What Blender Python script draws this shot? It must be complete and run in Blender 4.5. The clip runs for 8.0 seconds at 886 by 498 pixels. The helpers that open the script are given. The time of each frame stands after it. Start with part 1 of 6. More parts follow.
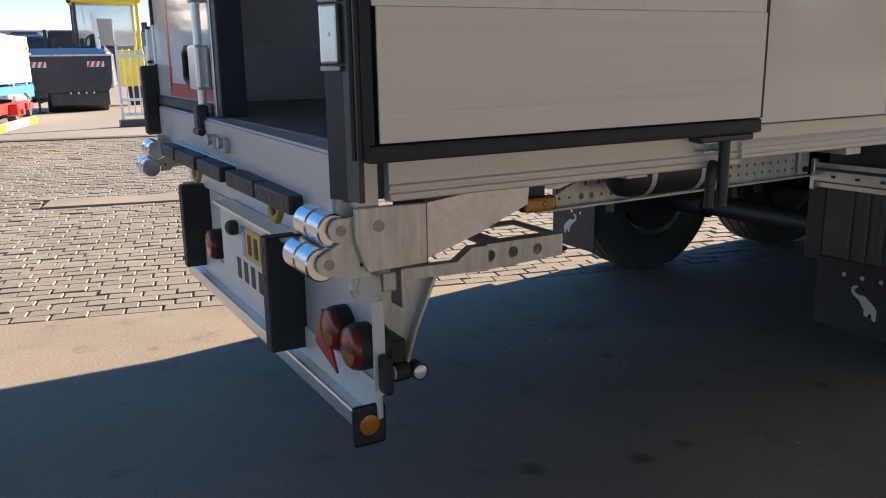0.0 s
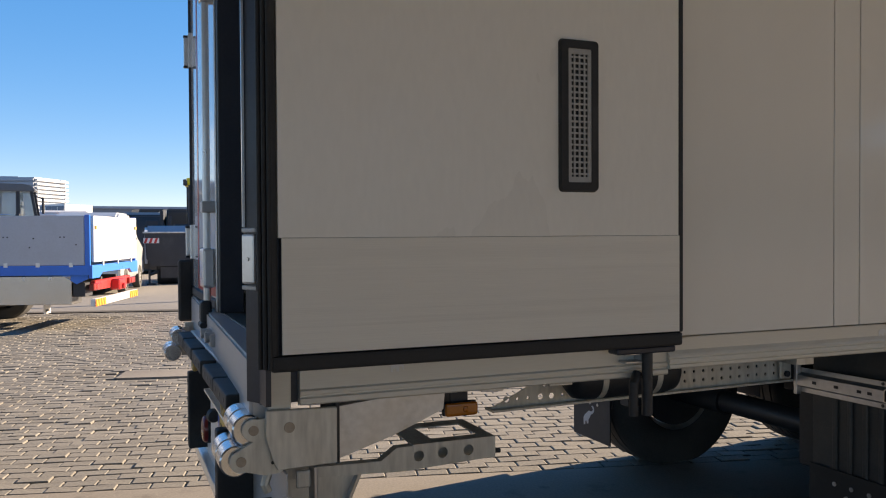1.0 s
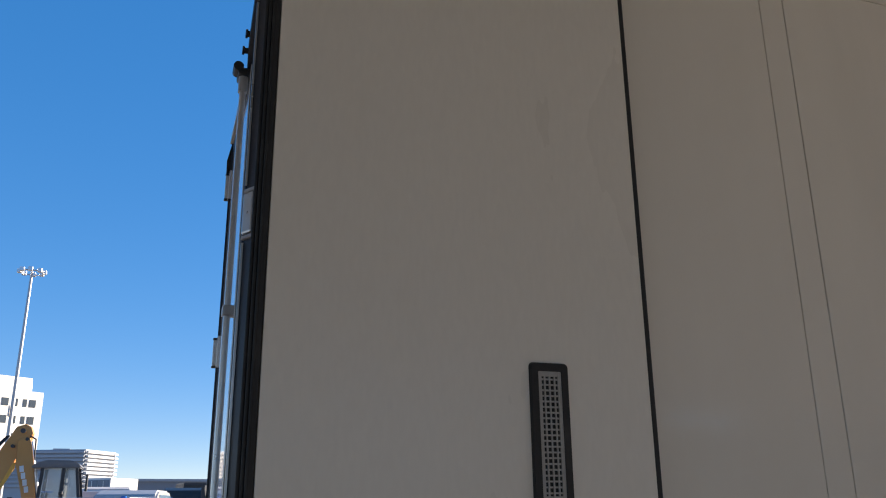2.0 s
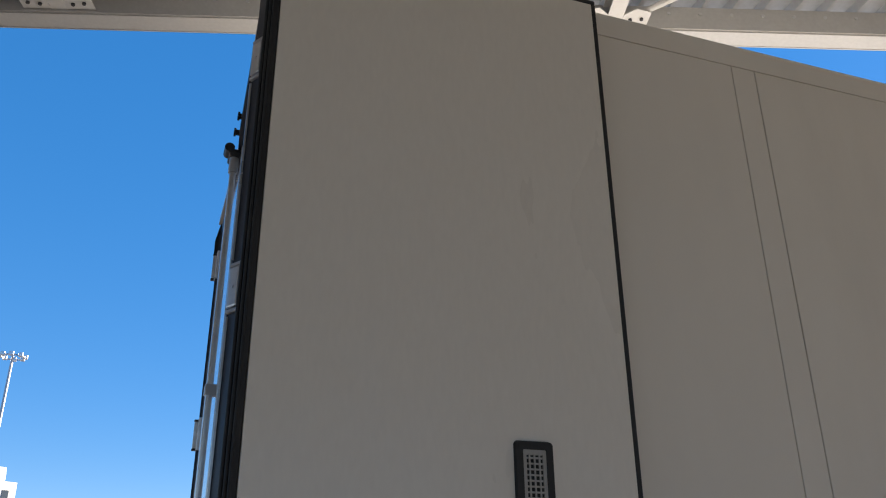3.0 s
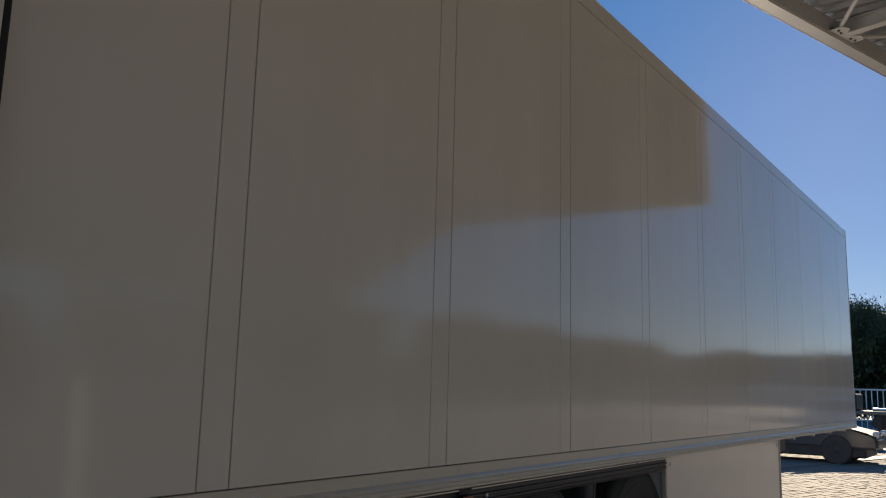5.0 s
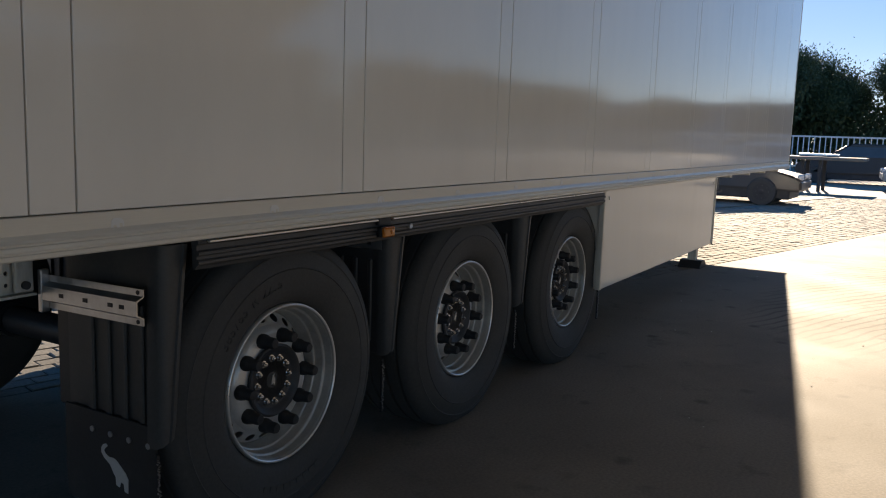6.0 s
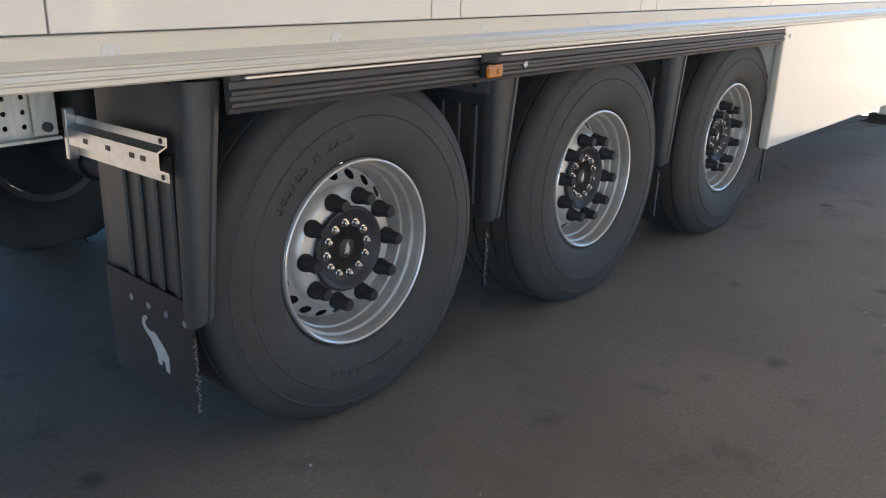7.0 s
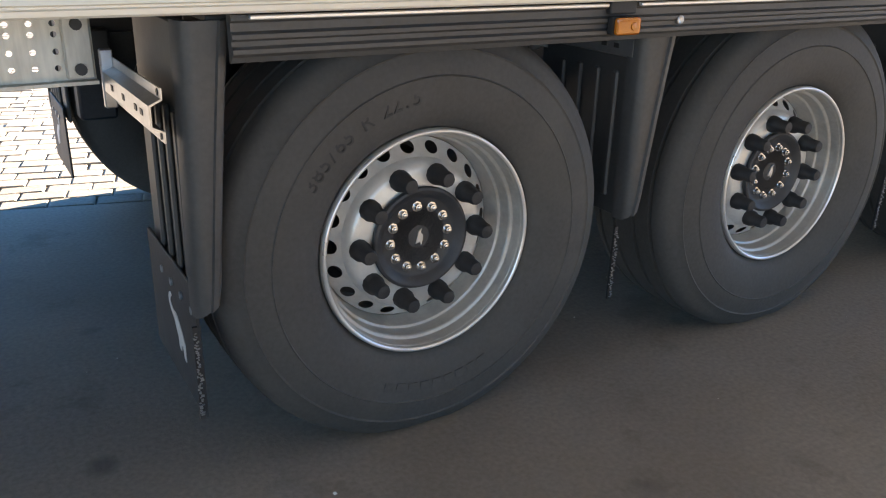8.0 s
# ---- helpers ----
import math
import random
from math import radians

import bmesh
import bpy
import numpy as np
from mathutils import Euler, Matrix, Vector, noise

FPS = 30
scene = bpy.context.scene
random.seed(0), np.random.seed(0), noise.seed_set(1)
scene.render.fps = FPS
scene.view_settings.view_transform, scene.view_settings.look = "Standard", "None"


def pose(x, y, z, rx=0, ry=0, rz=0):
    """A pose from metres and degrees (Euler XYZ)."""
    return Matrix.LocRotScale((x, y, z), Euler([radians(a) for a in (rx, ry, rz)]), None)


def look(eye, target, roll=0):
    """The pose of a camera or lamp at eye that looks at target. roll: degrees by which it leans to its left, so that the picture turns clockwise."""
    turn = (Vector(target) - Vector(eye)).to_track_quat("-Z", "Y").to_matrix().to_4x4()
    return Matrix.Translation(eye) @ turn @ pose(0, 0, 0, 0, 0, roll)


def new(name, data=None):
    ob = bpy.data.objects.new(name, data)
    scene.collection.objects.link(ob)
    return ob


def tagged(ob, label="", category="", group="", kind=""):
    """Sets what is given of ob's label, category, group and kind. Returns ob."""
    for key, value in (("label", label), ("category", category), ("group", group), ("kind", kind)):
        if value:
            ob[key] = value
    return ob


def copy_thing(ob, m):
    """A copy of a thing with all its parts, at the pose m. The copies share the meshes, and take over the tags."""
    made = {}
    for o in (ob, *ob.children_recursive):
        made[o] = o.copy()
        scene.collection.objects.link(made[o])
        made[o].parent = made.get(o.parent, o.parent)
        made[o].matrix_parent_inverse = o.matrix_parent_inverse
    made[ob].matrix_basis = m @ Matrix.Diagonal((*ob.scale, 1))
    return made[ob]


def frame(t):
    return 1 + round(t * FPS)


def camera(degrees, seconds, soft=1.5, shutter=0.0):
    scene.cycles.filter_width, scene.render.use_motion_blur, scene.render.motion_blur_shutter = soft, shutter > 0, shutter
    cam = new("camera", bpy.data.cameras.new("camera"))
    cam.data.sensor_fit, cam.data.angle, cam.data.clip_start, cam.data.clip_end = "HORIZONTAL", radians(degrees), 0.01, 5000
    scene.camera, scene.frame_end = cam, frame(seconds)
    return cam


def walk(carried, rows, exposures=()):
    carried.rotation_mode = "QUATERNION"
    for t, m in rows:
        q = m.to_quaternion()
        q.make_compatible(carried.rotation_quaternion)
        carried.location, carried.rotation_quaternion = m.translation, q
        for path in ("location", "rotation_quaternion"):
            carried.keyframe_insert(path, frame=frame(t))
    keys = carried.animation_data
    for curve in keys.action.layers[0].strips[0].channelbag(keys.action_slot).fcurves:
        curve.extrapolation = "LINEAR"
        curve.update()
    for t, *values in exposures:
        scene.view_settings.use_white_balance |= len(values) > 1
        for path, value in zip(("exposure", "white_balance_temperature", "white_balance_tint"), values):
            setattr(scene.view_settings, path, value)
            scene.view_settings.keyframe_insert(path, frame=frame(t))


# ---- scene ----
cam = camera(56.5, 8.0, soft=1.1)
EXPO = [(0.0, 2.55, 8700, 22), (0.5, 2.25, 8600, 21), (1.0, 2.05, 8400, 20), (1.5, 1.9, 7700, 19), (2.2, 1.85, 7600, 19), (3.5, 2.0, 7300, 16), (4.2, 1.95, 7500, 16), (5.3, 1.0, 8000, 18), (5.6, 1.2, 8000, 18), (6.0, 1.75, 8000, 18), (6.5, 2.9, 8100, 18), (7.0, 3.9, 8200, 18), (8.0, 4.1, 8700, 20)]
PATH = [
    (0, (-0.774, -1.677, 1.382), (0.173, 0.025, 0.927), -0.9),
    (0.3, (-0.626, -1.782, 1.396), (0.317, -0.045, 1.092), -0.7),
    (0.5, (-0.545, -1.86, 1.415), (0.379, -0.098, 1.217), -0.4),
    (0.8, (-0.460, -1.992, 1.465), (0.377, -0.180, 1.332), -0.2),
    (1, (-0.407, -2.077, 1.5), (0.351, -0.226, 1.462), -0.3),
    (1.2, (-0.345, -2.151, 1.528), (0.341, -0.274, 1.613), -0.3),
    (1.5, (-0.278, -2.238, 1.582), (0.363, -0.367, 1.859), -0.3),
    (2, (-0.262, -2.316, 1.638), (0.354, -0.515, 2.231), -0.5),
    (2.2, (-0.261, -2.319, 1.645), (0.338, -0.531, 2.288), -0.3),
    (3.3, (-0.246, -2.322, 1.582), (0.419, -0.622, 2.399), 0.6),
    (3.5, (-0.219, -2.3, 1.576), (0.557, -0.6, 2.288), 0.6),
    (3.8, (-0.128, -2.236, 1.556), (0.844, -0.575, 2.098), 0.5),
    (4, (-0.058, -2.175, 1.548), (1.03, -0.579, 2.069), 0.6),
    (4.2, (0.006, -2.1, 1.55), (1.213, -0.586, 2.053), 0.7),
    (5.3, (0.484, -1.883, 1.462), (2.183, -0.85, 1.682), 1.4),
    (5.5, (0.592, -1.835, 1.444), (2.313, -0.819, 1.529), 1.6),
    (6, (0.837, -1.682, 1.381), (2.544, -0.678, 1.105), 1.9),
    (6.2, (0.938, -1.619, 1.347), (2.625, -0.613, 0.968), 2.1),
    (6.5, (1.102, -1.545, 1.312), (2.709, -0.457, 0.831), 2.1),
    (6.8, (1.283, -1.508, 1.309), (2.774, -0.316, 0.713), 1.8),
    (7, (1.41, -1.478, 1.306), (2.84, -0.24, 0.654), 1.8),
    (7.3, (1.605, -1.404, 1.276), (2.959, -0.098, 0.598), 1.8),
    (7.5, (1.733, -1.379, 1.251), (3.002, 0.008, 0.569), 2.0),
    (8, (2.041, -1.38, 1.226), (3.013, 0.201, 0.481), 1.7),
]
walk(cam, [(t, look(e, g, r)) for t, e, g, r in PATH], EXPO)

# ---- world and sun ----
SUN_AZ, SUN_EL = radians(80.8), radians(19.0)
sun_dir = Vector((math.sin(SUN_AZ) * math.cos(SUN_EL), math.cos(SUN_AZ) * math.cos(SUN_EL), math.sin(SUN_EL)))
world = bpy.data.worlds.new("sky")
scene.world = world
world.use_nodes = True
wn = world.node_tree
sky = wn.nodes.new("ShaderNodeTexSky")
sky.sky_type, sky.sun_disc = "NISHITA", False
sky.sun_elevation, sky.sun_rotation = SUN_EL, SUN_AZ
sky.altitude, sky.air_density, sky.dust_density, sky.ozone_density = 2500, 0.9, 0.3, 4.5
deep = wn.nodes.new("ShaderNodeGamma")
deep.inputs["Gamma"].default_value = 0.45
tone = wn.nodes.new("ShaderNodeHueSaturation")
tone.inputs["Saturation"].default_value = 1.87
tone.inputs["Hue"].default_value = 0.512
wn.links.new(sky.outputs[0], deep.inputs["Color"])
wn.links.new(deep.outputs[0], tone.inputs["Color"])
wn.links.new(tone.outputs[0], wn.nodes["Background"].inputs[0])
wn.nodes["Background"].inputs[1].default_value = 0.138
sun = new("sun", bpy.data.lights.new("sun", "SUN"))
sun.data.energy, sun.data.angle, sun.data.color = 3.6, radians(0.53), (1.0, 0.945, 0.80)
sun.matrix_world = look(sun_dir * 50, (0, 0, 0))


# ---- materials ----
def mat(name, col, rough=0.5, metal=0.0, var=0.12, scale=6.0, fine=90.0, bump=0.02, rvar=0.08, coat=0.0, stretch=(1, 1, 1), rand=0.0, dirt=None, dirt_amount=0.0, low=1.0):
    m = bpy.data.materials.new(name)
    m.use_nodes = True
    nt = m.node_tree
    N, L = nt.nodes, nt.links
    b = N["Principled BSDF"]
    tc = N.new("ShaderNodeTexCoord")
    mp = N.new("ShaderNodeMapping")
    mp.inputs["Scale"].default_value = stretch
    L.new(tc.outputs["Object"], mp.inputs["Vector"])
    n1 = N.new("ShaderNodeTexNoise")
    n1.inputs["Scale"].default_value, n1.inputs["Detail"].default_value = scale, 6
    n2 = N.new("ShaderNodeTexNoise")
    n2.inputs["Scale"].default_value, n2.inputs["Detail"].default_value = fine, 4
    L.new(mp.outputs[0], n1.inputs["Vector"])
    L.new(mp.outputs[0], n2.inputs["Vector"])
    add = N.new("ShaderNodeMath")
    add.operation = "ADD"
    L.new(n1.outputs[0], add.inputs[0])
    L.new(n2.outputs[0], add.inputs[1])
    if rand:
        oi = N.new("ShaderNodeObjectInfo")
        ge = N.new("ShaderNodeNewGeometry")
        a2 = N.new("ShaderNodeMath")
        a2.operation = "MULTIPLY_ADD"
        a3 = N.new("ShaderNodeMath")
        a3.operation = "ADD"
        a4 = N.new("ShaderNodeMath")
        a4.operation = "FRACT"
        L.new(oi.outputs["Random"], a3.inputs[0])
        L.new(ge.outputs["Random Per Island"], a3.inputs[1])
        L.new(a3.outputs[0], a4.inputs[0])
        L.new(a4.outputs[0], a2.inputs[0])
        a2.inputs[1].default_value = rand
        L.new(add.outputs[0], a2.inputs[2])
        src = a2.outputs[0]
    else:
        src = add.outputs[0]
    rng = N.new("ShaderNodeMapRange")
    rng.inputs["From Min"].default_value, rng.inputs["From Max"].default_value = 0.6, 1.4 + rand
    L.new(src, rng.inputs["Value"])
    mix = N.new("ShaderNodeMix")
    mix.data_type = "RGBA"
    mix.inputs["A"].default_value = (*[c * (1 - var) for c in col], 1)
    mix.inputs["B"].default_value = (*[min(1, c * (1 + var)) for c in col], 1)
    L.new(rng.outputs[0], mix.inputs["Factor"])
    out = mix.outputs["Result"]
    if dirt:
        n3 = N.new("ShaderNodeTexNoise")
        n3.inputs["Scale"].default_value, n3.inputs["Detail"].default_value, n3.inputs["Roughness"].default_value = scale * 0.45, 9, 0.65
        L.new(mp.outputs[0], n3.inputs["Vector"])
        r3 = N.new("ShaderNodeMapRange")
        r3.inputs["From Min"].default_value, r3.inputs["From Max"].default_value = 0.52, 0.72
        r3.inputs["To Max"].default_value = dirt_amount
        L.new(n3.outputs[0], r3.inputs["Value"])
        m3 = N.new("ShaderNodeMix")
        m3.data_type = "RGBA"
        L.new(r3.outputs[0], m3.inputs["Factor"])
        L.new(out, m3.inputs["A"])
        m3.inputs["B"].default_value = (*dirt, 1)
        out = m3.outputs["Result"]
    L.new(out, b.inputs["Base Color"])
    rr = N.new("ShaderNodeMapRange")
    rr.inputs["To Min"].default_value, rr.inputs["To Max"].default_value = max(0.02, rough - rvar), min(1, rough + rvar)
    L.new(n1.outputs[0], rr.inputs["Value"])
    L.new(rr.outputs[0], b.inputs["Roughness"])
    b.inputs["Metallic"].default_value = metal
    b.inputs["Coat Weight"].default_value = coat
    b.inputs["Coat Roughness"].default_value = 0.08
    if bump:
        bp = N.new("ShaderNodeBump")
        bp.inputs["Strength"].default_value, bp.inputs["Distance"].default_value = 0.5, bump
        ht = N.new("ShaderNodeMath")
        ht.operation = "MULTIPLY_ADD"
        ht.inputs[1].default_value = low
        L.new(n1.outputs[0], ht.inputs[0])
        L.new(n2.outputs[0], ht.inputs[2])
        L.new(ht.outputs[0], bp.inputs["Height"])
        L.new(bp.outputs[0], b.inputs["Normal"])
    return m


M_PANEL = mat("white_gelcoat", (0.86, 0.825, 0.765), 0.085, 0, 0.03, 0.8, 5, 0.0005, 0.02, 0.0, (1, 1, 0.3), dirt=(0.55, 0.53, 0.48), dirt_amount=0.3)
M_DOORP = mat("white_door_panel", (0.86, 0.825, 0.765), 0.28, 0, 0.03, 0.9, 60, 0.0004, 0.06, 0.0, (1, 1, 0.3), dirt=(0.62, 0.60, 0.55), dirt_amount=0.15)
M_KICK = mat("kick_panel", (0.84, 0.795, 0.72), 0.34, 0, 0.09, 1.2, 60, 0.0012, 0.1, 0, (0.10, 1, 14), dirt=(0.42, 0.38, 0.32), dirt_amount=0.5)
M_RAIL = mat("anodised_rail", (0.68, 0.65, 0.58), 0.33, 0.15, 0.05, 2, 70, 0.0004, 0.06, 0, (0.2, 1, 4), dirt=(0.45, 0.42, 0.36), dirt_amount=0.4)
M_ARM = mat("dull_folded_steel", (0.60, 0.61, 0.62), 0.36, 0.65, 0.16, 7, 45, 0.0008, 0.12, dirt=(0.24, 0.23, 0.21), dirt_amount=0.6)
M_GALV = mat("galvanised_steel", (0.50, 0.51, 0.53), 0.32, 0.85, 0.14, 9, 45, 0.0008, 0.12, dirt=(0.40, 0.39, 0.36), dirt_amount=0.6)
M_GALVD = mat("weathered_galvanised_steel", (0.66, 0.63, 0.565), 0.48, 0.4, 0.26, 14, 60, 0.0015, 0.15, 0, (1, 1, 0.18), dirt=(0.33, 0.30, 0.26), dirt_amount=0.6)
M_ALU = mat("aluminium", (0.72, 0.73, 0.74), 0.3, 0.7, 0.06, 5, 60, 0.0004, 0.08)
M_CHROME = mat("polished_roller_steel", (0.62, 0.645, 0.68), 0.24, 1.0, 0.04, 12, 40, 0.0, 0.05)
M_BLACK = mat("black_coated_frame", (0.026, 0.032, 0.050), 0.38, 0, 0.2, 7, 80, 0.0006, 0.1, dirt=(0.06, 0.06, 0.06), dirt_amount=0.4)
M_RUBBER = mat("black_rubber", (0.018, 0.019, 0.022), 0.6, 0, 0.25, 9, 120, 0.001, 0.1, dirt=(0.07, 0.065, 0.06), dirt_amount=0.5)
M_TYRE = mat("tyre_rubber", (0.055, 0.053, 0.051), 0.72, 0, 0.25, 6, 90, 0.001, 0.1, dirt=(0.09, 0.085, 0.075), dirt_amount=0.6)
M_PLASTIC = mat("mudguard_plastic", (0.055, 0.056, 0.058), 0.5, 0, 0.2, 6, 90, 0.0006, 0.1, dirt=(0.10, 0.095, 0.085), dirt_amount=0.6)
M_STEELRIM = mat("silver_painted_rim", (0.66, 0.645, 0.62), 0.36, 0.35, 0.08, 8, 70, 0.0005, 0.1, dirt=(0.25, 0.22, 0.18), dirt_amount=0.5)
# rim barrels in a darker grey than the wheel disc
M_RIMB = mat("dark_rim_barrel", (0.46, 0.445, 0.42), 0.38, 0.35, 0.12, 8, 70, 0.0005, 0.1, dirt=(0.22, 0.19, 0.155), dirt_amount=0.7)
M_DARKIN = mat("cargo_liner", (0.74, 0.75, 0.75), 0.55, 0, 0.08, 2, 50, 0.0006)
M_FLOORIN = mat("cargo_floor", (0.11, 0.115, 0.12), 0.45, 0, 0.15, 5, 80, 0.001)
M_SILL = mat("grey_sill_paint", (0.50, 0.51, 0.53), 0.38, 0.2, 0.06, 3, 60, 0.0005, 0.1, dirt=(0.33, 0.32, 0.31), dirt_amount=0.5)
M_RED = mat("red_reflective_tape", (0.55, 0.03, 0.02), 0.3, 0, 0.1, 10, 150, 0.0003)
M_REDLENS = mat("red_lamp_lens", (0.24, 0.02, 0.016), 0.30, 0, 0.15, 20, 160, 0.0006, coat=0.1)
M_AMBER = mat("amber_lens", (0.50, 0.15, 0.012), 0.15, 0, 0.12, 30, 200, 0.0006, coat=0.5)
M_CLEAR = mat("clear_lens", (0.75, 0.76, 0.78), 0.08, 0.3, 0.1, 60, 200, 0.0006, coat=0.6)
M_WHITE = mat("white_paint", (0.70, 0.70, 0.69), 0.35, 0, 0.05, 2, 40, 0.0004, dirt=(0.55, 0.53, 0.5), dirt_amount=0.4)
M_GLOSSY = mat("glossy_white_door", (0.76, 0.77, 0.78), 0.05, 0, 0.03, 1.2, 30, 0.0001, 0.02, 0.5)
M_LOGO = mat("white_print", (0.50, 0.51, 0.52), 0.5, 0, 0.06, 20, 120, 0)
M_YELPLATE = mat("yellow_plate", (0.75, 0.42, 0.02), 0.4, 0, 0.05, 10, 90, 0)
M_BLUE = mat("blue_paint", (0.004, 0.17, 0.66), 0.3, 0, 0.08, 3, 60, 0.0004, coat=0.3)
M_TRUCKRED = mat("red_paint", (0.55, 0.03, 0.03), 0.35, 0, 0.1, 8, 80, 0.0004)
M_YELLOW = mat("yellow_machine_paint", (0.80, 0.60, 0.02), 0.35, 0, 0.06, 3, 60, 0.0005, coat=0.2)
M_ORANGE = mat("orange_machine_paint", (0.56, 0.235, 0.055), 0.4, 0, 0.07, 3, 60, 0.0005, coat=0.2)
M_STRIPE = mat("orange_reflective_film", (0.72, 0.13, 0.01), 0.35, 0, 0.06, 8, 80, 0)
M_DKSTEEL = mat("dark_machine_steel", (0.035, 0.037, 0.042), 0.5, 0.2, 0.2, 4, 60, 0.001, dirt=(0.09, 0.085, 0.08), dirt_amount=0.5)
M_STAINLESS = mat("stainless_box", (0.55, 0.55, 0.55), 0.22, 0.9, 0.05, 3, 50, 0.0006, 0.06)
M_PIN = mat("worn_pin_steel", (0.36, 0.31, 0.26), 0.45, 0.6, 0.15, 40, 120, 0.0004, 0.1)
M_GRILLE = mat("grey_grille_plastic", (0.40, 0.40, 0.40), 0.5, 0, 0.08, 20, 100, 0.0003)
M_HOOKY = mat("ochre_plastic", (0.50, 0.30, 0.08), 0.5, 0, 0.1, 12, 80, 0)
M_CANOPY = mat("canopy_steel", (0.62, 0.62, 0.61), 0.5, 0.2, 0.08, 1.2, 40, 0.0006, dirt=(0.42, 0.41, 0.39), dirt_amount=0.5)
M_CORR = mat("corrugated_sheet", (0.43, 0.455, 0.49), 0.45, 0.35, 0.10, 0.9, 30, 0.0006, 0.1, 0, (1, 1, 1), dirt=(0.35, 0.34, 0.32), dirt_amount=0.5)


def concrete():
    m = mat("apron_concrete", (0.235, 0.210, 0.180), 0.76, 0, 0.24, 1.1, 70, 0.0025, 0.12, 0, (1, 1, 1), dirt=(0.13, 0.115, 0.098), dirt_amount=0.5, low=0.06)
    nt = m.node_tree
    N, L = nt.nodes, nt.links
    b = N["Principled BSDF"]
    b.inputs["Specular IOR Level"].default_value = 0.1
    base = b.inputs["Base Color"].links[0].from_socket
    tc = N.new("ShaderNodeTexCoord")
    spots = N.new("ShaderNodeTexVoronoi")
    spots.inputs["Scale"].default_value = 2.6
    L.new(tc.outputs["Object"], spots.inputs["Vector"])
    warp = N.new("ShaderNodeTexNoise")
    warp.inputs["Scale"].default_value, warp.inputs["Detail"].default_value = 9, 6
    L.new(tc.outputs["Object"], warp.inputs["Vector"])
    s1 = N.new("ShaderNodeMath")
    s1.operation = "MULTIPLY_ADD"
    s1.inputs[1].default_value = 0.22
    L.new(warp.outputs[0], s1.inputs[0])
    L.new(spots.outputs["Distance"], s1.inputs[2])
    s2 = N.new("ShaderNodeMapRange")
    s2.inputs["From Min"].default_value, s2.inputs["From Max"].default_value = 0.16, 0.25
    s2.inputs["To Min"].default_value, s2.inputs["To Max"].default_value = 0.75, 0.0
    L.new(s1.outputs[0], s2.inputs["Value"])
    # ragged dark stains
    blot = N.new("ShaderNodeTexNoise")
    blot.inputs["Scale"].default_value, blot.inputs["Detail"].default_value, blot.inputs["Roughness"].default_value = 3.2, 9, 0.66
    L.new(tc.outputs["Object"], blot.inputs["Vector"])
    b2 = N.new("ShaderNodeMapRange")
    b2.inputs["From Min"].default_value, b2.inputs["From Max"].default_value, b2.inputs["To Max"].default_value = 0.57, 0.66, 0.42
    L.new(blot.outputs[0], b2.inputs["Value"])
    m0 = N.new("ShaderNodeMix")
    m0.data_type = "RGBA"
    m0.inputs["B"].default_value = (0.115, 0.10, 0.085, 1)
    L.new(base, m0.inputs["A"])
    L.new(b2.outputs[0], m0.inputs["Factor"])
    base = m0.outputs["Result"]
    # curved tyre tracks about a turning centre
    mp = N.new("ShaderNodeMapping")
    mp.inputs["Location"].default_value = (-3.0, 13.5, 0)
    L.new(tc.outputs["Object"], mp.inputs["Vector"])
    ring = N.new("ShaderNodeTexWave")
    ring.wave_type, ring.rings_direction = "RINGS", "Z"
    ring.inputs["Scale"].default_value, ring.inputs["Distortion"].default_value = 3.2, 5.0
    ring.inputs["Detail"].default_value, ring.inputs["Detail Scale"].default_value = 3, 0.5
    L.new(mp.outputs[0], ring.inputs["Vector"])
    mask = N.new("ShaderNodeTexNoise")
    mask.inputs["Scale"].default_value, mask.inputs["Detail"].default_value = 0.35, 5
    L.new(tc.outputs["Object"], mask.inputs["Vector"])
    mr = N.new("ShaderNodeMapRange")
    mr.inputs["From Min"].default_value, mr.inputs["From Max"].default_value, mr.inputs["To Max"].default_value = 0.42, 0.52, 1.0
    L.new(mask.outputs[0], mr.inputs["Value"])
    sx = N.new("ShaderNodeSeparateXYZ")
    L.new(tc.outputs["Object"], sx.inputs[0])
    turn = N.new("ShaderNodeMapRange")        # vehicles turn on the open stretch ahead
    turn.inputs["From Min"].default_value, turn.inputs["From Max"].default_value = 6.5, 8.5
    L.new(sx.outputs[0], turn.inputs["Value"])
    tm = N.new("ShaderNodeMath")
    tm.operation = "MULTIPLY"
    L.new(mr.outputs[0], tm.inputs[0])
    L.new(turn.outputs[0], tm.inputs[1])
    side = N.new("ShaderNodeMapRange")
    side.inputs["From Min"].default_value, side.inputs["From Max"].default_value = -0.4, -0.8
    L.new(sx.outputs[1], side.inputs["Value"])
    ts = N.new("ShaderNodeMath")
    ts.operation = "MULTIPLY"
    L.new(tm.outputs[0], ts.inputs[0])
    L.new(side.outputs[0], ts.inputs[1])
    tr = N.new("ShaderNodeMath")
    tr.operation = "MULTIPLY"
    thin = N.new("ShaderNodeMapRange")
    thin.inputs["From Min"].default_value, thin.inputs["From Max"].default_value = 0.72, 0.92
    L.new(ring.outputs["Fac"], thin.inputs["Value"])
    L.new(thin.outputs[0], tr.inputs[0])
    L.new(ts.outputs[0], tr.inputs[1])
    m1 = N.new("ShaderNodeMix")
    m1.data_type = "RGBA"
    m1.inputs["B"].default_value = (0.06, 0.05, 0.04, 1)
    L.new(base, m1.inputs["A"])
    L.new(tr.outputs[0], m1.inputs["Factor"])
    m2 = N.new("ShaderNodeMix")
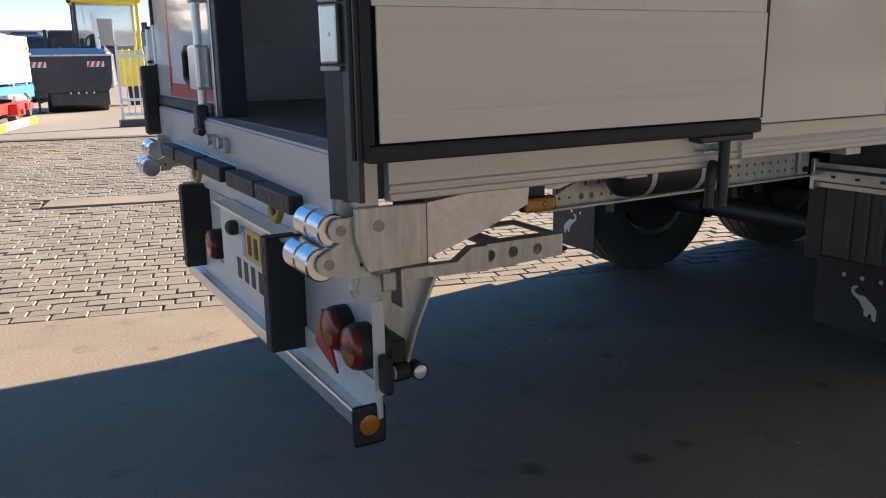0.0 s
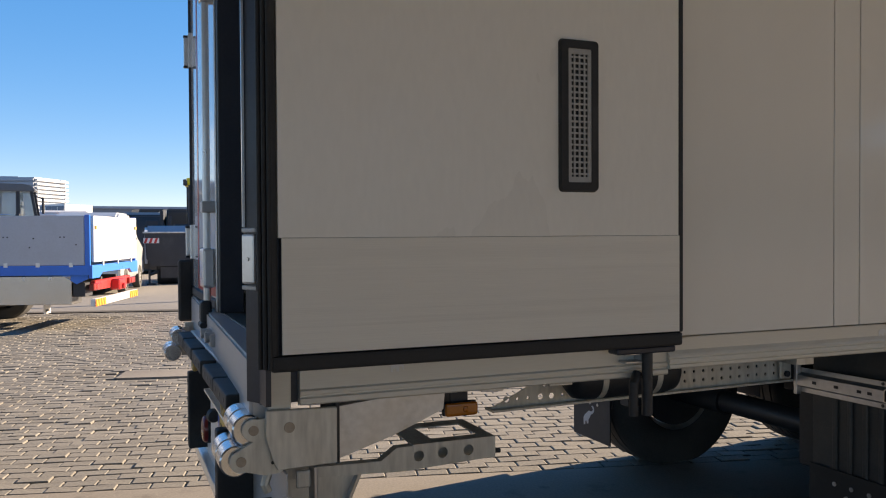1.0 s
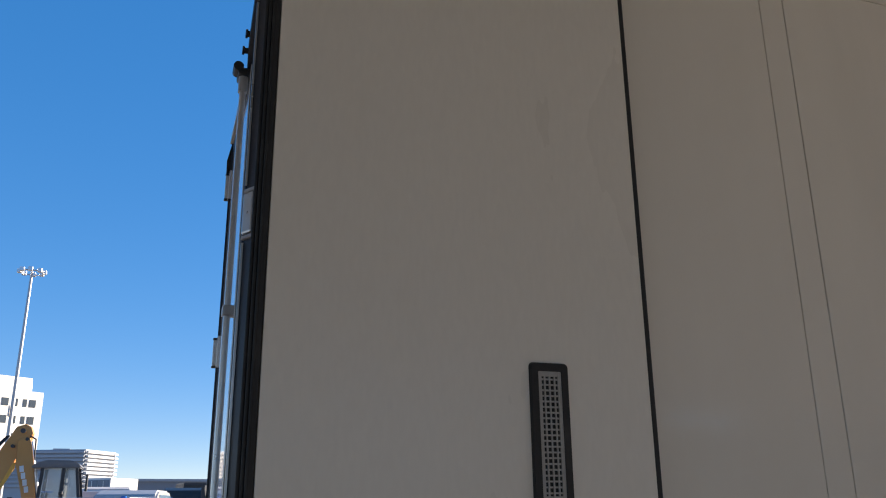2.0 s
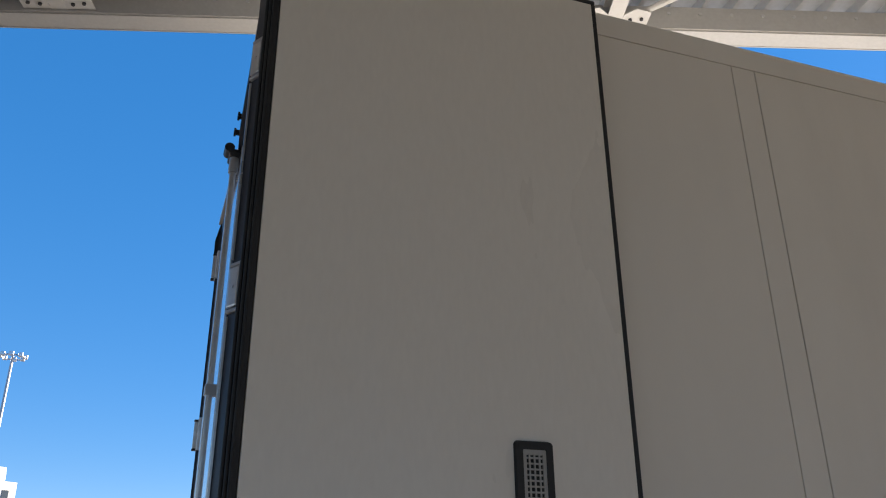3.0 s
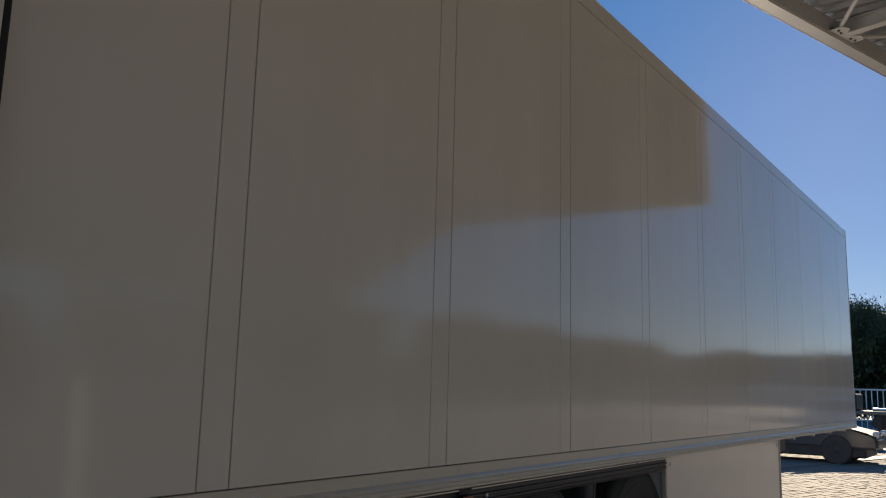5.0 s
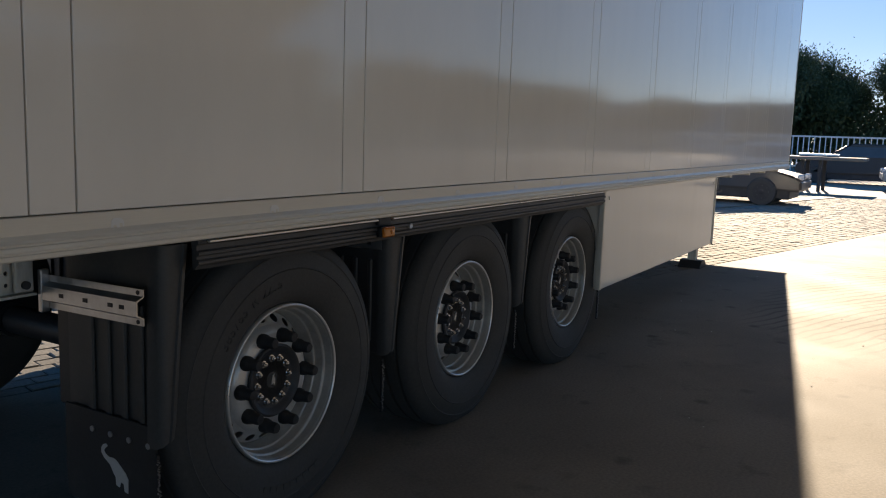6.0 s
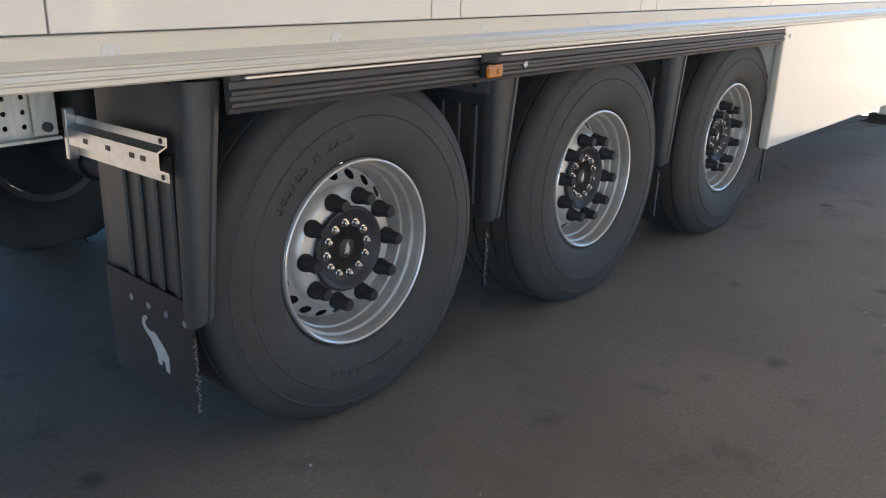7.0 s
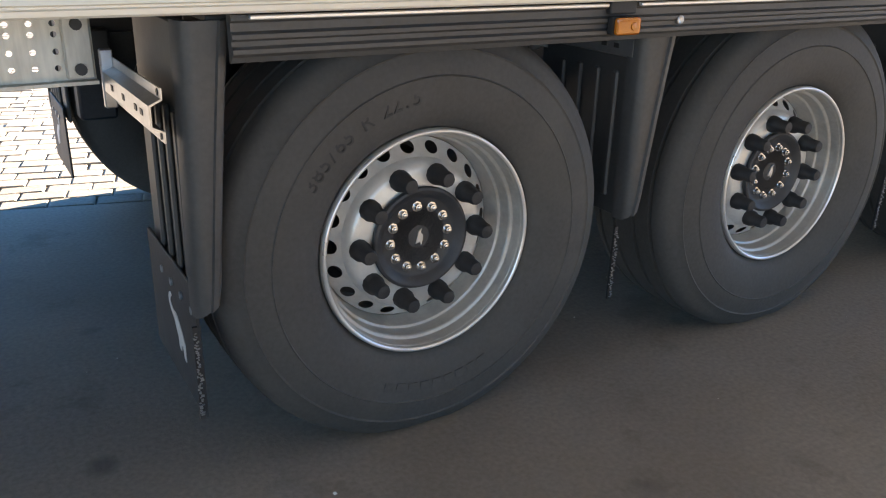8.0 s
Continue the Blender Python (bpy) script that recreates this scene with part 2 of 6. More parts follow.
    m2.data_type = "RGBA"
    m2.inputs["B"].default_value = (0.10, 0.09, 0.08, 1)
    L.new(m1.outputs["Result"], m2.inputs["A"])
    L.new(s2.outputs[0], m2.inputs["Factor"])
    L.new(m2.outputs["Result"], b.inputs["Base Color"])
    return m


M_CONC = concrete()
M_PAVER = mat("concrete_paver", (0.205, 0.190, 0.167), 0.82, 0, 0.34, 2.0, 45, 0.006, 0.08, rand=0.2, dirt=(0.15, 0.13, 0.105), dirt_amount=0.6)
M_PAVER.node_tree.nodes["Principled BSDF"].inputs["Specular IOR Level"].default_value = 0.12
M_GRIT = mat("pale_grit", (0.62, 0.60, 0.55), 0.8, 0, 0.3, 30, 90, 0, rand=0.6)
M_SAND = mat("joint_dirt", (0.075, 0.066, 0.055), 0.95, 0, 0.3, 8, 90, 0.01)
M_YARD = mat("yard_surface", (0.22, 0.20, 0.175), 0.85, 0, 0.2, 0.35, 40, 0.01, dirt=(0.22, 0.205, 0.185), dirt_amount=0.6)
M_BARK = mat("bark", (0.09, 0.07, 0.05), 0.9, 0, 0.3, 5, 40, 0.02, 0.05, 0, (1, 1, 0.2))
M_LEAF = mat("leaves", (0.05, 0.075, 0.028), 0.6, 0, 0.4, 0.6, 10, 0, rand=0.6)
M_FACADE = mat("pale_facade", (0.70, 0.70, 0.68), 0.7, 0, 0.04, 0.2, 8, 0.002)
M_BOARD = mat("weathered_white_boards", (0.50, 0.51, 0.535), 0.5, 0, 0.07, 1.2, 30, 0.0004, dirt=(0.36, 0.35, 0.34), dirt_amount=0.5)
M_CABGREY = mat("grey_cab_roof", (0.13, 0.13, 0.135), 0.4, 0, 0.1, 3, 40, 0.0005)
# orange of the warning stripes; also paints sunlight on the boom's inner face
M_ORANGEL = mat("stripe_and_lit_boom_orange", (0.78, 0.36, 0.05), 0.4, 0, 0.07, 3, 60, 0.0005)
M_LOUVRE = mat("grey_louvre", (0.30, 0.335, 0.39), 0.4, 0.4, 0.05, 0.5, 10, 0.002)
M_HALL = mat("dark_hall_cladding", (0.20, 0.225, 0.26), 0.6, 0.1, 0.08, 0.3, 10, 0.002)
M_MAST = mat("mast_steel", (0.42, 0.43, 0.45), 0.45, 0.6, 0.08, 2, 40, 0.0005)
M_CARDARK = mat("dark_car_paint", (0.012, 0.013, 0.016), 0.42, 0.0, 0.1, 3, 60, 0, coat=0.15)
M_CARSILVER = mat("silver_car_paint", (0.42, 0.43, 0.44), 0.38, 0.4, 0.06, 3, 60, 0, coat=0.2)


def glass_mat(name, col, rough=0.04):
    m = bpy.data.materials.new(name)
    m.use_nodes = True
    b = m.node_tree.nodes["Principled BSDF"]
    b.inputs["Base Color"].default_value = (*col, 1)
    b.inputs["Roughness"].default_value = rough
    b.inputs["IOR"].default_value = 1.5
    b.inputs["Transmission Weight"].default_value = 0.85
    return m


M_GLASS = glass_mat("cab_glass", (0.82, 0.88, 0.90))
M_WINDOW = mat("window_glass", (0.06, 0.075, 0.09), 0.06, 0, 0.15, 0.4, 5, 0, 0.03)


# ---- mesh helpers ----
def world_of(o):
    return Matrix.Identity(4) if o is None else world_of(o.parent) @ o.matrix_parent_inverse @ o.matrix_basis


def part(name, bm, material, parent=None, label="", smooth=None):
    me = bpy.data.meshes.new(name)
    if not isinstance(bm, bpy.types.Mesh):
        bmesh.ops.recalc_face_normals(bm, faces=bm.faces)
        bm.to_mesh(me)
        bm.free()
    else:
        me = bm
    if not me.materials:
        me.materials.append(material)
    if smooth is not None:
        me.shade_smooth()
        me.set_sharp_from_angle(angle=radians(smooth))
    ob = new(name, me)
    if parent is not None:
        ob.parent = parent
        ob.matrix_parent_inverse = world_of(parent).inverted()
    if label:
        ob["label"] = label
    return ob


def again(name, src, parent, m):
    """Another object on the mesh of src, at the world pose m, under parent."""
    ob = new(name, src.data)
    ob.parent = parent
    ob.matrix_parent_inverse = world_of(parent).inverted()
    ob.matrix_basis = m
    return ob


def thing(name, at, label, category, group=""):
    ob = new(name)
    ob.empty_display_size = 0.2
    ob.matrix_basis = Matrix.Translation(at)
    return tagged(ob, label, category, group)


def bx(bm, x0, x1, y0, y1, z0, z1, bev=0.0, m=None, seg=1):
    r = bmesh.ops.create_cube(bm, size=1)
    vs = r["verts"]
    for v in vs:
        v.co = Vector(((x0 + x1) / 2 + v.co.x * (x1 - x0), (y0 + y1) / 2 + v.co.y * (y1 - y0), (z0 + z1) / 2 + v.co.z * (z1 - z0)))
    if bev:
        es = list({e for v in vs for e in v.link_edges})
        r = bmesh.ops.bevel(bm, geom=es, offset=bev, segments=seg, affect="EDGES", profile=0.6)
        vs = list({v for f in r["faces"] for v in f.verts} | {v for v in vs if v.is_valid})
        vs = list({v for v0 in vs for f in v0.link_faces for v in f.verts})
    if m is not None:
        for v in vs:
            v.co = m @ v.co
    return bm


def box(x0, x1, y0, y1, z0, z1, bev=0.0, m=None, seg=1):
    return bx(bmesh.new(), x0, x1, y0, y1, z0, z1, bev, m, seg)


def tube(bm, a, b, r, n=12, r2=None):
    """A capped cylinder or cone from a to b."""
    a, b = Vector(a), Vector(b)
    q = (b - a).to_track_quat("Z", "Y").to_matrix().to_4x4()
    bmesh.ops.create_cone(bm, cap_ends=True, segments=n, radius1=r, radius2=r if r2 is None else r2, depth=(b - a).length,
                          matrix=Matrix.Translation((a + b) / 2) @ q)
    return bm


def prism(bm, pts, a, b, axis="y"):
    """A closed outline, given in the two other axes, drawn out along axis from a to b."""
    def put(p, k):
        return {"x": (k, p[0], p[1]), "y": (p[0], k, p[1]), "z": (p[0], p[1], k)}[axis]
    lo, hi = [bm.verts.new(put(p, a)) for p in pts], [bm.verts.new(put(p, b)) for p in pts]
    bm.faces.new(lo), bm.faces.new(hi[::-1])
    for i in range(len(pts)):
        j = (i + 1) % len(pts)
        bm.faces.new((lo[i], hi[i], hi[j], lo[j]))
    return bm


def lathe(bm, prof, n=48, axis="y", at=(0, 0, 0), closed=False, caps=True):
    """A profile of (radius, along) turned about an axis through at."""
    rings = []
    for r, s in prof:
        ring = []
        for i in range(n):
            a = 2 * math.pi * i / n
            c, d = r * math.cos(a), r * math.sin(a)
            p = {"y": (c, s, d), "z": (c, d, s), "x": (s, c, d)}[axis]
            ring.append(bm.verts.new(Vector(p) + Vector(at)))
        rings.append(ring)
    for k in range(len(rings) - 1 + (1 if closed else 0)):
        p, q = rings[k], rings[(k + 1) % len(rings)]
        for i in range(n):
            j = (i + 1) % n
            bm.faces.new((p[i], p[j], q[j], q[i]))
    if caps and not closed:
        for ring in (rings[0], rings[-1]):
            if (ring[0].co - ring[n // 2].co).length > 1e-4:
                bm.faces.new(ring)
    return bm


def bent_tube(bm, pts, r, n=8):
    for a, b in zip(pts, pts[1:]):
        tube(bm, a, b, r, n)
    for p in pts[1:-1]:
        bmesh.ops.create_uvsphere(bm, u_segments=n, v_segments=6, radius=r, matrix=Matrix.Translation(p))
    return bm


def plate_with_holes(bm, outline, holes, a, b, axis="y"):
    """A thin plate with holes through it: outline and round holes (u, v, r), filled between."""
    def put(p, k):
        return {"x": (k, p[0], p[1]), "y": (p[0], k, p[1]), "z": (p[0], p[1], k)}[axis]
    loops = [outline] + [[(u + r * math.cos(2 * math.pi * i / 12), v + r * math.sin(2 * math.pi * i / 12)) for i in range(12)] for u, v, r in holes]
    for k in (a, b):
        es = []
        for lp in loops:
            vs = [bm.verts.new(put(p, k)) for p in lp]
            es += [bm.edges.new((vs[i], vs[(i + 1) % len(vs)])) for i in range(len(vs))]
        bmesh.ops.triangle_fill(bm, use_beauty=True, use_dissolve=False, edges=es)
    for lp in loops:
        lo, hi = [bm.verts.new(put(p, a)) for p in lp], [bm.verts.new(put(p, b)) for p in lp]
        for i in range(len(lp)):
            j = (i + 1) % len(lp)
            bm.faces.new((lo[i], lo[j], hi[j], hi[i]))
    bmesh.ops.remove_doubles(bm, verts=bm.verts, dist=1e-5)
    return bm


def text_mesh(body, size, material, name, parent, m, depth=0.001):
    cu = bpy.data.curves.new(name, "FONT")
    cu.body, cu.size, cu.extrude, cu.align_x, cu.align_y = body, size, depth, "CENTER", "CENTER"
    tmp = new(name + "_curve", cu)
    me = bpy.data.meshes.new_from_object(tmp.evaluated_get(bpy.context.evaluated_depsgraph_get()))
    bpy.data.objects.remove(tmp)
    me.transform(m)
    return part(name, me, material, parent)


# ---- ground, apron, canopy ----
EDGE_A, EDGE_B = 3.02, -0.252          # the apron's edge: y = A + B x
ROW = math.atan(EDGE_B)
ROW_U = Vector((math.cos(ROW), math.sin(ROW), 0))
ROW_V = Vector((-math.sin(ROW), math.cos(ROW), 0))


def edge_pt(u, v, z=0.0):
    return Vector((0, EDGE_A, z)) + ROW_U * u + ROW_V * v


bm = bmesh.new()
bmesh.ops.create_grid(bm, x_segments=8, y_segments=8, size=1800, matrix=Matrix.Translation((0, 0, -0.03)))
tagged(part("ground", bm, M_YARD), "worn grey yard surface reaching to the horizon", "ground", kind="structure")

# concrete slabs of the apron, cast in two strips
APRON = tagged(new("apron"), "stained concrete apron slabs beside the pavers", "apron", kind="structure")
for c, d in ((-40.0, -14.0), (-13.99, 0.0)):
    bm = bmesh.new()
    prism(bm, [tuple(edge_pt(u, v).xy) for u, v in ((-45, c), (45, c), (45, d), (-45, d))], -0.12, 0.0, "z")
    part("slab", bm, M_CONC, APRON)

# smooth band across the pavers and the kerb strip at their far side
for u0, u1, v0, v1 in ((-1.33, 26, 3.945, 4.39),):
    bm = bmesh.new()
    prism(bm, [tuple(edge_pt(u, v).xy) for u, v in ((u0, v0), (u1, v0), (u1, v1), (u0, v1))], -0.1, 0.006, "z")
    tagged(part("drain_kerb", bm, M_CONC), "smooth concrete drainage band between the pavers", "kerb", kind="structure")
bm = bmesh.new()
prism(bm, [tuple(edge_pt(u, v).xy) for u, v in ((-30, 11.7), (40, 11.7), (40, 12.0), (-30, 12.0))], -0.1, 0.012, "z")
tagged(part("yard_kerb", bm, M_SAND), "dark weathered kerb strip at the end of the pavers", "kerb", kind="structure")

# open canopy over the apron
CAN_Z, CAN_A, CAN_B = 5.0, 2.19, -0.302
cr = math.atan(CAN_B)
CU, CN = Vector((math.cos(cr), math.sin(cr), 0)), Vector((math.sin(cr), -math.cos(cr), 0))


def can_pt(u, n, z):
    return Vector((0, CAN_A, 0)) + CU * u + CN * n + Vector((0, 0, z))


def can_beam(bm, u0, u1, n0, n1, z0, z1):
    m = Matrix.Identity(4)
    m.col[0], m.col[1], m.col[2] = (*CU, 0), (*CN, 0), (0, 0, 1, 0)
    m.col[3] = (0, CAN_A, 0, 1)
    return bx(bm, u0, u1, n0, n1, z0, z1, 0.0, m)


CAN_U0, CAN_U1, CAN_D, LEAN = -24.0, 16.4, 22.0, 0.196   # the ribs of the sheets run a little askew to the edge


def can_end(n):
    """Where the end of the roof lies at the depth n; it bends at one corner."""
    return CAN_U1 + LEAN * n if n < 5.3 else CAN_U1 + LEAN * 5.3 + 1.55 * (n - 5.3)


def can_start(u):
    """How far in a rib begins that starts at u on the edge's line."""
    return 0.03 if u < CAN_U1 else 5.3 + (u - CAN_U1) / (1.55 - LEAN)


CANOPY = thing("canopy", tuple(can_pt(0, 13, 0)), "open steel canopy with grey corrugated roof sheets", "canopy")
bm = bmesh.new()
can_beam(bm, CAN_U0, CAN_U1, 0.0, 0.135, CAN_Z, CAN_Z + 0.012)
can_beam(bm, CAN_U0, CAN_U1, -0.008, 0.0, CAN_Z - 0.004, CAN_Z + 0.10)
part("edge_flange", bm, M_CANOPY, CANOPY)
bm = bmesh.new()
can_beam(bm, CAN_U0, CAN_U1, 0.135, 0.145, CAN_Z + 0.012, CAN_Z + 0.185)
part("edge_beam", bm, M_CANOPY, CANOPY)
bolt = None
for u in np.arange(-5.8, 9.0, 0.209):
    p, q = can_pt(u, 0.145, CAN_Z + 0.13), can_pt(u, 0.151, CAN_Z + 0.13)
    if bolt is None:
        bm = tube(bmesh.new(), (0, 0, 0), tuple(q - p), 0.012, 8)
        bolt = part("bolt_plate", bm, M_ALU, CANOPY)
        bolt.matrix_basis = Matrix.Translation(p)
    else:
        again("bolt_plate", bolt, CANOPY, Matrix.Translation(p))
for k in range(-7, 5):
    u = 2.39 + 3.49 * k
    bm = bmesh.new()
    can_beam(bm, u - 0.05, u + 0.05, 0.146, CAN_D, CAN_Z + 0.03, CAN_Z + 0.04)
    can_beam(bm, u - 0.006, u + 0.006, 0.146, CAN_D, CAN_Z + 0.04, CAN_Z + 0.165)
    can_beam(bm, u - 0.05, u + 0.05, 0.146, CAN_D, CAN_Z + 0.165, CAN_Z + 0.175)
    part("rafter", bm, M_WHITE, CANOPY)
    for sgn in (1, -1):
        bm = tube(bmesh.new(), can_pt(u + sgn * 0.19, 0.25, CAN_Z + 0.06), can_pt(u + sgn * 1.70, 1.50, CAN_Z + 0.09), 0.02, 8)
        part("brace", bm, M_WHITE, CANOPY)
        bm = bmesh.new()
        prism(bm, [tuple(can_pt(u + sgn * a, n, 0).xy) for a, n in ((0.052, 0.15), (0.22, 0.15), (0.22, 0.27), (0.12, 0.30), (0.052, 0.24))], CAN_Z + 0.03, CAN_Z + 0.038, "z")
        part("gusset", bm, M_WHITE, CANOPY)
        for a, n in ((0.10, 0.20), (0.17, 0.21)):
            part("gusset_bolt", tube(bmesh.new(), can_pt(u + sgn * a, n, CAN_Z + 0.018), can_pt(u + sgn * a, n, CAN_Z + 0.03), 0.012, 8), M_DKSTEEL, CANOPY)
for n in np.arange(2.5, CAN_D, 2.5):
    bm = bmesh.new()
    can_beam(bm, CAN_U0, can_end(n) - 0.1, n - 0.03, n + 0.03, CAN_Z + 0.10, CAN_Z + 0.18)
    part("purlin", bm, M_CANOPY, CANOPY)
bm = bmesh.new()
pts = [(can_end(n) - d, n) for d, ns in ((0.0, (0.0, 5.3, CAN_D)), (0.1, (CAN_D, 5.3, 0.0))) for n in ns]
prism(bm, [tuple(can_pt(u, n, 0).xy) for u, n in pts], CAN_Z + 0.02, CAN_Z + 0.18, "z")
part("end_beam", bm, M_CANOPY, CANOPY)
for u in (-16.0, -4.4, 7.6):
    for n in (6.5, 14.0, 21.0):
        bm = bmesh.new()
        can_beam(bm, u - 0.1, u + 0.1, n - 0.1, n + 0.1, 0.0, CAN_Z + 0.06)
        part("post", bm, M_CANOPY, CANOPY)
# trapezoid sheets, ribs at right angles to the edge
vs, fs, pitch = [], [], 0.209
prof = ((0.0, 0.0), (0.03, 0.0), (0.052, 0.05), (0.187, 0.05))
us = [(CAN_U0 + k * pitch + du, dz) for k in range(int((can_end(CAN_D) - LEAN * CAN_D - CAN_U0) / pitch)) for du, dz in prof]
for u, dz in us:
    n0 = can_start(u)
    for lift in (0.188, 0.192):
        vs += [tuple(can_pt(u + LEAN * n0, n0, CAN_Z + lift + dz)), tuple(can_pt(u + LEAN * CAN_D, CAN_D, CAN_Z + lift + dz))]
for k in range(len(us) - 1):
    a, b = 4 * k, 4 * k + 4
    fs += [(a, b, b + 1, a + 1), (a + 2, a + 3, b + 3, b + 2)]
me = bpy.data.meshes.new("roof_sheet")
me.from_pydata(vs, [], fs)
part("roof_sheet", me, M_CORR, CANOPY)

# loose grit on the apron
rg = random.Random(91)
vs, fs = [], []
for k in range(420):
    c = Vector((rg.uniform(-2.5, 14.0), rg.uniform(-5.0, 2.2), 0.0))
    if c.y > EDGE_A + EDGE_B * c.x - 0.1:
        continue
    a = rg.choice((0.002, 0.003, 0.004, 0.007))
    z = rg.uniform(0.5, 1.0)
    t = rg.uniform(0, 3)
    i = len(vs)
    vs += [(c.x + a * math.cos(t + q * 1.257) * rg.uniform(0.7, 1.3), c.y + a * math.sin(t + q * 1.257) * rg.uniform(0.7, 1.3), -0.001) for q in range(5)]
    vs.append((c.x, c.y, a * z))
    fs += [(i + q, i + (q + 1) % 5, i + 5) for q in range(5)]
me = bpy.data.meshes.new("grit")
me.from_pydata(vs, [], fs)
tagged(part("grit", me, M_GRIT), "scattered pale grit on the concrete apron", "grit", kind="stuff")


# ---- the refrigerated semi-trailer ----
W, FAR, REAR, FRONT = 0.10, 2.70, 0.02, 13.47      # near side, far side, rear and front of the box
RAIL0, RAIL1, SEAM, TOP = 1.06, 1.16, 3.785, 3.91
TRAILER = thing("semi_trailer", (6.0, 1.4, 0.0), "white refrigerated semi-trailer with one rear door folded open", "trailer")

# side wall skins between the upright joints
JOINTS = []
x = 1.981 - 1.173
while x < FRONT - 0.2:
    JOINTS += [x, x + 0.124]
    x += 1.173
edges = [REAR + 0.05] + JOINTS + [FRONT - 0.03]
for a, b in zip(edges, edges[1:]):
    wide = b - a > 0.3
    bm = box(a + 0.0024, b - 0.0024, W + (0 if wide else 0.0004), W + 0.03, RAIL1 + 0.004, SEAM - 0.002, 0.0014)
    part("side_panel", bm, M_PANEL, TRAILER)
bm = box(REAR + 0.05, FRONT - 0.03, W + 0.031, W + 0.075, RAIL0, TOP - 0.01)
part("wall_core_near", bm, M_DARKIN, TRAILER)
bm = box(REAR + 0.115, FRONT, FAR - 0.07, FAR, RAIL0, TOP - 0.02, 0.004)
part("wall_far", bm, M_PANEL, TRAILER)
bm = box(FRONT - 0.08, FRONT, W + 0.03, FAR - 0.07, RAIL0, TOP - 0.02, 0.004)
part("wall_front", bm, M_PANEL, TRAILER)
bm = box(FRONT - 0.03, FRONT + 0.005, W - 0.004, W + 0.08, RAIL0, TOP - 0.003, 0.012, None, 3)
part("corner_profile", bm, M_RAIL, TRAILER)
# roof cap, rounded along the upper edge
bm = bmesh.new()
prism(bm, [(W, SEAM + 0.002), (W, TOP - 0.02), (W + 0.006, TOP - 0.006), (W + 0.02, TOP), (FAR, TOP), (FAR, TOP - 0.05), (W + 0.08, TOP - 0.05), (W + 0.08, SEAM)], REAR, FRONT - 0.001, "x")
part("roof", bm, M_PANEL, TRAILER)
# floor
bm = box(REAR + 0.03, FRONT - 0.08, W + 0.075, FAR - 0.07, RAIL0 + 0.02, RAIL1 + 0.01)
part("cargo_floor", bm, M_FLOORIN, TRAILER)
bm = box(REAR + 0.4, FRONT - 0.08, FAR - 0.078, FAR - 0.07, RAIL1 + 0.01, RAIL1 + 0.28)
part("kick_strip", bm, M_ALU, TRAILER)
bm = box(REAR + 0.03, FRONT - 0.09, W + 0.08, FAR - 0.08, TOP - 0.075, TOP - 0.055)
part("cargo_ceiling", bm, M_DARKIN, TRAILER)
bm = box(REAR + 0.12, FRONT - 0.09, FAR - 0.085, FAR - 0.0701, RAIL1 + 0.3, TOP - 0.08)
part("liner", bm, M_DARKIN, TRAILER)


# side rail: an extruded section with a raised lip and two grooves
def rail_section(y):
    return [(y + 0.03, RAIL1), (y + 0.002, RAIL1), (y, RAIL1 - 0.003), (y, 1.118), (y - 0.004, 1.114), (y - 0.012, 1.107), (y - 0.014, 1.101),
            (y - 0.010, 1.0975), (y - 0.010, 1.094), (y - 0.015, 1.0915), (y - 0.016, 1.082), (y - 0.011, 1.079), (y - 0.011, 1.0755),
            (y - 0.016, 1.073), (y - 0.016, 1.064), (y - 0.012, 1.06), (y + 0.03, 1.06)]


bm = bmesh.new()
prism(bm, rail_section(W), 1.262, FRONT, "x")
part("side_rail", bm, M_RAIL, TRAILER, "ridged anodised aluminium side rail")
bm = bmesh.new()
prism(bm, [(0.13, 1.147), (0.104, 1.147), (0.102, 1.144), (0.102, 1.084), (0.097, 1.079), (0.097, 1.070), (0.102, 1.067), (0.102, 1.063), (0.095, 1.059), (0.095, 1.046), (0.099, 1.042), (0.13, 1.042)], 0.07, 1.262, "x")
part("side_rail", bm, M_RAIL, TRAILER, "ridged anodised aluminium side rail")
for x in [0.325, *np.arange(2.2, 13.0, 0.586)]:
    bm = bmesh.new()
    prism(bm, [(x + a, 1.114 + b) for a, b in ((0, 0), (0.006, 0), (0.007, 0.009), (0.016, 0.009), (0.018, 0), (0.025, 0), (0.026, 0.015), (0.034, 0.013), (0.036, 0.004), (0.040, 0.005), (0.039, 0.018), (0.032, 0.026), (0.022, 0.028), (0.008, 0.027), (0.001, 0.020))], (W if x > 1 else 0.102) - 0.0012, (W if x > 1 else 0.102) + 0.001, "y")
    part("rail_print", bm, M_WHITE, TRAILER, "small worn white emblem print")
bm = box(-0.012, 0.050, W + 0.018, W + 0.06, 1.03, 1.148, 0.006, None, 2)
part("corner_block", bm, M_RAIL, TRAILER)
bm = box(-0.03, 1.255, W + 0.03, W + 0.07, 1.046, 1.17)
part("rail_backing", bm, M_BLACK, TRAILER)

